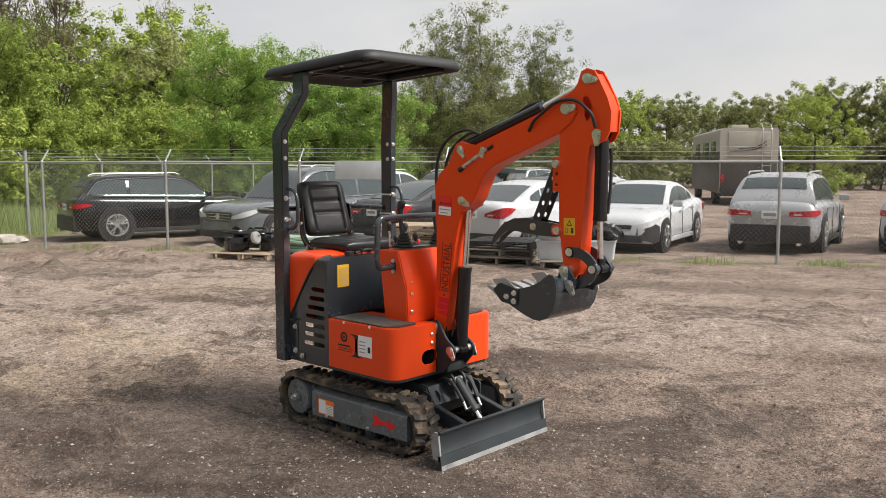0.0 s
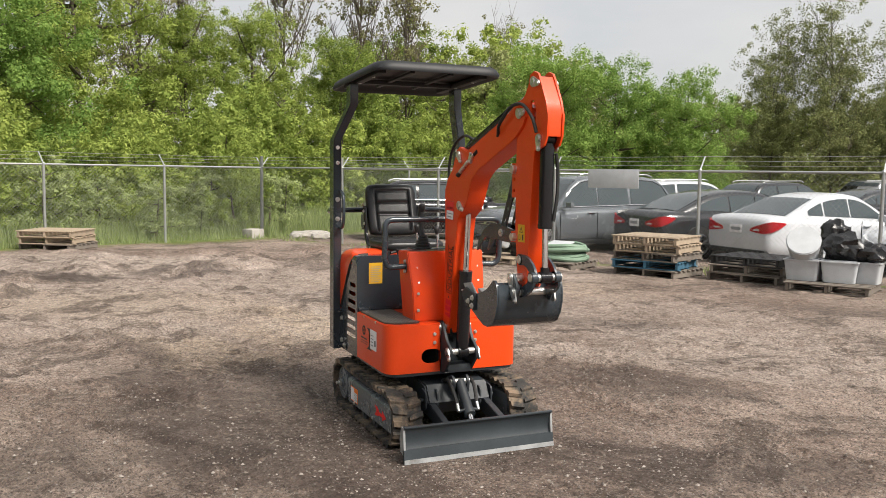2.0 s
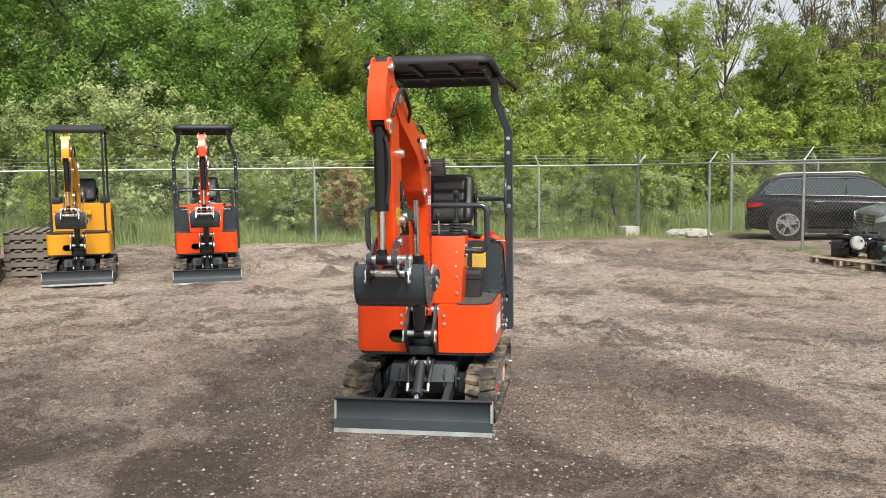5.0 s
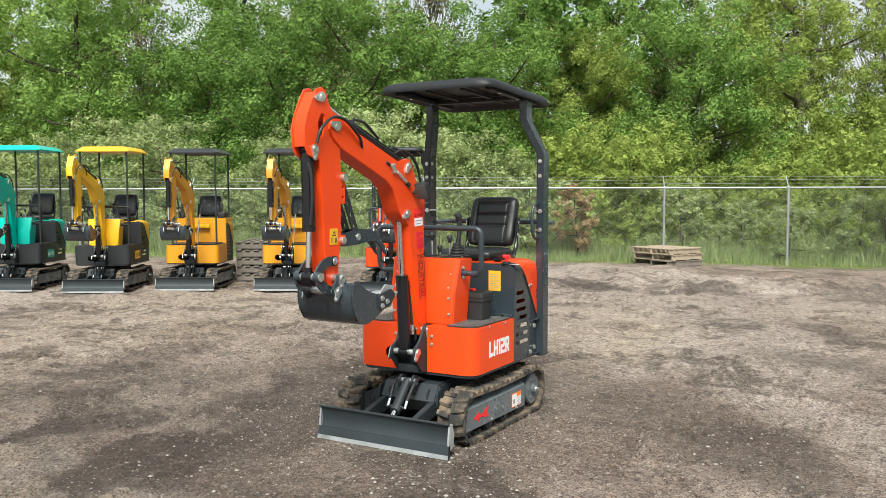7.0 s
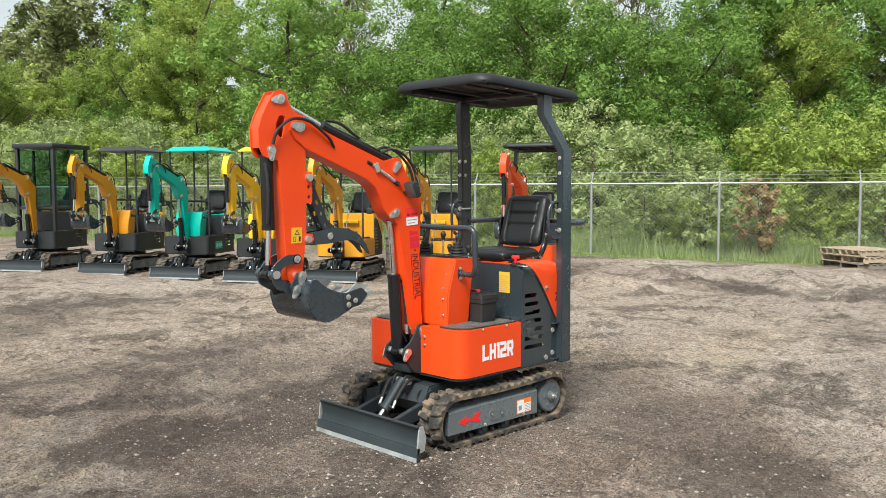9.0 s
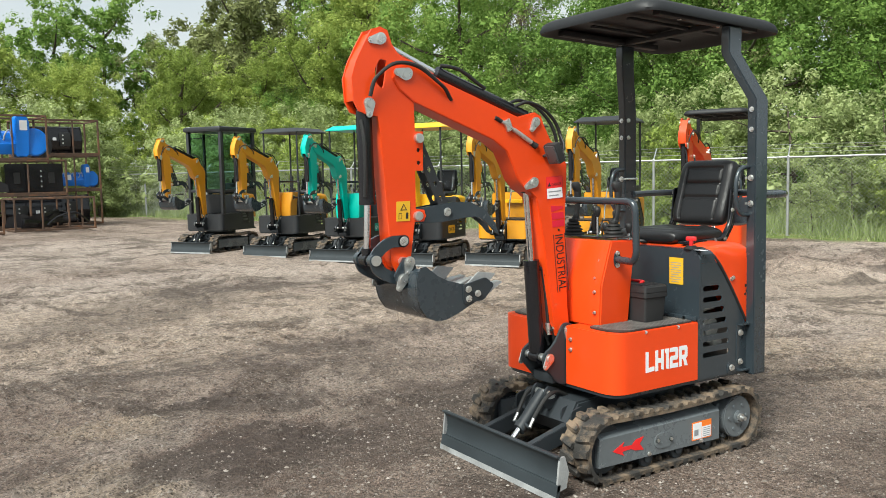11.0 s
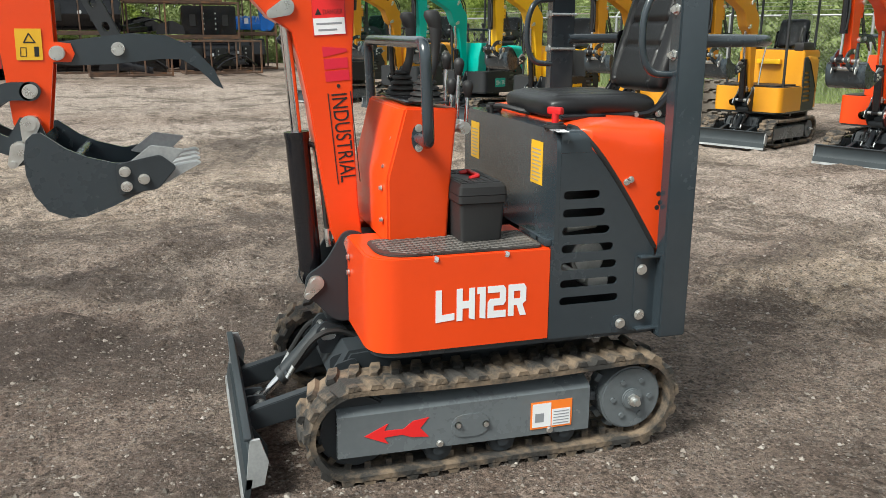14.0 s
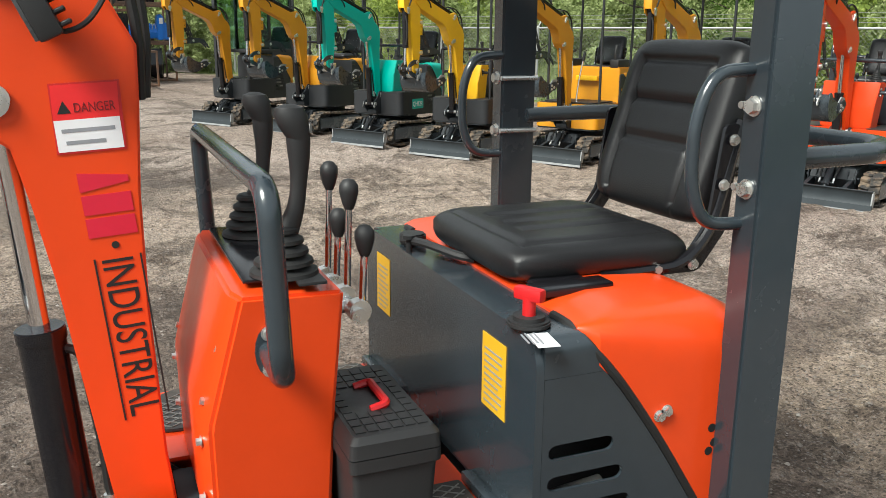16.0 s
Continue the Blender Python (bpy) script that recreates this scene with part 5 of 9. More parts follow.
def pin_plate(root, p, w, ang, r=0.026):
    """A pin through w with teardrop keepers and a bolt on both sides."""
    bm = bmesh.new()
    cyl(bm, (p[0], -w - 0.012, p[1]), (p[0], w + 0.012, p[1]), r * 0.78, 18, bevel=0.003)
    d = Vector((math.cos(radians(ang)), math.sin(radians(ang))))
    for s in (-1, 1):
        q = Vector(p) + d * r * 1.75
        o = [tuple(Vector(p) + Vector((math.cos(radians(ang + 90 + k * 18)), math.sin(radians(ang + 90 + k * 18)))) * r) for k in range(11)]
        o += [tuple(q + Vector((math.cos(radians(ang - 90 + k * 22.5)), math.sin(radians(ang - 90 + k * 22.5)))) * r * 0.55) for k in range(9)]
        side(bm, o, s * w, s * (w + 0.007))
        cyl(bm, (q.x, s * (w + 0.007), q.y), (q.x, s * (w + 0.013), q.y), r * 0.32, 6)
    return part("pin", bm, M_ZINC, root, "zinc-plated pin")


def boom_arm(root, paint, fine, tidy=True):
    # bracket between skirt halves
    bm = bmesh.new()
    brk = rounded([(0.385, 0.70), (0.435, 0.705), (0.50, 0.60), (0.565, 0.56), (0.565, 0.505), (0.47, 0.40), (0.30, 0.40), (0.30, 0.62)], 0.03)
    for s in (-1, 1):
        side(bm, brk, s * 0.082 - 0.008, s * 0.082 + 0.008, 0.002)
    box(bm, (0.33, 0, 0.50), (0.08, 0.15, 0.20))
    box(bm, (0.45, 0, 0.43), (0.10, 0.15, 0.05), bevel=0.01)
    part("boom_bracket", bm, M_FRAME, root)
    # boom
    up = [(0.370, 0.68), (0.380, 0.78), (0.388, 1.05), (0.386, 1.25), (0.376, 1.40), (0.384, 1.49), (0.428, 1.560), (0.500, 1.615), (0.548, 1.690), (0.565, 1.730), (0.600, 1.748), (0.64, 1.738), (0.70, 1.722), (1.103, 1.884), (1.235, 1.945), (1.285, 1.962)]
    dn = [(1.340, 1.930), (1.348, 1.885), (1.320, 1.835), (1.251, 1.778), (0.836, 1.612), (0.760, 1.560), (0.710, 1.480), (0.680, 1.425), (0.635, 1.375), (0.600, 1.355), (0.568, 1.33), (0.548, 1.24), (0.526, 1.115), (0.492, 0.85), (0.472, 0.70), (0.45, 0.635), (0.41, 0.622), (0.38, 0.64)]
    bm = bmesh.new()
    side(bm, up + dn, -0.056, 0.056, 0.004)
    boom = part("boom", bm, paint, root, "painted steel boom with a swan-neck bend")
    pin_plate(boom, (0.412, 0.665), 0.092, -90)
    pin_plate(boom, (0.585, 1.405), 0.058, -25)
    pin_plate(boom, (0.602, 1.700), 0.058, -60, 0.024)
    pin_plate(boom, (1.288, 1.905), 0.058, 10, 0.028)
    # arm
    bm = bmesh.new()
    arm = [(1.372, 2.030), (1.395, 2.085), (1.430, 2.098), (1.470, 2.085), (1.500, 2.03), (1.528, 1.95), (1.538, 1.88), (1.540, 1.78), (1.520, 1.735), (1.47, 1.718), (1.432, 1.715), (1.420, 1.64), (1.384, 1.20), (1.372, 1.085), (1.345, 1.040), (1.310, 1.036), (1.280, 1.062), (1.276, 1.10),
           (1.262, 1.262), (1.215, 1.262), (1.205, 1.285), (1.215, 1.315), (1.258, 1.32), (1.255, 1.486), (1.215, 1.486), (1.212, 1.655), (1.252, 1.655), (1.250, 1.80), (1.226, 1.86), (1.226, 1.93), (1.260, 1.965), (1.310, 1.975), (1.345, 2.000)]
    hole = [(1.385, 1.96), (1.42, 1.965), (1.435, 1.92), (1.425, 1.86), (1.395, 1.835), (1.380, 1.88)]
    for s in (-1, 1):
        side(bm, arm, s * 0.040 - 0.005, s * 0.040 + 0.005, holes=[rounded(hole, 0.012), ring(1.236, 1.575, 0.010, 10), ring(1.236, 1.520, 0.010, 10)])
    side(bm, [(1.425, 1.72), (1.372, 1.10), (1.345, 1.06), (1.30, 1.06), (1.285, 1.10), (1.262, 1.70)], -0.036, 0.036)
    side(bm, [(1.534, 1.90), (1.520, 1.96), (1.47, 2.07), (1.45, 2.06), (1.50, 1.94), (1.512, 1.88), (1.51, 1.78), (1.534, 1.78)], -0.036, 0.036)
    armo = part("dipper_arm", bm, paint, root, "painted steel dipper arm")
    pin_plate(armo, (1.430, 2.048), 0.046, -10)
    pin_plate(armo, (1.470, 1.769), 0.046, -85)
    pin_plate(armo, (1.320, 1.090), 0.106, -80)
    for x, z in ((1.238, 1.625), (1.250, 1.288), (1.322, 1.180)):
        bm = bmesh.new()
        cyl(bm, (x, -0.066, z), (x, 0.066, z), 0.021, 20, bevel=0.003)
        part("pin", bm, M_ZINC, armo)
    # rams
    ram(root, (0.602, 0, 1.722), (1.430, 0, 2.048), 0.545, 0.032, 0.015, "arm_cylinder")
    ram(root, (0.532, 0, 0.538), (0.585, 0, 1.405), 0.48, 0.038, 0.017, "boom_cylinder")
    ram(root, (1.475, 0, 1.769), (1.468, 0, 1.104), 0.42, 0.034, 0.015, "bucket_cylinder")
    pin_plate(root, (0.532, 0.538), 0.092, -55)
    bm = bmesh.new()
    tube(bm, bent([(0.536, 0.010, 0.985), (0.502, 0.014, 0.975), (0.484, 0.018, 0.80), (0.480, 0.02, 0.70), (0.462, 0.03, 0.66)], 0.03), 0.0085, 8)
    part("oil_pipe", bm, M_HOSE, root)
    bm = bmesh.new()
    cyl(bm, (0.480, 0.02, 0.70), (0.478, 0.022, 0.665), 0.012, 10)
    cyl(bm, (0.478, 0.022, 0.665), (0.476, 0.024, 0.64), 0.009, 6)
    part("pipe_fitting", bm, M_ZINC, root)
    # linkage
    for s in (-1, 1):
        lk = bmesh.new()
        o = curve_pts([(1.322, 0, 1.180), (1.385, 0, 1.178), (1.438, 0, 1.145), (1.466, 0, 1.104)], 5)
        outl, inl = [], []
        for i, p in enumerate(o):
            d = (o[min(i + 1, len(o) - 1)] - o[max(i - 1, 0)]).normalized()
            nrm = Vector((d.z, 0, -d.x))
            outl.append((p.x - nrm.x * 0.026, p.z - nrm.z * 0.026))
            inl.append((p.x + nrm.x * 0.026, p.z + nrm.z * 0.026))
        side(lk, outl + inl[::-1], s * 0.054 - 0.006, s * 0.054 + 0.006)
        cyl(lk, (1.322, s * 0.048, 1.18), (1.322, s * 0.060, 1.18), 0.028, 18)
        cyl(lk, (1.466, s * 0.048, 1.104), (1.466, s * 0.078, 1.104), 0.030, 18)
        part("bucket_link", lk, M_SLATE, root)
        lk = bmesh.new()
        o = curve_pts([(1.466, 0, 1.104), (1.45, 0, 1.062), (1.40, 0, 1.03), (1.352, 0, 1.012)], 5)
        outl, inl = [], []
        for i, p in enumerate(o):
            d = (o[min(i + 1, len(o) - 1)] - o[max(i - 1, 0)]).normalized()
            nrm = Vector((d.z, 0, -d.x))
            outl.append((p.x - nrm.x * 0.026, p.z - nrm.z * 0.026))
            inl.append((p.x + nrm.x * 0.026, p.z + nrm.z * 0.026))
        side(lk, outl + inl[::-1], s * 0.070 - 0.006, s * 0.070 + 0.006)
        lko = part("bucket_link", lk, M_SLATE, root)
    bm = bmesh.new()
    cyl(bm, (1.466, -0.082, 1.104), (1.466, 0.082, 1.104), 0.020, 18)
    cyl(bm, (1.466, 0.078, 1.104), (1.466, 0.085, 1.104), 0.023, 18)
    part("pin", bm, M_ZINC, lko)
    pin_plate(lko, (1.350, 1.016), 0.106, -65)
    # bucket
    bk = [(1.322, 1.052), (1.330, 1.005), (1.327, 0.950), (1.311, 0.888), (1.280, 0.840), (1.228, 0.818), (1.185, 0.820), (1.120, 0.842), (1.035, 0.882), (0.975, 0.914)]
    tp = [(0.985, 0.972), (1.04, 0.972), (1.10, 0.976), (1.175, 1.000), (1.225, 1.026), (1.262, 1.056), (1.285, 1.074), (1.306, 1.070)]
    bm = bmesh.new()
    for s in (-1, 1):
        side(bm, bk + tp, s * 0.180 - 0.006, s * 0.180 + 0.006)
    inner = [(x * 0.985 + 0.018, z * 0.985 + 0.0145) for x, z in bk]
    side(bm, bk + inner[::-1], -0.180, 0.180)
    side(bm, [(1.29, 1.06), (1.322, 1.04), (1.322, 0.99), (1.28, 1.02)], -0.18, 0.18)
    for s in (-1, 1):
        side(bm, [(1.39, 1.03), (1.36, 0.965), (1.30, 0.98), (1.28, 1.05), (1.30, 1.11), (1.345, 1.11)], s * 0.098 - 0.007, s * 0.098 + 0.007)
    cyl(bm, (1.20, -0.18, 0.99), (1.20, 0.18, 0.99), 0.014, 12)
    bu = part("bucket", bm, M_SLATE, root, "slate steel digging bucket with scuffed teeth")
    for s in (-1, 1):
        bm = bmesh.new()
        side(bm, rounded([(1.096, 0.972), (0.975, 0.995), (0.930, 0.955), (0.985, 0.892), (1.092, 0.880)], 0.012), s * 0.190 - 0.006, s * 0.190 + 0.006, 0.002)
        cu = part("side_cutter", bm, M_FRAME, bu)
        for x, z in ((1.072, 0.950), (1.070, 0.905), (1.022, 0.925)):
            bolt(cu, (x, s * 0.197, z), (0, s, 0), 0.012, 0.008)
        bm = bmesh.new()
        side(bm, rounded([(1.075, 0.962), (1.000, 1.022), (0.905, 1.004), (0.975, 0.936)], 0.008), s * 0.168 - 0.005, s * 0.168 + 0.005, 0.002)
        part("corner_plate", bm, M_EDGE, bu)
    for y in (-0.145, -0.048, 0.048, 0.145):
        bm = bmesh.new()
        secs = []
        for x, z, w, h in ((1.01, 0.90, 0.034, 0.030), (0.95, 0.930, 0.034, 0.034), (0.915, 0.945, 0.028, 0.024), (0.862, 0.962, 0.020, 0.006)):
            secs.append([(x, y - w, z - h * 0.5), (x, y + w, z - h * 0.5), (x + 0.012, y + w, z + h * 0.5), (x + 0.012, y - w, z + h * 0.5)])
        loft(bm, secs)
        part("tooth", bm, M_EDGE, bu, "bare steel tooth")
    # thumb and its stay
    bm = bmesh.new()
    th = [(1.262, 1.318), (1.20, 1.326), (1.05, 1.340), (0.945, 1.330), (0.865, 1.290), (0.805, 1.225), (0.780, 1.165), (0.800, 1.175), (0.850, 1.225), (0.900, 1.258), (0.96, 1.262), (1.10, 1.252), (1.215, 1.252), (1.262, 1.258), (1.280, 1.288)]
    for y in (-0.032, 0.032):
        side(bm, th, y - 0.006, y + 0.006, 0.001)
    box(bm, (1.0, 0, 1.30), (0.26, 0.060, 0.012))
    tho = part("thumb", bm, M_SLATE, root, "slate steel bucket thumb")
    bm = bmesh.new()
    cyl(bm, (1.085, -0.046, 1.296), (1.085, 0.046, 1.296), 0.020, 18, bevel=0.003)
    part("pin", bm, M_ZINC, tho)
    bm = bmesh.new()
    d = Vector((1.085 - 1.236, 1.296 - 1.62))
    L = d.length
    ang = math.atan2(d.y, d.x)
    pts, hs = slot(L / 2, 0, L + 0.05, 0.05), [slot(L * (0.2 + 0.2 * k), 0, 0.028, 0.020) for k in range(4)]
    tr = lambda q: (1.236 + q[0] * math.cos(ang) - q[1] * math.sin(ang), 1.62 + q[0] * math.sin(ang) + q[1] * math.cos(ang))
    for y in (-0.03, 0.03):
        side(bm, [tr(q) for q in pts], y - 0.004, y + 0.004, holes=[[tr(q) for q in h] for h in hs])
    part("thumb_stay", bm, M_DARK, tho, "dark perforated stay bar")
    # hoses, clamps, lamp, stickers
    hoses = [[(1.47, 0.062, 1.80), (1.44, 0.075, 1.88), (1.36, 0.080, 1.945), (1.24, 0.080, 1.935), (1.12, 0.078, 1.86), (1.065, 0.055, 1.795)],
             [(1.47, -0.062, 1.80), (1.44, -0.075, 1.88), (1.36, -0.080, 1.945), (1.24, -0.08, 1.935), (1.12, -0.078, 1.86), (1.065, -0.055, 1.795)],
             [(0.70, 0.02, 1.775), (0.62, 0.03, 1.80), (0.52, 0.035, 1.76), (0.43, 0.03, 1.66), (0.385, 0.025, 1.52), (0.372, 0.02, 1.40)],
             [(0.72, -0.02, 1.785), (0.62, -0.03, 1.815), (0.50, -0.035, 1.77), (0.41, -0.03, 1.66), (0.37, -0.025, 1.52), (0.362, -0.02, 1.40)],
             [(0.86, 0.025, 1.86), (0.98, 0.03, 1.93), (1.05, 0.03, 1.95), (1.10, 0.02, 1.955)],
             [(1.505, 0.03, 1.70), (1.50, 0.045, 1.62), (1.498, 0.045, 1.50), (1.495, 0.03, 1.38)],
             [(0.50, 0.03, 0.95), (0.462, 0.045, 0.90), (0.452, 0.045, 0.80), (0.456, 0.04, 0.70), (0.44, 0.02, 0.60)],
             [(0.492, -0.03, 0.90), (0.455, -0.045, 0.85), (0.448, -0.045, 0.75), (0.452, -0.04, 0.66), (0.44, -0.02, 0.58)]]
    for h in hoses:
        bm = bmesh.new()
        tube(bm, curve_pts(h, 7), 0.0085, 8)
        part("hose", bm, M_HOSE, boom, "black hydraulic hose")
    for x, z in ((0.456, 0.70), (0.448, 0.72)):
        bm = bmesh.new()
        cyl(bm, (x, 0.042, z - 0.03), (x, 0.042, z + 0.03), 0.011, 10)
        part("hose_fitting", bm, M_ZINC, boom)
    if not fine:
        return boom
    for s in (-1, 1):
        bm = bmesh.new()
        cyl(bm, (0.80, s * 0.062, 1.70), (0.63, s * 0.062, 1.605), 0.008, 10)
        cyl(bm, (0.73, s * 0.062, 1.661), (0.62, s * 0.062, 1.60), 0.011, 10)
        box(bm, (0.765, s * 0.062, 1.682), (0.034, 0.014, 0.058), Euler((0, 0.45, 0)).to_matrix(), 0.003)
        cyl(bm, (0.772, s * 0.068, 1.705), (0.772, s * 0.075, 1.705), 0.006, 6)
        cyl(bm, (0.758, s * 0.068, 1.66), (0.758, s * 0.075, 1.66), 0.006, 6)
        part("pipe_clamp", bm, M_ZINC, boom)
        bm = bmesh.new()
        cyl(bm, (0.80, s * 0.057, 1.70), (0.835, s * 0.057, 1.718), 0.010, 10)
        part("pipe_collar", bm, M_HOSE, boom)
        bm = bmesh.new()
        cyl(bm, (0.62, s * 0.05, 1.60), (0.585, s * 0.062, 1.58), 0.014, 10)
        part("pipe_collar", bm, M_HOSE, boom)
    # work lamp on the knee: finned housing, lens, bracket and its lead
    put = Matrix.Translation((0.525, 0.122, 1.546)) @ Euler((0, 0.50, 0)).to_matrix().to_4x4()
    bm = bmesh.new()
    box(bm, (0, 0, 0), (0.034, 0.084, 0.104), bevel=0.006)
    for k in range(5):
        box(bm, (-0.024, 0, -0.040 + k * 0.020), (0.018, 0.070, 0.007), bevel=0.002, seg=1)
    bm.transform(put)
    lamp = part("work_lamp", bm, M_BOX, boom, "small black work lamp with a dull lens")
    bm = bmesh.new()
    box(bm, (0.019, 0, 0), (0.006, 0.074, 0.094), bevel=0.002)
    bm.transform(put)
    part("lens", bm, M_LENS, lamp)
    bm = bmesh.new()
    box(bm, (0.525, 0.070, 1.540), (0.036, 0.034, 0.010), Euler((0, 0.5, 0)).to_matrix(), 0.002)
    part("lamp_bracket", bm, M_FRAME, lamp)
    bm = bmesh.new()
    tube(bm, curve_pts([(0.508, 0.122, 1.522), (0.485, 0.115, 1.510), (0.452, 0.098, 1.530), (0.425, 0.070, 1.590), (0.425, 0.030, 1.650)], 6), 0.0045, 6)
    part("lead", bm, M_HOSE, lamp)
    return boom


def boom_stickers(boom):
    for s, pg in ((1, on_left), (-1, on_right)):
        yy = s * 0.0565
        lean = Matrix.Rotation(radians(3.5 * s), 4, "Z")
        # red and white danger sticker
        x = 0.503 if s > 0 else 0.402
        at = pg(x, yy, 1.319) @ lean
        st = page(boom, at, 0.102, 0.111, M_DRED, "danger_label", "red and white danger sticker")
        page(st, at @ Matrix.Translation((0.003, 0.053, 0.0012)), 0.096, 0.055, M_RED, "label_field", t=0.0005)
        page(st, at @ Matrix.Translation((0.003, 0.003, 0.0012)), 0.096, 0.050, M_WHITE, "label_field", t=0.0005)
        letters("DANGER", 0.021, at @ Matrix.Translation((0.035, 0.064, 0.0018)), M_DKRED, st, width=0.060)
        bm = bmesh.new()
        flat(bm, [(0.010, 0.063), (0.030, 0.063), (0.020, 0.083)], 0, 0.0021)
        bm.transform(at)
        part("warning_mark", bm, M_INK, st, smooth=0)
        for k, (w, x0) in enumerate(((0.058, 0.016), (0.078, 0.012))):
            page(st, at @ Matrix.Translation((x0, 0.014 + k * 0.019, 0.0017)), w, 0.006, M_GREY, "print_line", t=0.0004)
        # maker's mark as plain blocks, then the word down the boom
        lean2 = Matrix.Rotation(radians(4.5 * s), 4, "Z")
        base = pg(0.442, yy, 1.295) @ lean2 if s > 0 else pg(0.440, yy, 0.705) @ Matrix.Rotation(radians(-4.5), 4, "Z")
        if s > 0:
            rot = base @ Matrix.Rotation(radians(-90), 4, "Z")
        else:
            rot = base @ Matrix.Rotation(radians(90), 4, "Z")
        bm = bmesh.new()
        o = 0.0 if s > 0 else 0.02
        # three plain block shapes
        for k in range(3):
            u = o + 0.004 + k * 0.038
            cut = (0.011, 0.0, 0.0)[k]
            flat(bm, [(u, -0.022), (u + 0.032, -0.022), (u + 0.032 - cut, 0.022), (u + cut, 0.022)], 0, 0.0012)
        bm.transform(Matrix.Diagonal((1, 1.7, 1, 1)))
        bm.transform(rot)
        part("emblem", bm, M_CRIM, boom, "red block emblem", smooth=0)
        w1 = o + 0.148
        bm = bmesh.new()
        flat(bm, [(w1 - 0.020 + 0.006 * math.cos(a), 0.006 * math.sin(a)) for a in [k * math.pi / 6 for k in range(12)]], 0, 0.0012)
        for v in (-0.037, 0.034):
            flat(bm, [(w1, v), (w1 + 0.292, v), (w1 + 0.292, v + 0.003), (w1, v + 0.003)], 0, 0.0012)
        bm.transform(rot)
        part("decal_line", bm, M_INK, boom, smooth=0)
        letters("INDUSTRIAL", 0.070, rot @ Matrix.Translation((w1 + 0.004, -0.025, 0)), M_INK, boom, width=0.284)


def arm_sticker(root):
    for s, pg in ((1, on_left), (-1, on_right)):
        x = 1.355 if s > 0 else 1.287
        st = page(root, pg(x, s * 0.0462, 1.268), 0.068, 0.088, M_YLABEL, "warning_label", "yellow warning sticker")
        bm = bmesh.new()
        flat(bm, [(0.018, 0.048), (0.052, 0.048), (0.035, 0.078)], 0, 0.0018, holes=[[(0.024, 0.052), (0.046, 0.052), (0.035, 0.071)]])
        flat(bm, [(0.010, 0.010), (0.026, 0.010), (0.026, 0.036), (0.010, 0.036)], 0, 0.0018, holes=[[(0.012, 0.012), (0.024, 0.012), (0.024, 0.034), (0.012, 0.034)]])
        flat(bm, [(0.046, 0.010), (0.058, 0.010), (0.058, 0.038), (0.046, 0.038)], 0, 0.0018)
        bm.transform(pg(x, s * 0.0462, 1.268))
        part("pictogram", bm, M_INK, st, smooth=0)


def skirt_outline(h, x0=-0.14, x1=0.42, r=0.10, t=0.0):
    return rounded([(x0, -h + t), (x1 - t, -h + t), (x1 - t, h - t), (x0, h - t)], [0, r, r, 0], 8)


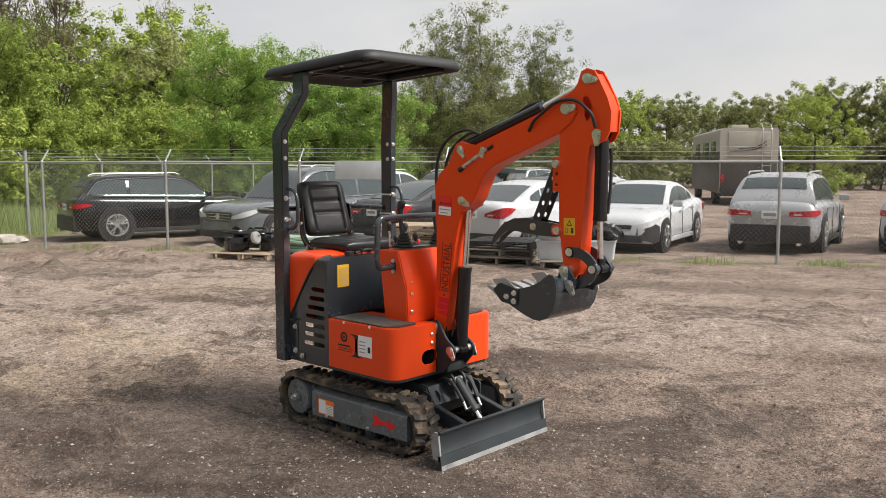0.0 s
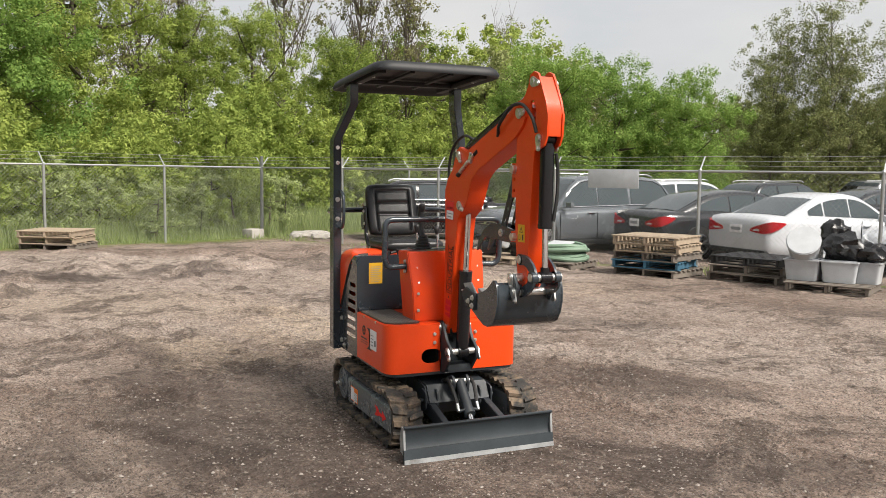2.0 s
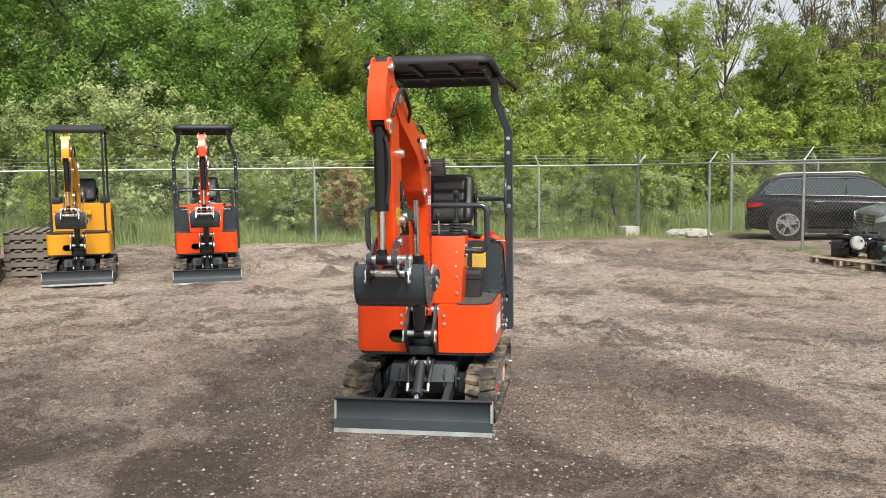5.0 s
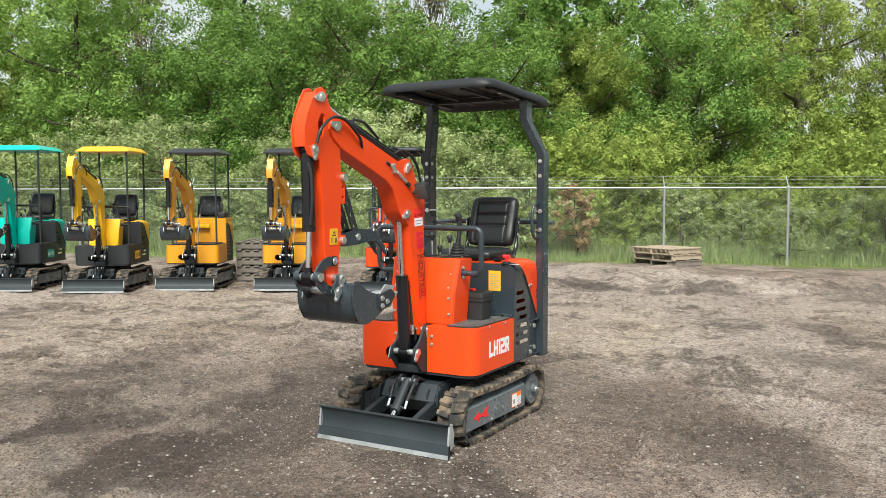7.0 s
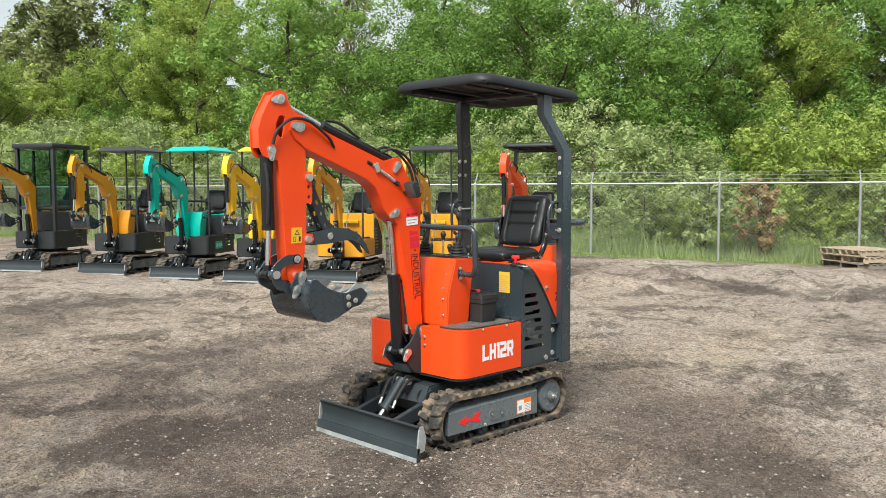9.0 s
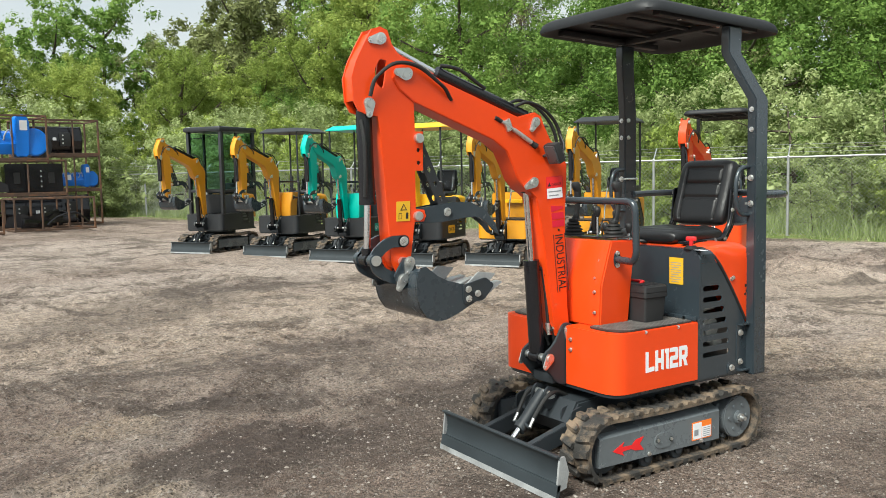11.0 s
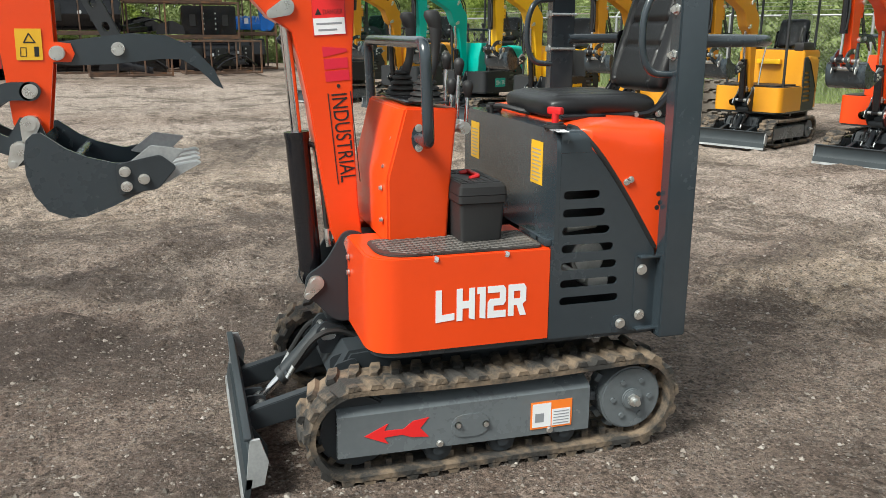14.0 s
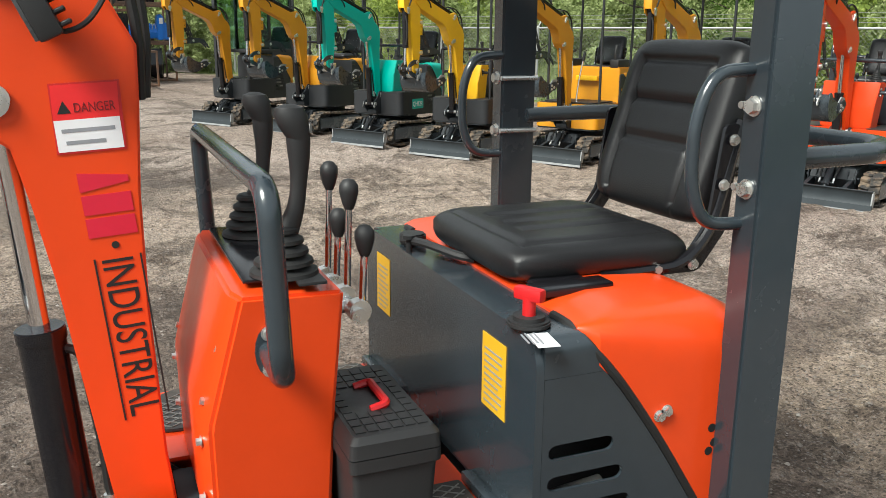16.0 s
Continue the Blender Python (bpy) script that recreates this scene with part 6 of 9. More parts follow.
def house(root, c, fine):
    """Skirt, decks, engine box, hood and its louvred sides. c: the colours."""
    H = 0.430
    for s in (1, -1):
        # skirt half: a bent sheet round the corner
        o = [(-0.14, s * H)] + [(p[0], s * p[1]) for p in rounded([(-0.14, H), (0.42, H), (0.42, 0.096)], [0, 0.10, 0], 8)[1:]]
        bm = bmesh.new()
        if s < 0:
            o = [q for q in o if not (q[0] > 0.415 and q[1] > -0.30)]
            o.append((0.42, -0.30))
        inner = []
        for i, p in enumerate(o):
            a, b = Vector(o[max(i - 1, 0)]), Vector(o[min(i + 1, len(o) - 1)])
            d = (b - a).normalized()
            nrm = Vector((d.y, -d.x)) * s
            inner.append((p[0] + nrm.x * 0.012, p[1] + nrm.y * 0.012))
        flat(bm, o + inner[::-1], 0.405, 0.690, 0.0)
        sk = part("skirt", bm, c["skirt"], root, "painted steel skirt panel")
        if s < 0:
            bm = bmesh.new()
            front(bm, [(-0.30, 0.405), (-0.096, 0.405), (-0.096, 0.69), (-0.30, 0.69)], 0.408, 0.42, holes=[slot(-0.150, 0.500, 0.13, 0.085)])
            part("slotted_panel", bm, c["skirt"], sk)
        bm = bmesh.new()
        flat(bm, [(p[0], s * p[1]) for p in rounded([(-0.14, 0.09), (-0.14, H - 0.008), (0.41, H - 0.008), (0.41, 0.09)], [0, 0, 0.1, 0], 8)], 0.684, 0.6925)
        dk = part("deck", bm, c["skirt"], root)
        bm = bmesh.new()
        om = [(p[0], s * p[1]) for p in rounded([(-0.125, 0.20), (-0.125, H - 0.012), (0.385, H - 0.012), (0.385, 0.20)], [0.01, 0.03, 0.11, 0.05], 8)]
        flat(bm, om, 0.6928, 0.7000, 0.002)
        tp = part("tread_plate", bm, M_TREAD, root, "black diamond-pattern foot plate")
        bm = bmesh.new()
        ang = radians(34)
        for sg in (1, -1):
            for k in range(-14, 20):
                # line through (0.13 + k*0.035, 0.31) in direction ang
                px, py = 0.13 + k * 0.036, 0.31
                dx, dy = math.cos(ang), sg * math.sin(ang)
                ts = [t for t in np.linspace(-0.25, 0.25, 61) if -0.118 < px + dx * t < 0.372 - max(0, (py + dy * t - 0.33)) * 0.9 and 0.208 < py + dy * t < H - 0.02]
                if len(ts) > 3:
                    a, b = ts[0], ts[-1]
                    m = (a + b) / 2
                    box(bm, (px + dx * m, s * (py + dy * m), 0.7004), (b - a, 0.0024, 0.0024), Matrix.Rotation(math.atan2(s * dy, dx), 3, "Z"))
        if fine:
            tagged(part("tread_pattern", bm, M_TREADLINE, tp), kind="stuff")
        else:
            bm.free()
        if fine:
            for x in (0.0, 0.22):
                bolt(dk, (x, s * (H - 0.004), 0.683), (0, s, 0.6), 0.007)
    # floor, turntable plate
    bm = bmesh.new()
    flat(bm, skirt_outline(0.42, -0.56, 0.41), 0.385, 0.405, 0.003)
    part("base_plate", bm, M_SLATE, root)
    bm = bmesh.new()
    box(bm, (0.12, 0, 0.54), (0.48, 0.15, 0.27))
    box(bm, (-0.36, 0, 0.42), (0.40, 0.78, 0.03))
    part("inner_frame", bm, M_FRAME, root)
    # engine box: front wall and top with rounded long edges
    bm = bmesh.new()
    sec = rounded([(-H, 0.7005), (-H, 1.045), (H, 1.045), (H, 0.7005)], [0, 0.062, 0.062, 0], 7)
    front(bm, sec, -0.164, -0.150, 0.0)
    eb = part("engine_box", bm, c["box"], root, "slate sheet-steel engine box under the seat")
    bm = bmesh.new()
    secs = []
    for x, k in ((-0.1642, 0.0), (-0.236, 0.70)):
        secs.append([(x - k * (1.045 - v), u, v) for u, v in rounded([(-H, 0.980), (-H, 1.045), (H, 1.045), (H, 0.980)], [0, 0.062, 0.062, 0], 7)] + [(x - k * (1.045 - v), u, v) for u, v in reversed(rounded([(-H + 0.01, 0.980), (-H + 0.01, 1.035), (H - 0.01, 1.035), (H - 0.01, 0.980)], [0, 0.052, 0.052, 0], 7))])
    loft(bm, secs)
    part("box_top", bm, c["box"], eb, smooth=50)
    for s in (1, -1):
        outl = [(-0.142, 0.400), (-0.142, 0.699), (-0.1645, 0.701), (-0.1645, 0.979)] + [(-0.20, 0.9795), (-0.2815, 0.9795), (-0.298, 0.958), (-0.325, 0.925), (-0.37, 0.865), (-0.44, 0.760), (-0.490, 0.685), (-0.498, 0.64), (-0.498, 0.400)]
        hs = []
        for k in range(7):
            z = 0.852 - k * 0.0555
            x1 = [-0.298, -0.318, -0.336, -0.352, -0.366, -0.372, -0.378][k]
            x0 = -0.176
            hs.append(slot((x0 + x1) / 2, z, x0 - x1, 0.026))
        bm = bmesh.new()
        side(bm, outl, s * (H - 0.006), s * H, holes=hs)
        sp = part("louvre_panel", bm, c["box"], eb, "slate side panel with seven long slots")
        # rubber edge strip
        bm = bmesh.new()
        tube(bm, curve_pts([(-0.232, s * 0.33, 1.047), (-0.236, s * 0.385, 1.043), (-0.250, s * 0.418, 1.022), (-0.280, s * 0.430, 0.984), (-0.325, s * 0.431, 0.928), (-0.40, s * 0.430, 0.822), (-0.496, s * 0.430, 0.672)], 6), 0.008, 8)
        part("edge_strip", bm, M_HOSE, eb)
        if fine:
            for x, z in ((-0.452, 0.604), (-0.452, 0.455), (-0.386, 0.432)):
                bolt(sp, (x, s * 0.437, z), (0, s, 0), 0.013, 0.009)
            bm = bmesh.new()
            side(bm, rounded([(-0.43, 0.40), (-0.43, 0.645), (-0.505, 0.645), (-0.505, 0.40)], 0.01), s * 0.426, s * 0.434)
            side(bm, rounded([(-0.36, 0.40), (-0.36, 0.455), (-0.43, 0.46), (-0.43, 0.40)], 0.015), s * 0.426, s * 0.434)
            box(bm, (-0.47, s * 0.445, 0.648), (0.07, 0.03, 0.008), bevel=0.003)
            box(bm, (-0.47, s * 0.445, 0.412), (0.07, 0.03, 0.008), bevel=0.003)
            part("post_bracket", bm, M_SLATE, eb)
    # hood
    bm = bmesh.new()
    secs = []
    Hh = H + 0.004
    for x, zt, zb, hw in ((-0.236, 1.050, 1.030, Hh - 0.03), (-0.262, 1.058, 0.990, Hh - 0.004), (-0.32, 1.068, 0.934, Hh), (-0.40, 1.068, 0.824, Hh), (-0.496, 1.062, 0.675, Hh), (-0.53, 1.056, 0.62, Hh - 0.002), (-0.575, 1.035, 0.60, Hh - 0.02), (-0.61, 0.98, 0.60, Hh - 0.07), (-0.625, 0.88, 0.60, Hh - 0.13)):
        secs.append([(x, u, v) for u, v in rounded([(-hw, zb), (-hw, zt), (hw, zt), (hw, zb)], [0, 0.095, 0.095, 0], 8)])
    loft(bm, secs)
    hd = part("hood", bm, c["hood"], root, "glossy painted engine hood")
    if fine:
        for x, z in ((-0.442, 0.835), (-0.456, 0.842)):
            bolt(hd, (x + 0.06, 0.4335, z + 0.05), (0, 1, 0), 0.008)
        for x, z in ((-0.495, 0.843), (-0.515, 0.832), (-0.502, 0.815), (-0.492, 0.80)):
            bm = bmesh.new()
            cyl(bm, (x, 0.405, z), (x, 0.4345, z), 0.008, 12)
            part("vent_hole", bm, M_INK, hd)
    # engine behind the slots, with a filler block that keeps daylight out of them
    bm = bmesh.new()
    box(bm, (-0.36, 0.03, 0.64), (0.36, 0.54, 0.50), bevel=0.03)
    part("engine_block", bm, M_DARK, root)
    bm = bmesh.new()
    cyl(bm, (-0.29, 0.30, 0.64), (-0.29, 0.39, 0.64), 0.058, 22, bevel=0.01)
    part("air_filter", bm, M_ENGINE, root)
    for p0, p1, r_ in (((-0.32, 0.30, 0.565), (-0.32, 0.40, 0.565), 0.035), ((-0.20, 0.38, 0.62), (-0.28, 0.38, 0.57), 0.012), ((-0.21, 0.38, 0.74), (-0.31, 0.38, 0.75), 0.014)):
        bm = bmesh.new()
        cyl(bm, p0, p1, r_, 16)
        part("engine_fitting", bm, M_ENGINE, root)
    if not fine:
        return
    # yellow stickers on the box front
    for y in (-0.350, 0.238):
        st = page(eb, on_front(-0.1495, y, 0.866), 0.090, 0.134, M_YLABEL, "caution_label", "yellow caution sticker")
        for k in range(9):
            page(st, on_front(-0.1480, y + 0.010, 0.876 + k * 0.012), 0.068 if k % 3 else 0.055, 0.0035, M_GREY, "print_line", t=0.0003)
    # stop knob, filler cap, dip stick, label
    bm = bmesh.new()
    cyl(bm, (-0.172, 0.358, 1.045), (-0.172, 0.358, 1.056), 0.036, 20, bevel=0.003)
    cyl(bm, (-0.172, 0.358, 1.056), (-0.172, 0.358, 1.063), 0.026, 18)
    kb = part("switch_base", bm, M_BOX, eb)
    bm = bmesh.new()
    cyl(bm, (-0.172, 0.358, 1.06), (-0.172, 0.358, 1.092), 0.011, 14)
    box(bm, (-0.172, 0.358, 1.098), (0.020, 0.052, 0.022), Matrix.Rotation(0.5, 3, "Z"), 0.006)
    part("switch_handle", bm, M_DRED, kb, "red battery isolator handle")
    page(eb, Matrix.Translation((-0.148, 0.395, 1.0450)) @ Matrix.Rotation(radians(80), 4, "Z"), 0.06, 0.035, M_WHITE, "paper_tag")
    for k in range(4):
        page(eb, Matrix.Translation((-0.148, 0.395, 1.0464)) @ Matrix.Rotation(radians(80), 4, "Z") @ Matrix.Translation((0.004 * (k % 2), 0.0105 - 0.007 * k, 0)), 0.048 - 0.008 * (k % 2), 0.0028, M_GREY, "print_bar")
    bm = bmesh.new()
    cyl(bm, (-0.155, -0.15, 1.045), (-0.155, -0.15, 1.075), 0.007, 12)
    cyl(bm, (-0.155, -0.15, 1.075), (-0.155, -0.15, 1.083), 0.014, 14)
    part("dip_stick", bm, M_BOX, eb)
    bm = bmesh.new()
    cyl(bm, (-0.19, -0.22, 1.045), (-0.19, -0.22, 1.07), 0.03, 18, bevel=0.004)
    tube(bm, curve_pts([(-0.16, -0.20, 1.06), (-0.17, -0.10, 1.075), (-0.21, -0.02, 1.066), (-0.24, 0.0, 1.06)]), 0.009, 8)
    part("filler_cap", bm, M_BOX, eb)
    for s in (1, -1):
        bolt(root, (-0.137, s * 0.351, 0.705), (1, 0, 0), 0.009)
        bm = bmesh.new()
        box(bm, (-0.139, s * 0.31, 0.706), (0.022, 0.22, 0.02), bevel=0.003)
        part("foot_angle", bm, M_SLATE, root)


def console(root, c, fine):
    bm = bmesh.new()
    secs = []
    for z, xf, hf, xr, hr in ((0.690, 0.326, 0.190, 0.124, 0.222), (0.893, 0.330, 0.200, 0.116, 0.236), (1.102, 0.275, 0.200, 0.100, 0.248)):
        secs.append([(xf, -hf, z + (0.004 if z > 1 else 0)), (xf - 0.012, -hr, z + (0.004 if z > 1 else 0)), (xr, -hr, z), (xr, hr, z), (xf - 0.012, hr, z + (0.004 if z > 1 else 0)), (xf, hf, z + (0.004 if z > 1 else 0))])
    loft(bm, secs)
    bmesh.ops.bevel(bm, geom=[e for e in bm.edges], offset=0.006, segments=2, affect="EDGES")
    co = part("console", bm, c["console"], root, "painted sheet-steel lever console")
    if fine:
        for z, x in ((1.095, 0.262), (1.01, 0.290), (0.925, 0.317)):
            for y in (-0.195, 0.195):
                bolt(co, (x, y, z), (0.95, 0, 0.3), 0.007)
        for z in (0.86, 0.76):
            for y in (-0.2, 0.2):
                bolt(co, (0.328, y, z), (1, 0, 0), 0.007)
        for y in (-0.165, 0.165):
            for z in (0.55, 0.60):
                bolt(root, (0.422, y * 0.8 + 0.0, z + 0.03), (1, 0, 0), 0.008)
        bm = bmesh.new()
        box(bm, (0.19, 0, 1.117), (0.12, 0.40, 0.006), bevel=0.002)
        part("top_plate", bm, M_BLACK, co)
        bm = bmesh.new()
        box(bm, (0.150, 0.20, 1.1185), (0.045, 0.10, 0.005), bevel=0.001)
        part("switch_plate", bm, M_BOX, co)
    for y in (0.178, -0.115):
        bm = bmesh.new()
        secs = []
        for k in range(5):
            z, r = 1.118 + k * 0.017, 0.056 - k * 0.0075
            for dz, f in ((0.0, 0.82), (0.003, 1.0), (0.009, 0.97), (0.013, 0.80)):
                secs.append([(0.180 + r * f * math.cos(a), y + r * f * math.sin(a), z + dz) for a in [2 * math.pi * q / 20 for q in range(20)]])
        loft(bm, secs)
        js = part("lever_boot", bm, M_HOSE, co, "pleated black rubber boot")
        bm = bmesh.new()
        bend = curve_pts([(0.180, y, 1.165), (0.170, y, 1.195), (0.156, y, 1.235), (0.150, y, 1.29), (0.150, y, 1.345)], 5)
        secs = []
        for i, p in enumerate(bend):
            r = 0.0165 + 0.003 * math.sin(i * 0.4)
            secs.append([(p.x + r * math.cos(a), p.y + r * 0.9 * math.sin(a), p.z) for a in [2 * math.pi * k / 12 for k in range(12)]])
        loft(bm, secs)
        secs = []
        for k, (dx, z, rx, ry) in enumerate(((0.004, 1.336, 0.018, 0.018), (0.010, 1.354, 0.024, 0.020), (0.015, 1.372, 0.027, 0.021), (0.017, 1.384, 0.022, 0.017), (0.017, 1.389, 0.009, 0.008))):
            secs.append([(0.146 + dx + rx * math.cos(a), y + ry * math.sin(a), z) for a in [2 * math.pi * q / 12 for q in range(12)]])
        loft(bm, secs)
        part("joystick", bm, M_BOX, js, "black joystick grip")
    # short levers behind the console
    for x, y, h in ((0.040, -0.085, 0.163), (0.040, -0.025, 0.082), (0.040, 0.050, 0.150), (0.040, 0.142, 0.085)):
        bm = bmesh.new()
        cyl(bm, (x, y, 1.02), (x - 0.01, y - 0.01, 1.06 + h), 0.0065, 10)
        lv = part("control_lever", bm, M_CHROME, co, "chromed lever with a black knob")
        bm = bmesh.new()
        secs = []
        for dz, r in ((-0.032, 0.008), (-0.02, 0.013), (0.0, 0.018), (0.012, 0.0175), (0.022, 0.010), (0.024, 0.003)):
            secs.append([(x - 0.01 + r * math.cos(a), y - 0.01 + r * math.sin(a), 1.07 + h + dz) for a in [2 * math.pi * q / 12 for q in range(12)]])
        loft(bm, secs)
        part("knob", bm, M_BOX, lv)
    bm = bmesh.new()
    cyl(bm, (0.050, -0.12, 1.025), (0.050, 0.165, 1.025), 0.014, 14)
    for y in (-0.085, -0.025, 0.050, 0.142):
        cyl(bm, (0.045, y - 0.012, 1.03), (0.045, y + 0.012, 1.03), 0.020, 14)
    for y in (-0.10, 0.10):
        cyl(bm, (0.11, y, 1.025), (0.05, y, 1.025), 0.012, 10)
    part("lever_shaft", bm, M_ZINC, co)
    # hand rail over the console
    bm = bmesh.new()
    tube(bm, bent([(0.222, 0.235, 1.015), (0.222, 0.355, 1.010), (0.230, 0.380, 1.05), (0.240, 0.380, 1.296), (0.240, -0.380, 1.296), (0.230, -0.380, 1.05), (0.222, -0.355, 1.010), (0.222, -0.235, 1.015)], 0.05, 6), 0.0175, 14)
    rl = part("hand_rail", bm, c["rail"], co, "slate tubular hand rail")
    for s in (1, -1):
        bm = bmesh.new()
        side(bm, [(0.222 + 0.022 * math.cos(a), 1.015 + 0.042 * math.sin(a)) for a in [k * math.pi / 8 for k in range(16)]], s * 0.238, s * 0.246)
        part("rail_flange", bm, c["rail"], rl)
        for dz in (-0.03, 0.03):
            bolt(rl, (0.222, s * 0.246, 1.015 + dz), (0, s, 0), 0.009)


def seat(root, fine=True):
    """A black vinyl operator's seat on its rails."""
    def dent(d, w, depth):
        return depth * math.exp(-(d / w) ** 2)

    def seat_cut(u, v):
        ends = 1 if -0.75 < u < 0.55 else 0
        return ends * (dent(abs(v) - 0.34, 0.045, 0.008) + dent(v, 0.045, 0.006)) + dent(max(abs(u) / 0.92, abs(v) / 0.92) - 0.86, 0.035, 0.006)

    def back_cut(u, v):
        panel = max(abs(v) / 0.66, (u - 0.02) / 0.70 if u > 0 else 0)
        cut = dent(panel - 1.0, 0.06, 0.012) if u > -0.86 else 0.0
        if panel < 1:
            cut += 0.004 + sum(dent(u - g, 0.05, 0.011) for g in (0.26, -0.20))
        return cut

    st = part("seat_cushion", cushion((-0.415, 0, 1.092), (0.40, 0.43, 0.085), seat_cut if fine else None, True), M_VINYL, root, "black vinyl seat cushion with stitched ribs", smooth=60)
    tilt = Euler((0, radians(-107), 0)).to_matrix().to_4x4()
    m = Matrix.Translation((-0.696, 0, 1.309)) @ tilt
    bm = cushion((0, 0, 0), (0.372, 0.370, 0.092), back_cut if fine else None, False)
    bm.transform(m)
    bk = part("backrest", bm, M_VINYL, root, "black vinyl backrest with stitched panels", smooth=60)
    for s in (1, -1):
        bm = bmesh.new()
        tube(bm, bent([(-0.40, s * 0.205, 1.062), (-0.59, s * 0.205, 1.066), (-0.655, s * 0.20, 1.13), (-0.712, s * 0.195, 1.34)], 0.06), 0.012, 8)
        side(bm, rounded([(-0.48, 1.080), (-0.60, 1.085), (-0.645, 1.15), (-0.668, 1.335), (-0.705, 1.335), (-0.690, 1.13), (-0.63, 1.050), (-0.48, 1.050)], 0.015), s * 0.200 - 0.004, s * 0.200 + 0.004)
        br = part("seat_bracket", bm, M_BLACK, root)
        for x, z in ((-0.526, 1.065), (-0.610, 1.067), (-0.668, 1.219), (-0.684, 1.305)):
            bolt(br, (x, s * 0.2095, z), (0, s, 0), 0.0085)
    bm = bmesh.new()
    box(bm, (-0.42, 0, 1.062), (0.34, 0.30, 0.024), bevel=0.004)
    box(bm, (-0.305, 0.26, 1.068), (0.15, 0.05, 0.016), bevel=0.004)
    box(bm, (-0.305, 0.13, 1.066), (0.10, 0.22, 0.012), bevel=0.003)
    part("seat_rail", bm, M_BLACK, root)


def cushion(c, s, cut=None, cut_top=True):
    """A padded cushion; cut gives the depth of its seams over (u, v) on one face."""
    bm = bmesh.new()
    nx, ny = (56, 56) if cut else (18, 18)
    def pt(i, j, top):
        u, v = 2 * i / nx - 1, 2 * j / ny - 1
        u, v = math.sin(u * math.pi / 2) * 0.4 + u * 0.6, math.sin(v * math.pi / 2) * 0.4 + v * 0.6
        k = max(0.0, (1 - abs(u) ** 6) * (1 - abs(v) ** 6)) ** 0.5
        dip = 0.10 * (abs(u * 1.1) ** 2 * (1 - abs(u) ** 4) + abs(v) ** 2 * (1 - abs(v) ** 4))
        z = (0.5 if top else -0.5) * s[2] * (0.22 + 0.70 * k + dip)
        if cut and top == cut_top:
            z -= math.copysign(cut(u, v), z) if z else 0.0
        ru = 1 - 0.075 * abs(v) ** 6
        rv = 1 - 0.075 * abs(u) ** 6
        return (c[0] + u * s[0] / 2 * ru, c[1] + v * s[1] / 2 * rv, c[2] + z)
    g = [[[bm.verts.new(pt(i, j, bool(t))) for j in range(ny + 1)] for i in range(nx + 1)] for t in (0, 1)]
    for t in (0, 1):
        for i in range(nx):
            for j in range(ny):
                bm.faces.new((g[t][i][j], g[t][i + 1][j], g[t][i + 1][j + 1], g[t][i][j + 1]))
    for i in range(nx):
        for j in (0, ny):
            bm.faces.new((g[0][i][j], g[0][i + 1][j], g[1][i + 1][j], g[1][i][j]))
    for j in range(ny):
        for i in (0, nx):
            bm.faces.new((g[0][i][j], g[0][i][j + 1], g[1][i][j + 1], g[1][i][j]))
    return bm


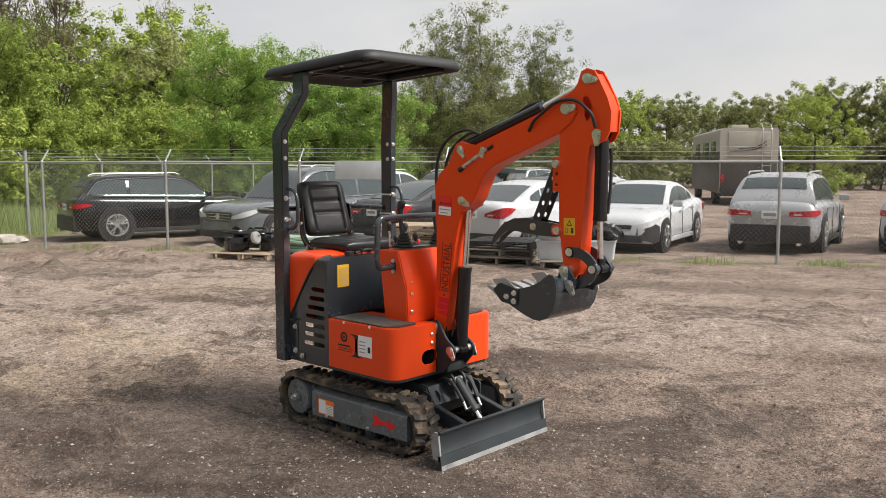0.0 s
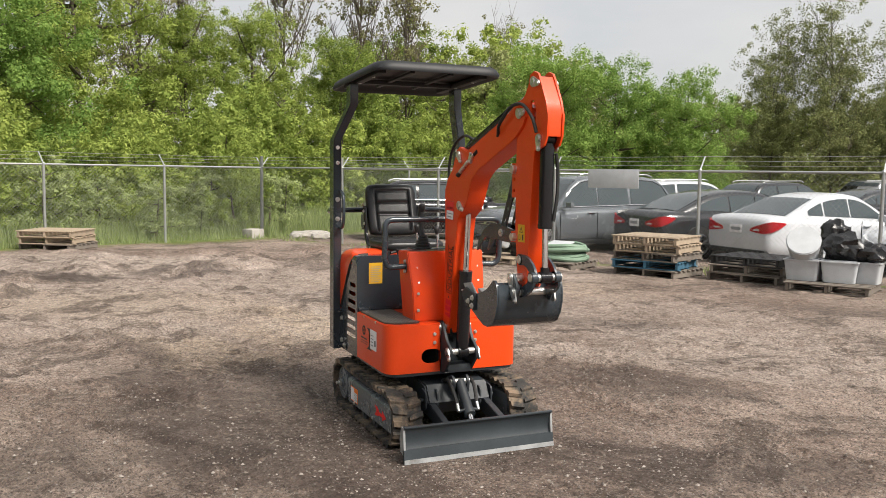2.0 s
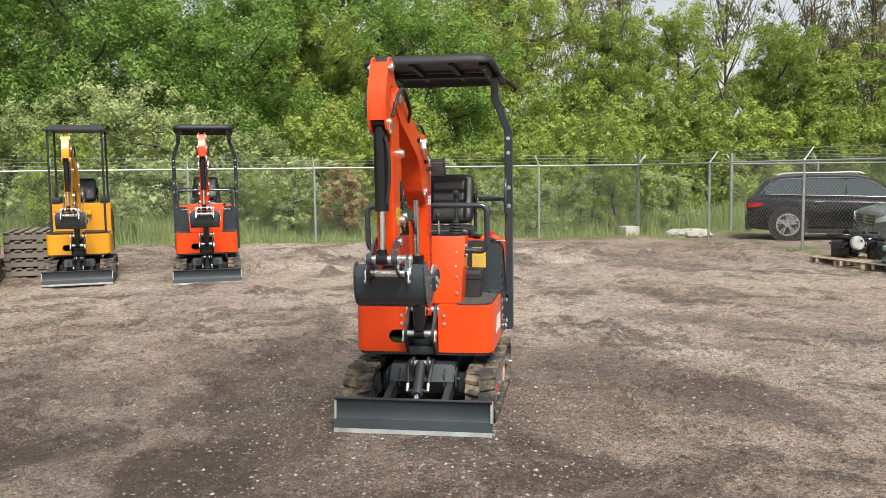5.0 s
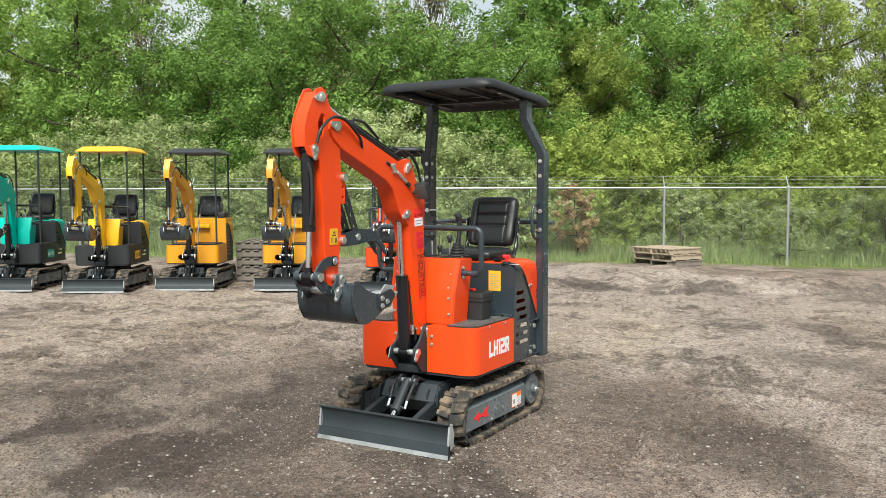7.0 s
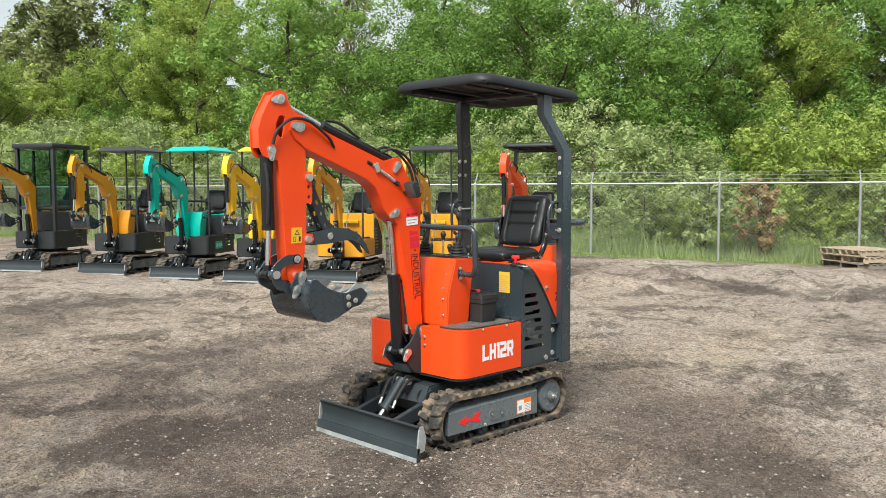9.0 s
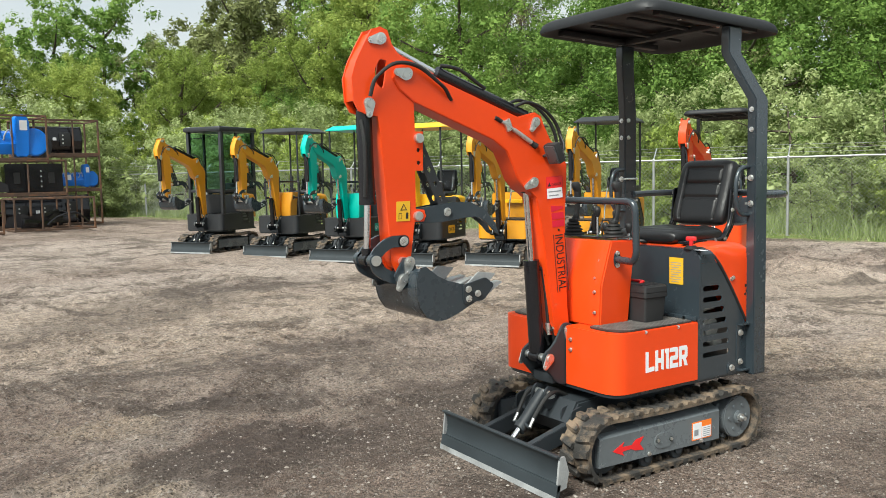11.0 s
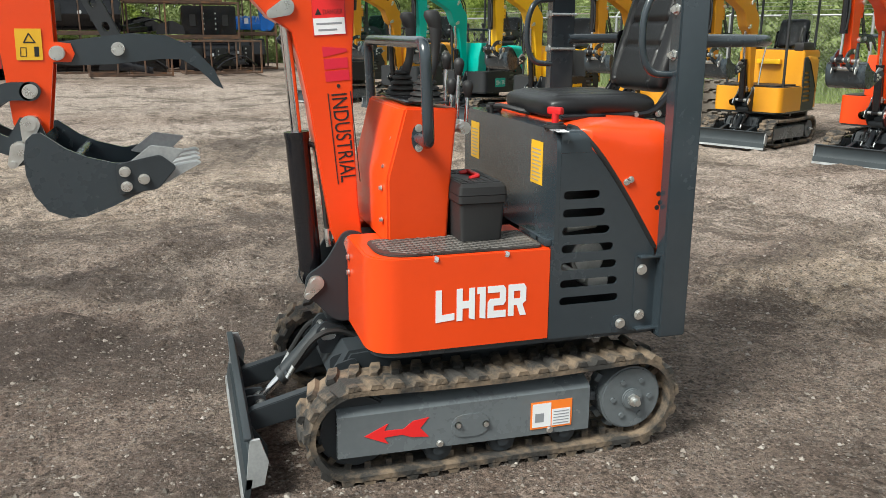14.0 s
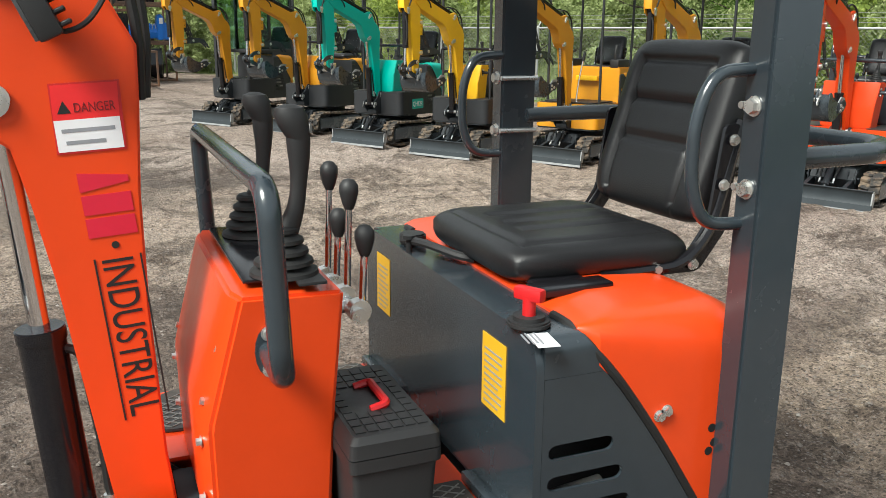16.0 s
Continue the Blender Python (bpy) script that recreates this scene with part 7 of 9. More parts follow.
def two_post_canopy(root, fine=True):
    for s in (1, -1):
        line = [(-0.550, s * 0.453, 0.385), (-0.550, s * 0.453, 1.785), (-0.447, s * 0.370, 2.015), (-0.447, s * 0.370, 2.15)]
        bm = bmesh.new()
        secs = []
        for i, p in enumerate(line):
            w, d = (0.0475, 0.027)
            secs.append([(p[0] + a * w, p[1] + b * d, p[2]) for a, b in ((-1, -1), (1, -1), (1, 1), (-1, 1))])
        loft(bm, secs)
        bmesh.ops.bevel(bm, geom=[e for e in bm.edges], offset=0.005, segments=2, affect="EDGES")
        po = part("canopy_post", bm, M_SLATE, root, "slate square-section canopy post")
        for z in (1.635, 1.735):
            bolt(po, (-0.5025, s * 0.453, z), (1, 0, 0), 0.010)
            bolt(po, (-0.53, s * 0.426, z), (0, -s, 0), 0.010)
        bm = bmesh.new()
        tube(bm, bent([(-0.510, s * 0.440, 1.448), (-0.432, s * 0.440, 1.444), (-0.402, s * 0.440, 1.375), (-0.402, s * 0.440, 1.275), (-0.430, s * 0.440, 1.208), (-0.510, s * 0.440, 1.204)], 0.035, 5), 0.011, 12)
        hn = part("grab_handle", bm, M_SLATE, po, "small slate grab handle")
        for z in (1.392, 1.262):
            bolt(hn, (-0.5025, s * 0.453, z), (1, 0, 0), 0.012, 0.010)
            bm = bmesh.new()
            cyl(bm, (-0.50, s * 0.425, z), (-0.60, s * 0.423, z), 0.006, 10)
            part("clamp_bolt", bm, M_ZINC, hn)
    bm = bmesh.new()
    tube(bm, bent([(-0.57, 0.425, 1.300), (-0.82, 0.425, 1.303), (-0.90, 0.36, 1.303), (-0.90, -0.36, 1.303), (-0.82, -0.425, 1.303), (-0.57, -0.425, 1.300)], 0.05, 6), 0.019, 14)
    part("rear_guard_rail", bm, M_SLATE, root, "slate tubular guard rail behind the seat")
    # moulded roof
    bm = bmesh.new()
    def lay(grow, z0, z1):
        o = rounded([(-0.80 - grow, -0.42 - grow), (0.19 + grow, -0.42 - grow), (0.19 + grow, 0.42 + grow), (-0.80 - grow, 0.42 + grow)], [0.10, 0.12, 0.12, 0.10], 8)
        return [(x, y, (z0 + z1 * (x + 0.8) / 0.99)) for x, y in o]
    secs = [lay(-0.035, 2.165, 0.045), lay(-0.012, 2.150, 0.047), lay(0.0, 2.146, 0.047), lay(0.004, 2.160, 0.047), lay(-0.008, 2.190, 0.047), lay(-0.030, 2.207, 0.047), lay(-0.08, 2.214, 0.047), lay(-0.2, 2.222, 0.047), lay(-0.34, 2.225, 0.047)]
    rings = [[bm.verts.new(p) for p in s] for s in secs]
    n = len(rings[0])
    for a, b in zip(rings, rings[1:]):
        for k in range(n):
            bm.faces.new((a[k], a[(k + 1) % n], b[(k + 1) % n], b[k]))
    bm.faces.new(rings[-1])
    inner = [[bm.verts.new(p) for p in s] for s in (lay(-0.06, 2.185, 0.045), lay(-0.12, 2.19, 0.045))]
    for a, b in ((rings[0], inner[0]), (inner[0], inner[1])):
        for k in range(n):
            bm.faces.new((a[k], a[(k + 1) % n], b[(k + 1) % n], b[k]))
    bm.faces.new(inner[-1])
    ro = part("canopy_roof", bm, M_CANOPY, root, "moulded black plastic canopy roof", smooth=50)
    bm = bmesh.new()
    for s in (1, -1):
        box(bm, (-0.30, s * 0.34, 2.185), (0.72, 0.05, 0.03), Euler((0, -0.047, 0)).to_matrix(), 0.006)
        box(bm, (-0.30, s * 0.13, 2.192), (0.66, 0.03, 0.015), Euler((0, -0.047, 0)).to_matrix(), 0.005)
    box(bm, (-0.42, 0, 2.182), (0.05, 0.66, 0.03), bevel=0.006)
    part("roof_frame", bm, M_CANOPY, ro)
    for x in (-0.10, -0.38):
        for s in (1, -1):
            bolt(ro, (x, s * 0.34, 2.176 + (x + 0.3) * 0.047), (0, 0, -1), 0.011)
    reshape([o for o in kin(ro)], lambda p: Vector((p.x, p.y, p.z - 0.016)))


def tool_box(at):
    t = thing("tool_box", "black plastic tool box with a red handle", "tool box", at=at)
    bm = bmesh.new()
    secs = []
    for z, a, b in ((0.0, 0.066, 0.138), (0.115, 0.072, 0.146), (0.12, 0.078, 0.152), (0.142, 0.078, 0.152)):
        secs.append([(x, y, z) for x, y in rounded([(-a, -b), (a, -b), (a, b), (-a, b)], 0.012, 3)])
    loft(bm, secs)
    part("body", bm, M_BOX, t)
    bm = bmesh.new()
    secs = []
    for z, a, b in ((0.144, 0.078, 0.152), (0.168, 0.076, 0.150), (0.178, 0.068, 0.140)):
        secs.append([(x, y, z) for x, y in rounded([(-a, -b), (a, -b), (a, b), (-a, b)], 0.012, 3)])
    loft(bm, secs)
    for k in range(6):
        for j in range(10):
            if not (0 < k < 5 and 2 < j < 7):
                box(bm, (-0.0525 + k * 0.021, -0.117 + j * 0.026, 0.1785), (0.017, 0.022, 0.003))
    ld = part("lid", bm, M_BOX, t)
    bm = bmesh.new()
    tube(bm, bent([(0.012, -0.05, 0.179), (-0.018, -0.05, 0.186), (-0.018, 0.05, 0.186), (0.012, 0.05, 0.179)], 0.01), 0.0075, 8)
    part("handle", bm, M_DRED, ld, "red carry handle")
    return t

# ---- the machine in the middle ----
MAIN = pose(-3.79, 3.695, -0.006, 0, 0, 0)
paint = {"skirt": M_ORANGE, "box": M_SLATE, "hood": M_ORANGE, "console": M_ORANGE, "rail": M_SLATE}


def red_excavator(at, label, group="", fine=True):
    root = thing("mini_excavator", label, "excavator", group)
    undercarriage(root, fine)
    house(root, paint, fine)
    console(root, paint, fine)
    seat(root, fine)
    two_post_canopy(root, fine)
    old = set(root.children_recursive)
    b = boom_arm(root, M_ORANGE, fine)
    if fine:
        boom_stickers(b)
        arm_sticker(root)
    reshape([o for o in root.children_recursive if o not in old], low_boom)
    root.matrix_world = at
    return root


main = red_excavator(MAIN, "orange and slate mini excavator with a two-post canopy, parked on dirt", "mini excavators")
block_word(on_left(0.222, 0.4306, 0.489), 0.288, 0.100, M_WHITE, main, "white model lettering")
st = page(main, on_right(0.125, -0.4308, 0.508), 0.115, 0.120, M_WHITE, "spec_plate", "white data sticker")
for k in range(4):
    page(st, on_right(0.135, -0.4322, 0.530 + k * 0.02), 0.05, 0.006, M_GREY, "print_line", t=0.0004)
page(st, on_right(0.205, -0.4322, 0.535), 0.022, 0.035, M_INK, "print_mark", t=0.0004)
bm = bmesh.new()
side(bm, slot(0.105, 0.56, 0.022, 0.13), -0.4315, -0.4305)
part("drain_slot", bm, M_INK, main)
bm = bmesh.new()
side(bm, ring(0.0, 0.60, 0.030, 18), -0.4318, -0.4306, holes=[ring(0.0, 0.60, 0.018, 14)])
side(bm, ring(0.0, 0.60, 0.010, 10), -0.4318, -0.4306)
part("round_emblem", bm, M_INK, main, "dark round emblem", smooth=0)
for k, (w, h) in enumerate(((0.11, 0.010), (0.13, 0.004), (0.12, 0.004))):
    page(main, on_right(-0.055, -0.4307, 0.545 - k * 0.014), w, h, M_INK, "print_line", t=0.0006)
tool_box(MAIN @ pose(0.042, 0.180, 0.7028))

# ---- the row of machines for sale ----
def four_post_canopy(root, roof_mat, post_mat, z=2.16):
    for x, y in ((0.24, 0.36), (0.24, -0.36), (-0.54, 0.36), (-0.54, -0.36)):
        bm = bmesh.new()
        tube(bm, bent([(x * 0.96, y, 0.66 if x > 0 else 1.02), (x, y, 1.5), (x, y, z - 0.02)], 0.1), 0.016, 10)
        part("canopy_post", bm, post_mat, root)
    bm = bmesh.new()
    o = rounded([(-0.62, -0.42), (0.30, -0.42), (0.30, 0.42), (-0.62, 0.42)], 0.05, 4)
    inn = rounded([(-0.53, -0.33), (0.21, -0.33), (0.21, 0.33), (-0.53, 0.33)], 0.05, 4)
    rings = [[bm.verts.new((x, y, zz)) for x, y in q] for q, zz in ((inn, z - 0.012), (o, z - 0.045), (o, z - 0.030), (inn, z + 0.035))]
    n = len(o)
    for a, b in zip(rings, rings[1:]):
        for k in range(n):
            bm.faces.new((a[k], a[(k + 1) % n], b[(k + 1) % n], b[k]))
    bm.faces.new(rings[0])
    bm.faces.new(rings[-1])
    part("canopy_roof", bm, roof_mat, root, smooth=20)


def wrapped_seat(root):
    seat(root, False)
    bm = cushion((0, 0, 0), (0.50, 0.43, 0.12))
    bm.transform(Matrix.Translation((-0.690, 0, 1.32)) @ Euler((0, radians(-107), 0)).to_matrix().to_4x4())
    part("plastic_cover", bm, M_PLASTIC, root, "clear plastic seat cover")


def tail_body(root, c):
    """The boxy engine cover of the amber machines."""
    bm = bmesh.new()
    o = rounded([(-0.70, -0.40), (-0.14, -0.42), (-0.14, 0.42), (-0.70, 0.40)], [0.12, 0.03, 0.03, 0.12], 5)
    flat(bm, o, 0.40, 1.12, 0.02)
    b = part("engine_cover", bm, c, root, "painted sheet-steel engine cover")
    for s in (1, -1):
        for k in range(9):
            bm = bmesh.new()
            side(bm, slot(-0.52, 0.70 + k * 0.040, 0.16, 0.018), s * 0.4035, s * 0.409)
            part("vent_slot", bm, M_INK, b)
    return b


def open_floor(root):
    """Black mat, drive levers and a yellow lock plate on a bare floor."""
    bm = bmesh.new()
    flat(bm, rounded([(-0.13, -0.37), (0.36, -0.34), (0.36, 0.34), (-0.13, 0.37)], 0.05), 0.700, 0.716, 0.004)
    mt = part("floor_mat", bm, M_TRIM, root)
    for y in (-0.05, 0.05):
        bm = bmesh.new()
        tube(bm, bent([(0.24, y, 0.71), (0.20, y, 0.95), (0.16, y * 1.6, 1.22)], 0.1), 0.011, 8)
        lv = part("drive_lever", bm, M_CHROME, root)
        bm = bmesh.new()
        cyl(bm, (0.165, y * 1.55, 1.19), (0.148, y * 1.8, 1.30), 0.017, 10, bevel=0.004)
        part("grip", bm, M_BOX, lv)
    bm = bmesh.new()
    box(bm, (-0.10, 0.0, 0.98), (0.07, 0.30, 0.06), bevel=0.012)
    part("lock_plate", bm, M_YELLOW, root)
    for s in (1, -1):
        bm = bmesh.new()
        box(bm, (-0.30, s * 0.33, 1.16), (0.30, 0.12, 0.10), bevel=0.02)
        co = part("arm_console", bm, M_BOX, root)
        bm = bmesh.new()
        tube(bm, bent([(-0.19, s * 0.33, 1.20), (-0.17, s * 0.33, 1.30), (-0.20, s * 0.33, 1.38)], 0.05), 0.017, 8)
        part("joystick", bm, M_BOX, co)


def dealer_machine(at, label, boom_c, skirt_c, console_c, hood_c, roof_c, kind, word="", plate=None):
    root = thing("mini_excavator", label, "excavator", "mini excavators")
    undercarriage(root, False)
    c = {"skirt": skirt_c, "box": M_DARK, "hood": hood_c, "console": console_c, "rail": M_BLACK}
    house(root, c, False)
    if kind == "tail":
        open_floor(root)
    else:
        console(root, c, False)
    wrapped_seat(root)
    old = set(root.children_recursive)
    boom_arm(root, boom_c, False)
    reshape([o for o in root.children_recursive if o not in old], low_boom)
    if kind == "canopy":
        four_post_canopy(root, roof_c, M_DARK, 2.20)
        if plate:
            page(root, on_left(0.16, 0.4312, 0.47), 0.24, 0.13, plate, "model_plate", r=0.02)
            if word:
                letters(word, 0.085, on_left(0.145, 0.4326, 0.505), M_WHITE if plate is not M_YELLOW else M_INK, root, width=0.21)
    elif kind == "tail":
        tail_body(root, hood_c)
        four_post_canopy(root, roof_c, M_DARK, 2.22)
    root.matrix_world = at
    return root


def cab(root):
    """Closed cabin with glass."""
    z0, z1 = 0.70, 2.22
    for x, y in ((0.30, 0.38), (0.30, -0.38), (-0.60, 0.38), (-0.60, -0.38)):
        bm = bmesh.new()
        box(bm, (x, y, (z0 + z1) / 2), (0.07, 0.06, z1 - z0), bevel=0.012)
        part("cab_pillar", bm, M_DARK, root)
    bm = bmesh.new()
    box(bm, (-0.15, 0, z1 + 0.03), (1.06, 0.88, 0.09), bevel=0.035)
    part("cab_roof", bm, M_DARK, root)
    bm = bmesh.new()
    for s in (1, -1):
        box(bm, (-0.15, s * 0.385, 1.12), (0.86, 0.04, 0.05), bevel=0.008)
        box(bm, (-0.38, s * 0.385, 0.90), (0.42, 0.035, 0.42), bevel=0.01)
        box(bm, (-0.12, s * 0.385, 1.66), (0.045, 0.04, 1.06), bevel=0.008)
    box(bm, (0.30, 0, 1.12), (0.05, 0.72, 0.05), bevel=0.008)
    box(bm, (-0.60, 0, 0.98), (0.05, 0.72, 0.55), bevel=0.008)
    part("cab_frame", bm, M_DARK, root)
    for s in (1, -1):
        for x0, x1 in ((-0.565, -0.145), (-0.095, 0.265)):
            bm = bmesh.new()
            box(bm, ((x0 + x1) / 2, s * 0.39, 1.67), (x1 - x0, 0.006, 1.04))
            part("pane", bm, M_PANE, root)
    for x in (0.305, -0.60):
        bm = bmesh.new()
        box(bm, (x, 0, 1.67), (0.006, 0.70, 1.04))
        part("pane", bm, M_PANE, root)
    for s in (1, -1):
        bm = bmesh.new()
        box(bm, (0.32, s * 0.34, z1 + 0.05), (0.05, 0.08, 0.06), bevel=0.01)
        part("cab_lamp", bm, M_LAMPW, root)


def cab_machine(at, label):
    root = thing("mini_excavator", label, "excavator", "mini excavators")
    undercarriage(root, False)
    c = {"skirt": M_DARK, "box": M_DARK, "hood": M_AMBER, "console": M_DARK, "rail": M_BLACK}
    house(root, c, False)
    seat(root, False)
    cab(root)
    old = set(root.children_recursive)
    boom_arm(root, M_AMBER, False)
    reshape([o for o in root.children_recursive if o not in old], low_boom)
    root.matrix_world = at
    return root


red_excavator(stand(-10.06, -0.78, 24), "orange and slate mini excavator parked at the end of the row", "mini excavators", fine=False)
dealer_machine(stand(-9.78, -2.62, 27), "amber mini excavator with a grey flat canopy and boxy engine cover", M_AMBER, M_AMBER, M_AMBER, M_AMBER, M_DARK, "tail")
dealer_machine(stand(-9.02, -4.00, 29), "amber mini excavator with a grey flat canopy and boxy engine cover", M_AMBER, M_AMBER, M_AMBER, M_AMBER, M_DARK, "tail")
dealer_machine(stand(-7.95, -4.83, 31), "yellow and black mini excavator with a yellow four-post canopy", M_YELLOW, M_DARK, M_YELLOW, M_YELLOW, M_YELLOW, "canopy", "QH12R", M_YELLOW)
dealer_machine(stand(-7.27, -6.04, 31), "teal and black mini excavator with a teal four-post canopy", M_TEAL, M_DARK, M_TEAL, M_TEAL, M_TEAL, "canopy", "QH12R", M_TEAL)
dealer_machine(stand(-6.62, -7.40, 31), "amber and charcoal mini excavator with a dark four-post canopy", M_AMBER, M_DARK, M_AMBER, M_AMBER, M_DARK, "canopy")
cab_machine(stand(-5.75, -8.80, 31), "charcoal mini excavator with a closed glazed cab and amber boom")

# ---- pallets ----
def pallet(at, material, label, group="pallets"):
    p = thing("pallet", label, "pallet", group)
    rngp = random.Random(int(abs(at.translation.x * 100)) + 3)
    for i in range(7):
        bm = bmesh.new()
        box(bm, (0, -0.46 + i * 0.153, 0.128), (1.2, 0.095 + rngp.uniform(-0.01, 0.01), 0.018), bevel=0.002, seg=1)
        part("deck_board", bm, material, p, smooth=0)
    for x in (-0.55, 0, 0.55):
        bm = bmesh.new()
        box(bm, (x, 0, 0.068), (0.045, 1.0, 0.10), bevel=0.002, seg=1)
        part("stringer", bm, material, p, smooth=0)
    for y in (-0.45, 0, 0.45):
        bm = bmesh.new()
        box(bm, (0, y, 0.009), (1.2, 0.09, 0.017), bevel=0.002, seg=1)
        part("bottom_board", bm, material, p, smooth=0)
    p.matrix_world = at
    return p


def pallet_stack(x, y, rot, mats, label):
    r = random.Random(int(abs(x * 71)))
    for k, m in enumerate(mats):
        pallet(pose(x + r.uniform(-0.05, 0.05), y + r.uniform(-0.05, 0.05), level(x, y) + k * 0.139, 0, 0, rot + r.uniform(-9, 9)), m, label)


FA = math.degrees(math.atan2(FV.y, FV.x))
pallet_stack(-18.30, 1.28, 62, [M_WOODG, M_WOOD, M_WOOD], "pale wooden pallet stacked by the fence")
pallet_stack(-13.55, 9.30, FA, [M_WOOD], "wooden pallet carrying loose engine parts")
pallet_stack(-12.45, 9.90, FA, [M_WOODG], "weathered pallet under a coiled hose")
pallet_stack(-10.75, 10.85, FA, [M_WOODG, M_WOODB, M_WOODG, M_WOOD, M_WOOD], "worn wooden pallet in a leaning stack")
pallet_stack(-9.55, 11.95, FA, [M_WOODG, M_WOODG, M_TRIM], "dark weathered pallet in a low stack")
pallet_stack(-8.15, 12.15, FA, [M_WOODG], "weathered pallet under plastic bins")
for k in range(5):
    pallet(stand(-10.55, -3.75, 28, k * 0.139), M_WOODG, "dark weathered pallet in a stack behind the machines")

# a pile of black engine parts
pile = thing("engine_parts", "pile of black engine parts and pulleys on a pallet", "scrap parts")
rp = random.Random(21)
bm = bmesh.new()
for k in range(5):
    box(bm, (rp.uniform(-0.4, 0.4), rp.uniform(-0.3, 0.3), 0.14), (rp.uniform(0.18, 0.34), rp.uniform(0.15, 0.28), 0.26), Matrix.Rotation(rp.uniform(0, 3), 3, "Z"), 0.03)
part("casing", bm, M_BLACK, pile)
for k in range(6):
    bm = bmesh.new()
    c = Vector((rp.uniform(-0.45, 0.45), rp.uniform(-0.3, 0.3), rp.uniform(0.2, 0.36)))
    d = Vector((rp.gauss(0, 1), rp.gauss(0, 1), rp.gauss(0, 0.6))).normalized()
    cyl(bm, c - d * 0.04, c + d * 0.04, rp.uniform(0.07, 0.12), 18, bevel=0.012)
    cyl(bm, c + d * 0.04, c + d * 0.07, 0.04, 14)
    part("pulley", bm, M_ENGINE if k % 3 == 0 else M_BLACK, pile)
for k in range(5):
    bm = bmesh.new()
    q = [Vector((rp.uniform(-0.5, 0.5), rp.uniform(-0.35, 0.35), rp.uniform(0.15, 0.42))) for _ in range(4)]
    tube(bm, curve_pts(q, 5), 0.022, 8)
    part("pipe", bm, M_BLACK, pile)
pile.matrix_world = stand(-13.55, 9.30, FA, 0.139)

coil = thing("coiled_hose", "thick grey-green hose coiled on a pallet", "hose")
for k in range(5):
    bm = bmesh.new()
    R = 0.52 - 0.05 * (k % 3)
    pts = [(R * 1.12 * math.cos(a), R * 0.8 * math.sin(a), 0.05 + 0.055 * k + 0.015 * math.sin(3 * a + k)) for a in [2 * math.pi * q / 28 for q in range(28)]]
    tube(bm, pts + [pts[0]], 0.045, 8)
    part("hose_turn", bm, M_GHOSE, coil)
bm = bmesh.new()
box(bm, (0.05, 0, 0.30), (0.45, 0.3, 0.03), Matrix.Rotation(0.2, 3, "X"), 0.01)
part("crumpled_sheet", bm, M_BIN, coil, "pale crumpled plastic sheet")
coil.matrix_world = stand(-12.45, 9.90, FA, 0.139)


def storage_bin(at, label):
    b = thing("storage_bin", label, "bin", "plastic bins")
    bm = bmesh.new()
    secs = [[(x, y, z) for x, y in rounded([(-a, -c), (a, -c), (a, c), (-a, c)], 0.04, 3)] for z, a, c in ((0, 0.22, 0.15), (0.30, 0.255, 0.18), (0.302, 0.27, 0.195), (0.32, 0.27, 0.195))]
    loft(bm, secs)
    part("tub", bm, M_BIN, b)
    bm = bmesh.new()
    box(bm, (0, 0, 0.322), (0.46, 0.30, 0.02), bevel=0.006)
    part("filling", bm, M_GREY, b)
    b.matrix_world = at
    return b


bx = [storage_bin(stand(-8.45, 11.85, FA, 0.139), "clear plastic storage bin full of scraps")]
for x, y, r in ((-8.02, 12.12, FA + 8), (-7.85, 12.42, FA), (-8.25, 12.35, FA - 6)):
    storage_bin(stand(x, y, r, 0.139), "clear plastic storage bin full of scraps")


def rubbish_bag(at, seed, s):
    g = thing("rubbish_bag", "crumpled black rubbish bag heaped on the bins", "bag", "rubbish bags")
    bm = bmesh.new()
    bmesh.ops.create_icosphere(bm, subdivisions=3, radius=1.0)
    for v in bm.verts:
        k = 1 + 0.35 * noise.noise(v.co * 2.2 + Vector((seed, 0, 0))) + 0.16 * noise.noise(v.co * 6 + Vector((0, seed, 0)))
        v.co = Vector((v.co.x * s[0], v.co.y * s[1], v.co.z * s[2])) * k
    part("bag", bm, M_BAG, g, smooth=25)
    g.matrix_world = at


rubbish_bag(stand(-8.05, 12.20, 20, 0.66), 1.0, (0.30, 0.24, 0.22))
rubbish_bag(stand(-8.30, 12.30, 70, 0.80), 5.0, (0.22, 0.20, 0.26))
rubbish_bag(stand(-7.75, 12.42, 40, 0.58), 9.0, (0.28, 0.20, 0.16))
tub = thing("grey_tub", "pale grey plastic tub tipped on its side", "tub")
bm = bmesh.new()
cyl(bm, (0, 0, 0), (0, 0, 0.42), 0.20, 24, 0.25, bevel=0.015)
part("tub", bm, M_BIN, tub)
tub.matrix_world = stand(-8.52, 11.92, 40, 0.52) @ pose(0, 0, 0, 55)

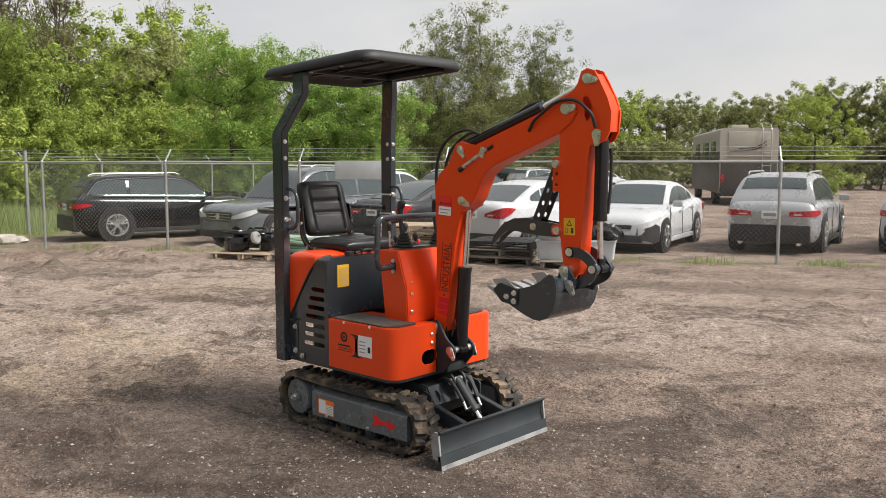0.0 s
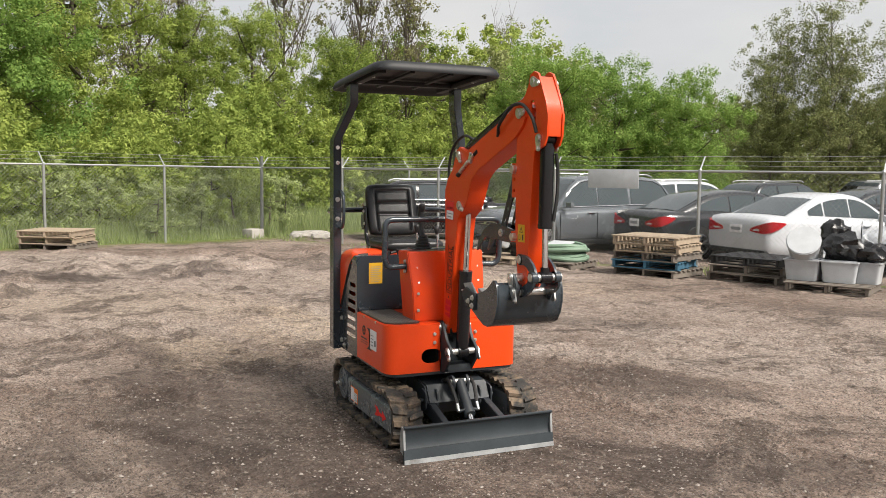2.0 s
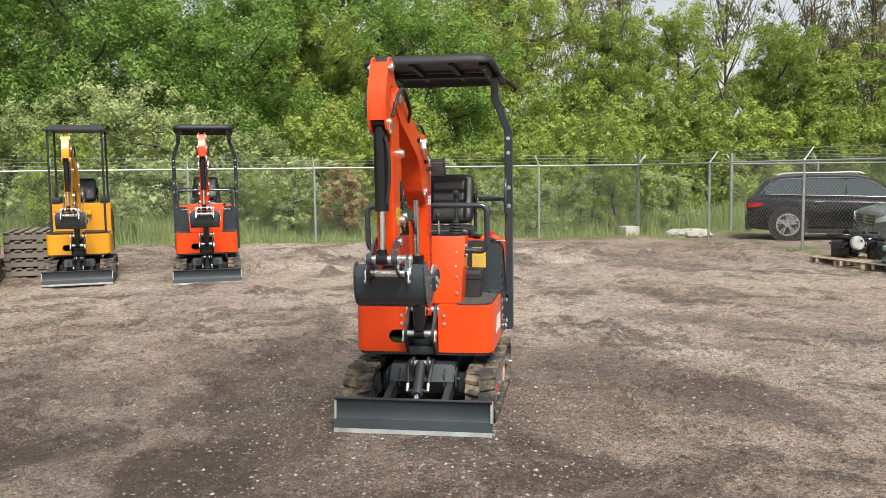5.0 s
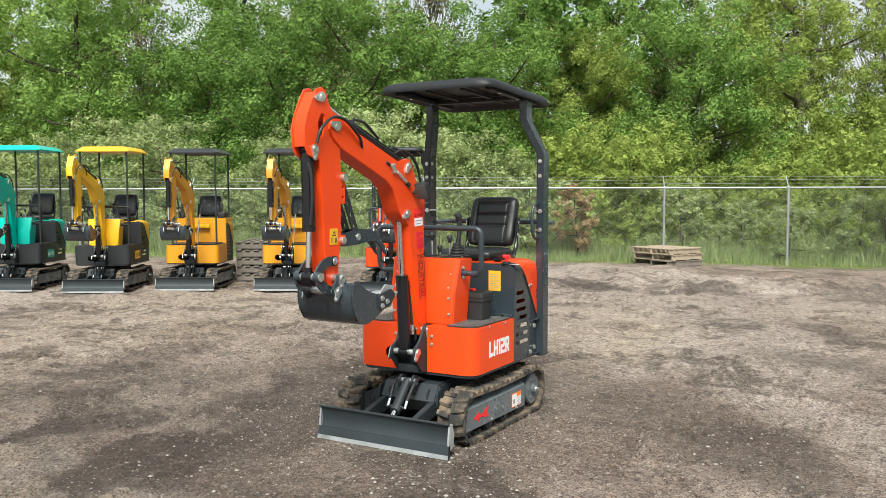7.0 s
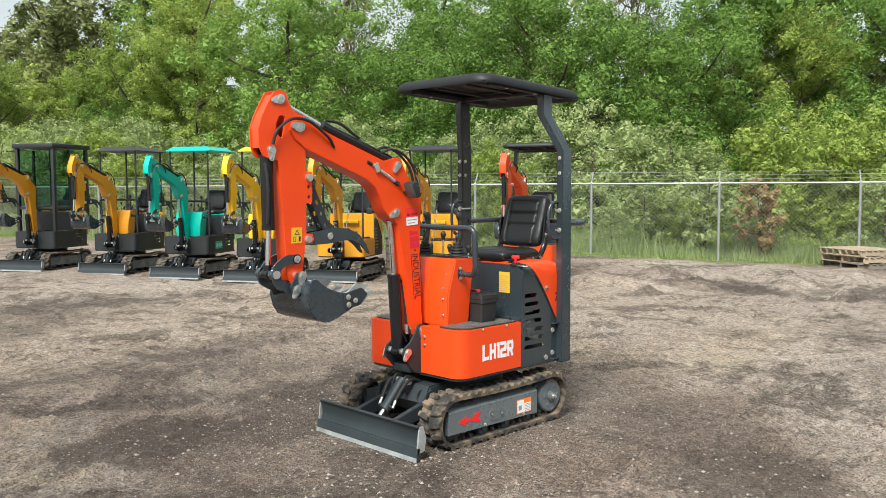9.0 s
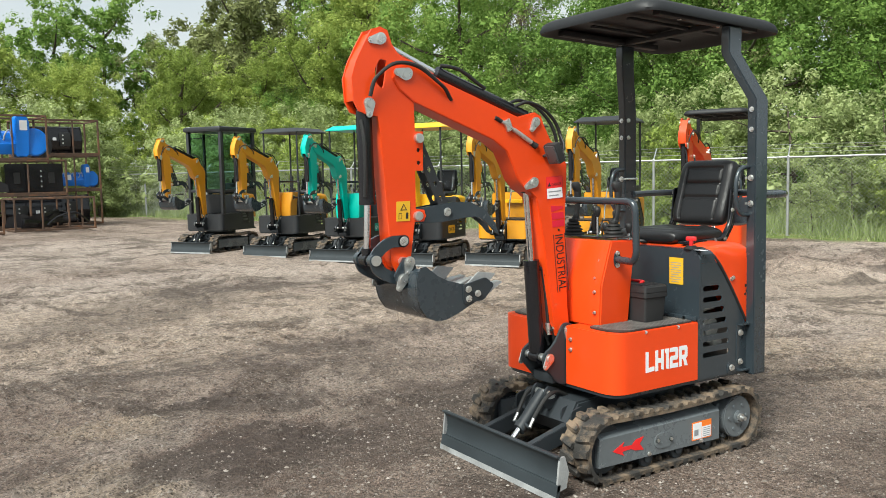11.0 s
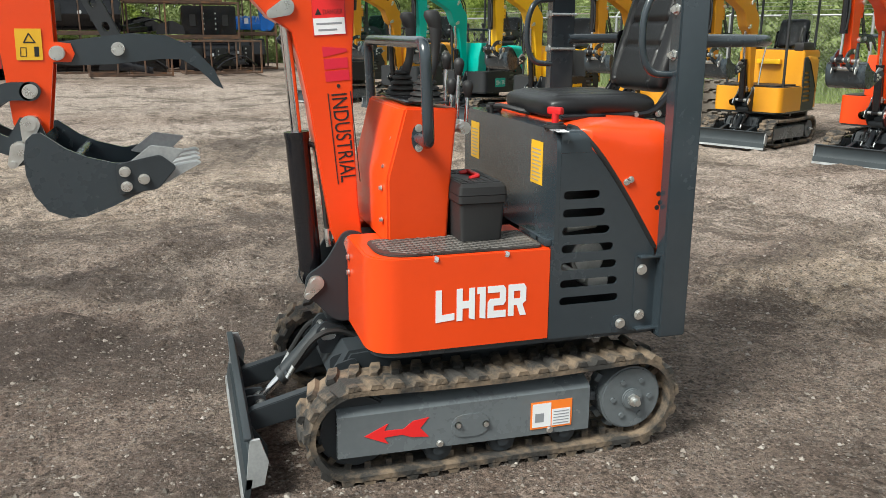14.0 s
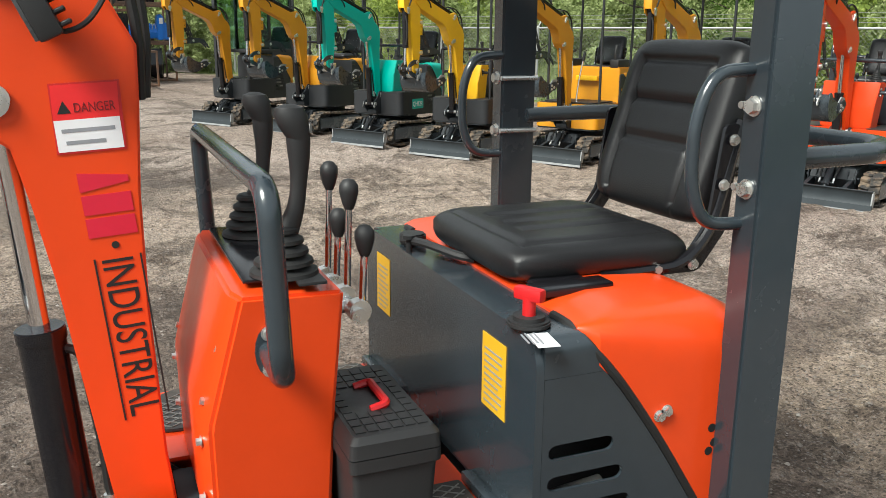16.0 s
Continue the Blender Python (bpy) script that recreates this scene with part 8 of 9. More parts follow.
# ---- parked cars ----
def car(at, label, paint, L, W, H, kind, trim=True, broken=False):
    """kind: 'suv' or 'sedan'. The car looks to +x; its middle stands at the origin."""
    root = thing("car", label, "car", "parked cars")
    h, f, r = W / 2, L / 2, -L / 2
    suv = kind == "suv"
    wr = 0.38 if suv else 0.33
    xa, xb = f - 0.88, r + (0.92 if suv else 0.98)
    belt = 1.00 if suv else 0.90
    hood = 0.98 if suv else 0.84
    tail = 1.08 if suv else 1.03
    gb0, gt0 = f - (1.25 if suv else 1.05), f - (1.95 if suv else 2.0)
    gt1, gb1 = (r + 0.50, r + 0.10) if suv else (r + 1.45, r + 0.46)

    def waist(x):
        return belt + (tail - belt) * min(1.0, max(0.0, (gb0 - x) / (gb0 - gb1)))
    st = [(f, 0.62, 0.30, hood - 0.30), (f - 0.05, 0.78, 0.24, hood - 0.17), (f - 0.18, 0.90, 0.20, hood - 0.08), (f - 0.45, 0.97, 0.20, hood - 0.03), (f - 0.8, 1.0, 0.22, hood + 0.02), (gb0, 1.0, 0.22, belt - 0.02),
          (0.2, 1.0, 0.22, waist(0.2)), (-0.6, 1.0, 0.22, waist(-0.6)), (r + 1.2, 1.0, 0.22, waist(r + 1.2)), (r + 0.7, 0.99, 0.23, waist(r + 0.7)), (r + 0.3, 0.96, 0.25, tail - 0.005), (r + 0.10, 0.92, 0.28, tail - 0.03), (r + 0.02, 0.86, 0.32, tail - 0.12), (r, 0.80, 0.36, tail - 0.24)]
    bm = bmesh.new()
    secs = []
    for x, k, zb, zt in st:
        w = h * k
        half = [(w * 0.88, zb), (w * 0.97, zb + 0.10), (w, zb + 0.24), (w * 0.982, (zb + zt) / 2 + 0.06), (w * 0.992, zt - 0.15), (w * 0.955, zt - 0.075), (w * 0.88, zt - 0.02), (w * 0.70, zt), (w * 0.3, zt + 0.015)]
        secs.append([(x, y, z) for y, z in half] + [(x, -y, z) for y, z in reversed(half)])
    loft(bm, secs)
    body = part("body", bm, paint, root, smooth=45)
    # cabin: a rounded roofline carried across
    wb, wt = h * 0.91, h * 0.70
    zb = belt - 0.06
    B0, T0, T1, B1 = (gb0, zb), (gt0, H - 0.035), (gt1, H - (0.05 if suv else 0.07)), (gb1, tail - 0.05)
    line = bent([(B0[0], 0, B0[1]), (T0[0], 0, T0[1]), ((T0[0] + T1[0]) / 2, 0, H), (T1[0], 0, T1[1]), (B1[0], 0, B1[1])], 0.55 if not suv else 0.40, 6)
    full = []
    for p, q in zip(line, line[1:]):
        n_ = max(1, int((q - p).length / 0.12))
        full += [p.lerp(q, k / n_) for k in range(n_)]
    full.append(line[-1])

    def flank(z):
        return wb + (wt - wb) * max(0.0, (z - zb) / (H - zb))

    def roof(x):
        for p, q in zip(full, full[1:]):
            if q.x <= x <= p.x:
                return p.z + (q.z - p.z) * (p.x - x) / max(1e-6, p.x - q.x)
        return zb
    bm = bmesh.new()
    secs = []
    for p in full:
        t = max(0.0, (p.z - zb) / (H - zb))
        d = 0.07 * t
        half = [(wb, zb - 0.02), (flank((zb + p.z - d) / 2), (zb + p.z - d) / 2), (flank(p.z - d), p.z - d), (flank(p.z) - 0.05, p.z - d * 0.35), (flank(p.z) * 0.72, p.z), (flank(p.z) * 0.3, p.z + 0.012 * t)]
        secs.append([(p.x, y, z) for y, z in half] + [(p.x, -y, z) for y, z in reversed(half)])
    loft(bm, secs)
    part("cabin", bm, paint, body, smooth=60)

    def strip(rows, name, mat_=None):
        """A thin curved pane through rows of points, standing a little proud."""
        bm = bmesh.new()
        g = [[bm.verts.new(p) for p in r_] for r_ in rows]
        for u, v in zip(g, g[1:]):
            for k in range(len(u) - 1):
                bm.faces.new((u[k], u[k + 1], v[k + 1], v[k]))
        return part(name, bm, mat_ or M_CARGLS, body, smooth=60)

    def sill_z(x):
        return waist(x) + 0.03
    fx = [p.x for p in full if p.z - 0.10 > sill_z(p.x) + 0.02]
    x_hi, x_lo = fx[0], fx[-1]
    if suv:
        cuts = ((x_hi, gt0 - 0.52), (gt0 - 0.56, gt0 - 1.42), (gt0 - 1.50, x_lo + 0.10))
    else:
        cuts = ((x_hi, gt0 - 0.36), (gt0 - 0.40, gt0 - 1.08), (gt0 - 1.13, x_lo + 0.12))
    for ys in (1, -1):
        for x0, x1 in cuts:
            rows = []
            for k in range(9):
                x = x0 + (x1 - x0) * k / 8
                zl = sill_z(x)
                zu = max(zl + 0.01, roof(x) - 0.105)
                rows.append([(x, ys * (flank(zl + (zu - zl) * q) + 0.008), zl + (zu - zl) * q) for q in (0, 0.5, 1)])
            strip(rows, "window")
        if trim:
            low = [(x, sill_z(x) - 0.012) for x in (x_hi + (x_lo - x_hi) * k / 12 for k in range(13))]
            up = [(x, max(sill_z(x), roof(x) - 0.09)) for x, z in low[::-1]]
            bm = bmesh.new()
            tube(bm, [(x, ys * (flank(z) + 0.010), z) for x, z in low + up[1:-1]] , 0.012, 6)
            part("window_trim", bm, M_CHROME, body)
        for dx in (0.25, -0.75):
            bm = bmesh.new()
            box(bm, (dx, ys * (h + 0.012), waist(dx) - 0.13), (0.20, 0.03, 0.028), bevel=0.008)
            part("door_handle", bm, paint if not trim else M_CHROME, body)
        bm = bmesh.new()
        box(bm, (gb0 - 0.28, ys * (h + 0.11), belt + 0.08), (0.10, 0.22, 0.13), bevel=0.03)
        part("mirror", bm, paint, body)
        bm = bmesh.new()
        for x in (gb0 - 0.12, gb0 - 1.14, gb0 - 2.05):
            box(bm, (x, ys * (h * 0.997), 0.60), (0.008, 0.012, 0.62))
        part("door_gap", bm, M_INK, body)
        bm = bmesh.new()
        box(bm, ((xa + xb) / 2, ys * (h * 0.985), 0.24), (xa - xb - 2 * wr - 0.08, 0.05, 0.10), bevel=0.01)
        part("sill", bm, M_TRIM if suv else paint, body)
    def across(pts, wf, way):
        return [[(p.x + way * 0.012, y * (flank(p.z) - 0.05) * wf, p.z + 0.016 - 0.02 * abs(y) ** 3) for y in (-1, -0.6, 0, 0.6, 1)] for p in pts]
    top_i = max(range(len(full)), key=lambda k: full[k].z)
    strip(across([p for p in full[:top_i] if zb + 0.07 < p.z < H - 0.075], 0.97, 1), "windscreen")
    strip(across([p for p in full[top_i:] if (tail + 0.10 if suv else tail) < p.z < H - 0.09], 0.93, -1), "rear_window")
    # lamps, grille, bumpers
    def lens(name, pts, back, mat_, label_=""):
        """A moulded piece that wraps round a corner of the body: x, y, middle height, half height."""
        bm = bmesh.new()
        loft(bm, [[(x, y, z - d), (x - back * 0.012, y, z + d), (x - back * 0.10, y * 0.90, z + d), (x - back * 0.10, y * 0.90, z - d)] for x, y, z, d in pts])
        return part(name, bm, mat_, body, label_, smooth=50)
    for ys in (1, -1):
        hy = ys * h
        up_ = 0.0 if suv else 0.01
        lens("headlight", [(f + 0.006, hy * 0.44, hood - 0.31, 0.025), (f - 0.004, hy * 0.63, hood - 0.285, 0.045), (f - 0.05, hy * 0.81, hood - 0.245, 0.06), (f - 0.18, hy * 0.925, hood - 0.20, 0.055), (f - 0.36, hy * 0.975, hood - 0.15 + up_, 0.03), (f - 0.50, hy * 0.985, hood - 0.12 + up_, 0.008)], 1, M_LAMPW)
        hs = (0.045, 0.055, 0.060, 0.060, 0.045, 0.012) if suv else (0.030, 0.075, 0.105, 0.100, 0.060, 0.012)
        zs = (0.26, 0.255, 0.25, 0.24, 0.23, 0.22) if suv else (0.27, 0.255, 0.235, 0.205, 0.175, 0.15)
        tl = lens("tail_light", [(r + x, hy * y, tail - z, d) for x, y, z, d in zip((-0.012, -0.014, -0.006, 0.075, 0.24, 0.36), (0.40, 0.62, 0.82, 0.932, 0.972, 0.985), zs, hs)], -1, M_LAMPR)
        bm = bmesh.new()
        loft(bm, [[(r + x, hy * y, tail - z - 0.012), (r + x, hy * y, tail - z + 0.016), (r + x + 0.03, hy * y * 0.97, tail - z + 0.016), (r + x + 0.03, hy * y * 0.97, tail - z - 0.012)] for x, y, z in ((-0.022, 0.50, 0.275), (-0.024, 0.58, 0.273), (-0.023, 0.66, 0.270))])
        part("reversing_lamp", bm, M_LAMPW, tl, "clear strip in the red lens")
    if broken:
        lens("bumper_gap", [(f + 0.004, h * 0.30, 0.40, 0.06), (f - 0.008, h * 0.62, 0.42, 0.13), (f - 0.05, h * 0.815, 0.44, 0.17), (f - 0.19, h * 0.93, 0.42, 0.20), (f - 0.42, h * 0.99, 0.40, 0.15)], 1, M_TRIM, "torn dark gap in the bumper")
    bm = bmesh.new()
    box(bm, (f - 0.005, 0, hood - 0.30), (0.03, h * 0.95, 0.20 if suv else 0.09), bevel=0.02)
    gr = part("grille", bm, M_TRIM, body)
    for k in range(3 if suv else 1):
        bm = bmesh.new()
        box(bm, (f + 0.014, 0, hood - 0.36 + k * 0.06), (0.012, h * 0.9, 0.016), bevel=0.004)
        part("grille_bar", bm, M_CHROME, gr)
    bm = bmesh.new()
    cyl(bm, (f + 0.008, 0, hood - 0.29), (f + 0.026, 0, hood - 0.29), 0.075 if suv else 0.05, 20)
    part("round_badge", bm, M_CHROME, gr)
    bm = bmesh.new()
    box(bm, (f - 0.05, 0, 0.31), (0.14, W * 0.72, 0.15), bevel=0.03)
    part("lower_intake", bm, M_TRIM, body)
    bm = bmesh.new()
    box(bm, (r + 0.05, 0, 0.42 if suv else 0.33), (0.15, W * 0.84, 0.36 if suv else 0.10), bevel=0.03)
    part("rear_bumper_insert", bm, M_TRIM, body)
    bm = bmesh.new()
    box(bm, (r - 0.014, 0, 0.80 if suv else 0.76), (0.014, 0.32, 0.16), bevel=0.004)
    pl = part("number_plate", bm, M_WHITE, body)
    bm = bmesh.new()
    box(bm, (r - 0.023, 0, 0.80 if suv else 0.76), (0.004, 0.24, 0.06))
    part("plate_bar", bm, M_GREY, pl)
    if suv:
        for ys in (1, -1):
            bm = bmesh.new()
            tube(bm, bent([(gt0 - 0.15, ys * wt * 0.92, H - 0.02), (gt0 - 0.25, ys * wt * 0.94, H + 0.028), (gt1 + 0.35, ys * wt * 0.94, H + 0.012), (gt1 + 0.2, ys * wt * 0.92, H - 0.04)], 0.06), 0.018, 8)
            part("roof_rail", bm, M_GALV, body)
            bm = bmesh.new()
            cyl(bm, (r - 0.02, ys * h * 0.62, 0.24), (r + 0.10, ys * h * 0.62, 0.24), 0.05, 14)
            part("exhaust_tip", bm, M_CHROME, body)
    # wheels
    for x in (xa, xb):
        for ys in (1, -1):
            bm = bmesh.new()
            cyl(bm, (x, ys * (h - 0.20), wr), (x, ys * (h + 0.004), wr), wr + 0.055, 30)
            part("wheel_arch", bm, M_TRIM, body)
            bm = bmesh.new()
            cyl(bm, (x, ys * (h - 0.19), wr), (x, ys * (h + 0.018), wr), wr, 30, bevel=0.02)
            ty = part("wheel", bm, M_TYRE, root)
            bm = bmesh.new()
            cyl(bm, (x, ys * (h + 0.006), wr), (x, ys * (h + 0.022), wr), wr * 0.68, 28)
            part("rim_back", bm, M_TRIM, ty)
            bm = bmesh.new()
            n = 30
            vsr = [[(x + q * math.cos(2 * math.pi * k / n), ys * (h + yo), wr + q * math.sin(2 * math.pi * k / n)) for k in range(n)] for q, yo in ((wr * 0.70, 0.020), (wr * 0.70, 0.030), (wr * 0.62, 0.030), (wr * 0.62, 0.022))]
            loft(bm, vsr)
            for k in range(5):
                a = 2 * math.pi * k / 5 + 0.3
                for da in (-0.13, 0.13):
                    c = Vector((x + wr * 0.34 * math.cos(a + da), ys * (h + 0.028), wr + wr * 0.34 * math.sin(a + da)))
                    box(bm, c, (wr * 0.62, 0.014, 0.030), Euler((0, -(a + da * 1.5), 0)).to_matrix(), 0.004, 1)
            cyl(bm, (x, ys * (h + 0.02), wr), (x, ys * (h + 0.036), wr), wr * 0.16, 16)
            part("rim", bm, M_RIM, ty)
    root.matrix_world = at
    return root


car(stand(-20.0, 11.05, 80), "black estate-style SUV with chrome window trim, tail to the fence", M_CARBLK, 4.66, 1.89, 1.57, "suv")
car(stand(-16.2, 12.65, -87), "grey luxury SUV with a chrome grille, nose to the fence", M_CARGREY, 4.92, 1.95, 1.76, "suv")
car(stand(-13.85, 15.15, 90), "charcoal sedan with dusty boot lid, tail to the fence", M_CARDARK, 5.0, 1.84, 1.47, "sedan", trim=False)
car(stand(-11.75, 15.75, 92), "dusty white sedan, tail to the fence", M_CARWHT, 4.6, 1.80, 1.46, "sedan", trim=False)
car(stand(-9.75, 17.20, -77), "white sedan with a broken front bumper, nose to the fence", M_CARWHT, 4.5, 1.78, 1.45, "sedan", trim=False, broken=True)
car(stand(-7.22, 19.14, 101), "silver compact SUV, tail to the fence", M_CARSIL, 4.4, 1.82, 1.64, "suv", trim=False)
car(stand(-4.6, 20.6, 98), "white compact SUV at the end of the row", M_CARWHT, 4.4, 1.82, 1.62, "suv", trim=False)
car(stand(-5.6, 33.0, 175), "dark grey sedan parked across the lot", M_CARDARK, 4.7, 1.82, 1.46, "sedan", trim=False)
rc = random.Random(8)
far = [(-21.5, 20.5, M_CARWHT, "suv"), (-19.0, 22.0, M_CARDARK, "suv"), (-16.8, 23.5, M_CARDARK, "sedan"), (-30.0, 43.0, M_CARWHT, "sedan"), (-32.6, 44.2, M_CARSIL, "suv"), (-35.2, 46.0, M_CARBLK, "suv"), (-27.4, 42.0, M_CARWHT, "suv"), (-38.5, 49.5, M_CARWHT, "sedan"), (-36.0, 52.0, M_CARDARK, "sedan"), (-40.5, 54.0, M_CARSIL, "suv"), (-33.5, 53.0, M_CARWHT, "sedan")]
for x, y, m, k in far:
    car(stand(x, y, 90 + rc.uniform(-6, 6)), {"suv": "SUV parked in the far rows of the lot", "sedan": "sedan parked in the far rows of the lot"}[k], m, 4.6, 1.82, 1.62 if k == "suv" else 1.45, k, trim=False)

# motor home seen from behind
rv = thing("motor_home", "cream and brown motor home with a rear ladder, parked far back", "motor home")
bm = bmesh.new()
front(bm, rounded([(-1.25, 0.55), (-1.25, 3.45), (1.25, 3.45), (1.25, 0.55)], [0.05, 0.16, 0.16, 0.05], 5), -9.6, 0.0)
sh = part("body_shell", bm, M_CREAM, rv)
bm = bmesh.new()
box(bm, (0.01, 0, 1.30), (0.06, 2.40, 1.40), bevel=0.03)
part("lower_panel", bm, M_BROWN, sh)
for s in (1, -1):
    bm = bmesh.new()
    box(bm, (-4.8, s * 1.255, 1.50), (9.5, 0.02, 1.85), bevel=0.006)
    part("side_panel", bm, M_BROWN, sh)
bm = bmesh.new()
box(bm, (0.02, 0, 0.62), (0.10, 2.46, 0.42), bevel=0.05)
part("rear_bumper", bm, M_TRIM, sh)
bm = bmesh.new()
box(bm, (0.015, 0.05, 2.72), (0.03, 1.9, 1.15), bevel=0.012)
part("rear_panel", bm, M_CREAM, sh)
bm = bmesh.new()
tube(bm, curve_pts([(0.035, -0.85, 2.42), (0.035, 0.1, 2.48), (0.035, 0.75, 2.70)]), 0.03, 6)
tube(bm, curve_pts([(0.035, -0.45, 2.55), (0.035, 0.25, 2.60), (0.035, 0.72, 2.85)]), 0.02, 6)
part("swoosh_stripe", bm, M_BROWN, sh)
for s in (1, -1):
    bm = bmesh.new()
    box(bm, (0.03, s * 1.12, 1.22), (0.05, 0.16, 0.34), bevel=0.015)
    part("tail_light", bm, M_LAMPR, sh)
    for x in (-1.9, -8.0):
        bm = bmesh.new()
        cyl(bm, (x, s * 0.95, 0.5), (x, s * 1.24, 0.5), 0.5, 24, bevel=0.03)
        part("wheel", bm, M_TYRE, rv)
for y in (0.55, 0.92):
    bm = bmesh.new()
    tube(bm, bent([(0.02, y, 1.0), (0.12, y, 1.05), (0.12, y, 3.40), (-0.2, y, 3.60)], 0.08), 0.02, 8)
    part("ladder_rail", bm, M_GALV, sh)
for k in range(8):
    bm = bmesh.new()
    cyl(bm, (0.12, 0.55, 1.2 + k * 0.29), (0.12, 0.92, 1.2 + k * 0.29), 0.014, 8)
    part("ladder_rung", bm, M_GALV, sh)
bm = bmesh.new()
box(bm, (-3.0, 0, 3.58), (1.0, 0.8, 0.26), bevel=0.06)
box(bm, (-6.5, 0.2, 3.56), (0.9, 0.7, 0.22), bevel=0.06)
part("roof_unit", bm, M_CREAM, sh)
for x0, x1 in ((-2.6, -1.2), (-5.4, -3.4), (-8.2, -6.6)):
    for s in (1, -1):
        bm = bmesh.new()
        box(bm, ((x0 + x1) / 2, s * 1.262, 2.45), (x1 - x0, 0.03, 0.9), bevel=0.01)
        part("side_window", bm, M_CARGLS, sh)
for k in range(6):
    bm = bmesh.new()
    tube(bm, [(-0.4 - k * 0.9, 1.30, 3.2), (-0.8 - k * 0.9, 1.42, 0.75)], 0.05, 6)
    part("awning_strut", bm, M_TRIM, sh)
rv.matrix_world = stand(-15.9, 37.2, 123.5 - 180)

# signs tied to the wire
sg2 = thing("fence_board", "plain pale grey sheet hung at the top of the fence", "sign")
q = lot_pts[3].lerp(lot_pts[4], 0.15) + FV * 0.85
bm = bmesh.new()
box(bm, (0, 0, 0), (1.06, 0.012, 0.36), bevel=0.003)
part("board", bm, M_BIN, sg2)
sg2.matrix_world = pose(q.x + 0.02, q.y - 0.04, 1.50, 0, 0, FA)

# ---- crated attachments ----
def crate(at, L, W, H, label, group="steel crates"):
    """An open crate of rusty angle iron."""
    c = thing("steel_crate", label, "crate", group)
    t = 0.042
    for x in (-L / 2, L / 2):
        for y in (-W / 2, W / 2):
            bm = bmesh.new()
            box(bm, (x, y, H / 2), (t, t, H), bevel=0.004, seg=1)
            part("upright", bm, M_RUST, c, smooth=0)
    for x in (-L / 6, L / 6):
        for y in (-W / 2, W / 2):
            bm = bmesh.new()
            box(bm, (x, y, H / 2), (t * 0.8, t * 0.8, H), bevel=0.004, seg=1)
            part("upright", bm, M_RUST, c, smooth=0)
    for z in (t / 2, H - t / 2):
        for y in (-W / 2, W / 2):
            bm = bmesh.new()
            box(bm, (0, y, z), (L + t, t * 1.02, t), bevel=0.004, seg=1)
            part("rail", bm, M_RUST, c, smooth=0)
        for x in (-L / 2, 0, L / 2):
            bm = bmesh.new()
            box(bm, (x, 0, z), (t * 1.02, W, t * 0.96), bevel=0.004, seg=1)
            part("cross_rail", bm, M_RUST, c, smooth=0)
    c.matrix_world = at
    return c


def steel_plate(at, w, h, label, paint=None):
    """A black quick-attach bucket or plate with holes and bolts."""
    g = thing("attachment_plate", label, "attachment", "black attachments")
    bm = bmesh.new()
    side(bm, rounded([(-w / 2, 0.0), (w / 2, 0.0), (w / 2, h), (-w / 2, h)], 0.05), -0.025, 0.025, 0.004, )
    pl = part("plate", bm, paint or M_BLACK, g)
    for s in (-1, 1):
        bm = bmesh.new()
        side(bm, rounded([(s * w * 0.30 - 0.07, h * 0.3), (s * w * 0.30 + 0.07, h * 0.3), (s * w * 0.30 + 0.07, h * 0.7), (s * w * 0.30 - 0.07, h * 0.7)], 0.02), 0.026, 0.034)
        part("socket", bm, M_INK, pl)
    for k in range(4):
        for x in (-w * 0.12, w * 0.10):
            bolt(pl, (x, 0.026, h * (0.2 + 0.18 * k)), (0, 1, 0), 0.014)
    bm = bmesh.new()
    box(bm, (0, -0.22, h * 0.12), (w * 0.96, 0.40, 0.03), bevel=0.008)
    box(bm, (0, -0.22, h * 0.92), (w * 0.9, 0.34, 0.03), bevel=0.008)
    for s in (-1, 1):
        box(bm, (s * w * 0.47, -0.22, h * 0.5), (0.03, 0.38, h * 0.84), bevel=0.008)
    part("ribs", bm, paint or M_BLACK, g)
    g.matrix_world = at
    return g


def bucket_body(at, w, h, label):
    """A black loader bucket seen from its closed back: curved shell, two end plates, edge and lift points."""
    g = thing("loader_bucket", label, "bucket", "black attachments")
    prof = rounded([(0.34, 0.02), (-0.30, 0.0), (-0.42, h * 0.45), (-0.30, h * 0.95), (-0.05, h), (-0.06, h - 0.04), (-0.27, h * 0.90), (-0.38, h * 0.45), (-0.28, 0.04), (0.34, 0.05)], 0.03)
    bm = bmesh.new()
    loft(bm, [[(x, -y, z) for y, z in prof] for x in (-w / 2 + 0.02, w / 2 - 0.02)])
    shell = part("shell", bm, M_BLACK, g)
    for s in (-1, 1):
        bm = bmesh.new()
        front(bm, rounded([(-0.36, 0.0), (0.30, 0.0), (0.43, h * 0.45), (0.31, h * 0.97), (0.02, h), (-0.20, h * 0.45)], 0.04), s * w / 2 - 0.012, s * w / 2 + 0.012, 0.003)
        part("end_plate", bm, M_BLACK, g)
        bm = bmesh.new()
        box(bm, (s * w * 0.22, 0.425, h * 0.5), (0.26, 0.05, h * 0.5), bevel=0.008)
        part("coupler_plate", bm, M_INK, shell)
        for z in (0.36, 0.5, 0.64):
            bolt(shell, (s * w * 0.22 + 0.06, 0.45, h * z), (0, 1, 0), 0.016)
    page(shell, on_left(-w * 0.02, 0.424, h * 0.46), 0.09, 0.07, M_WHITE, "label")
    g.matrix_world = at
    return g


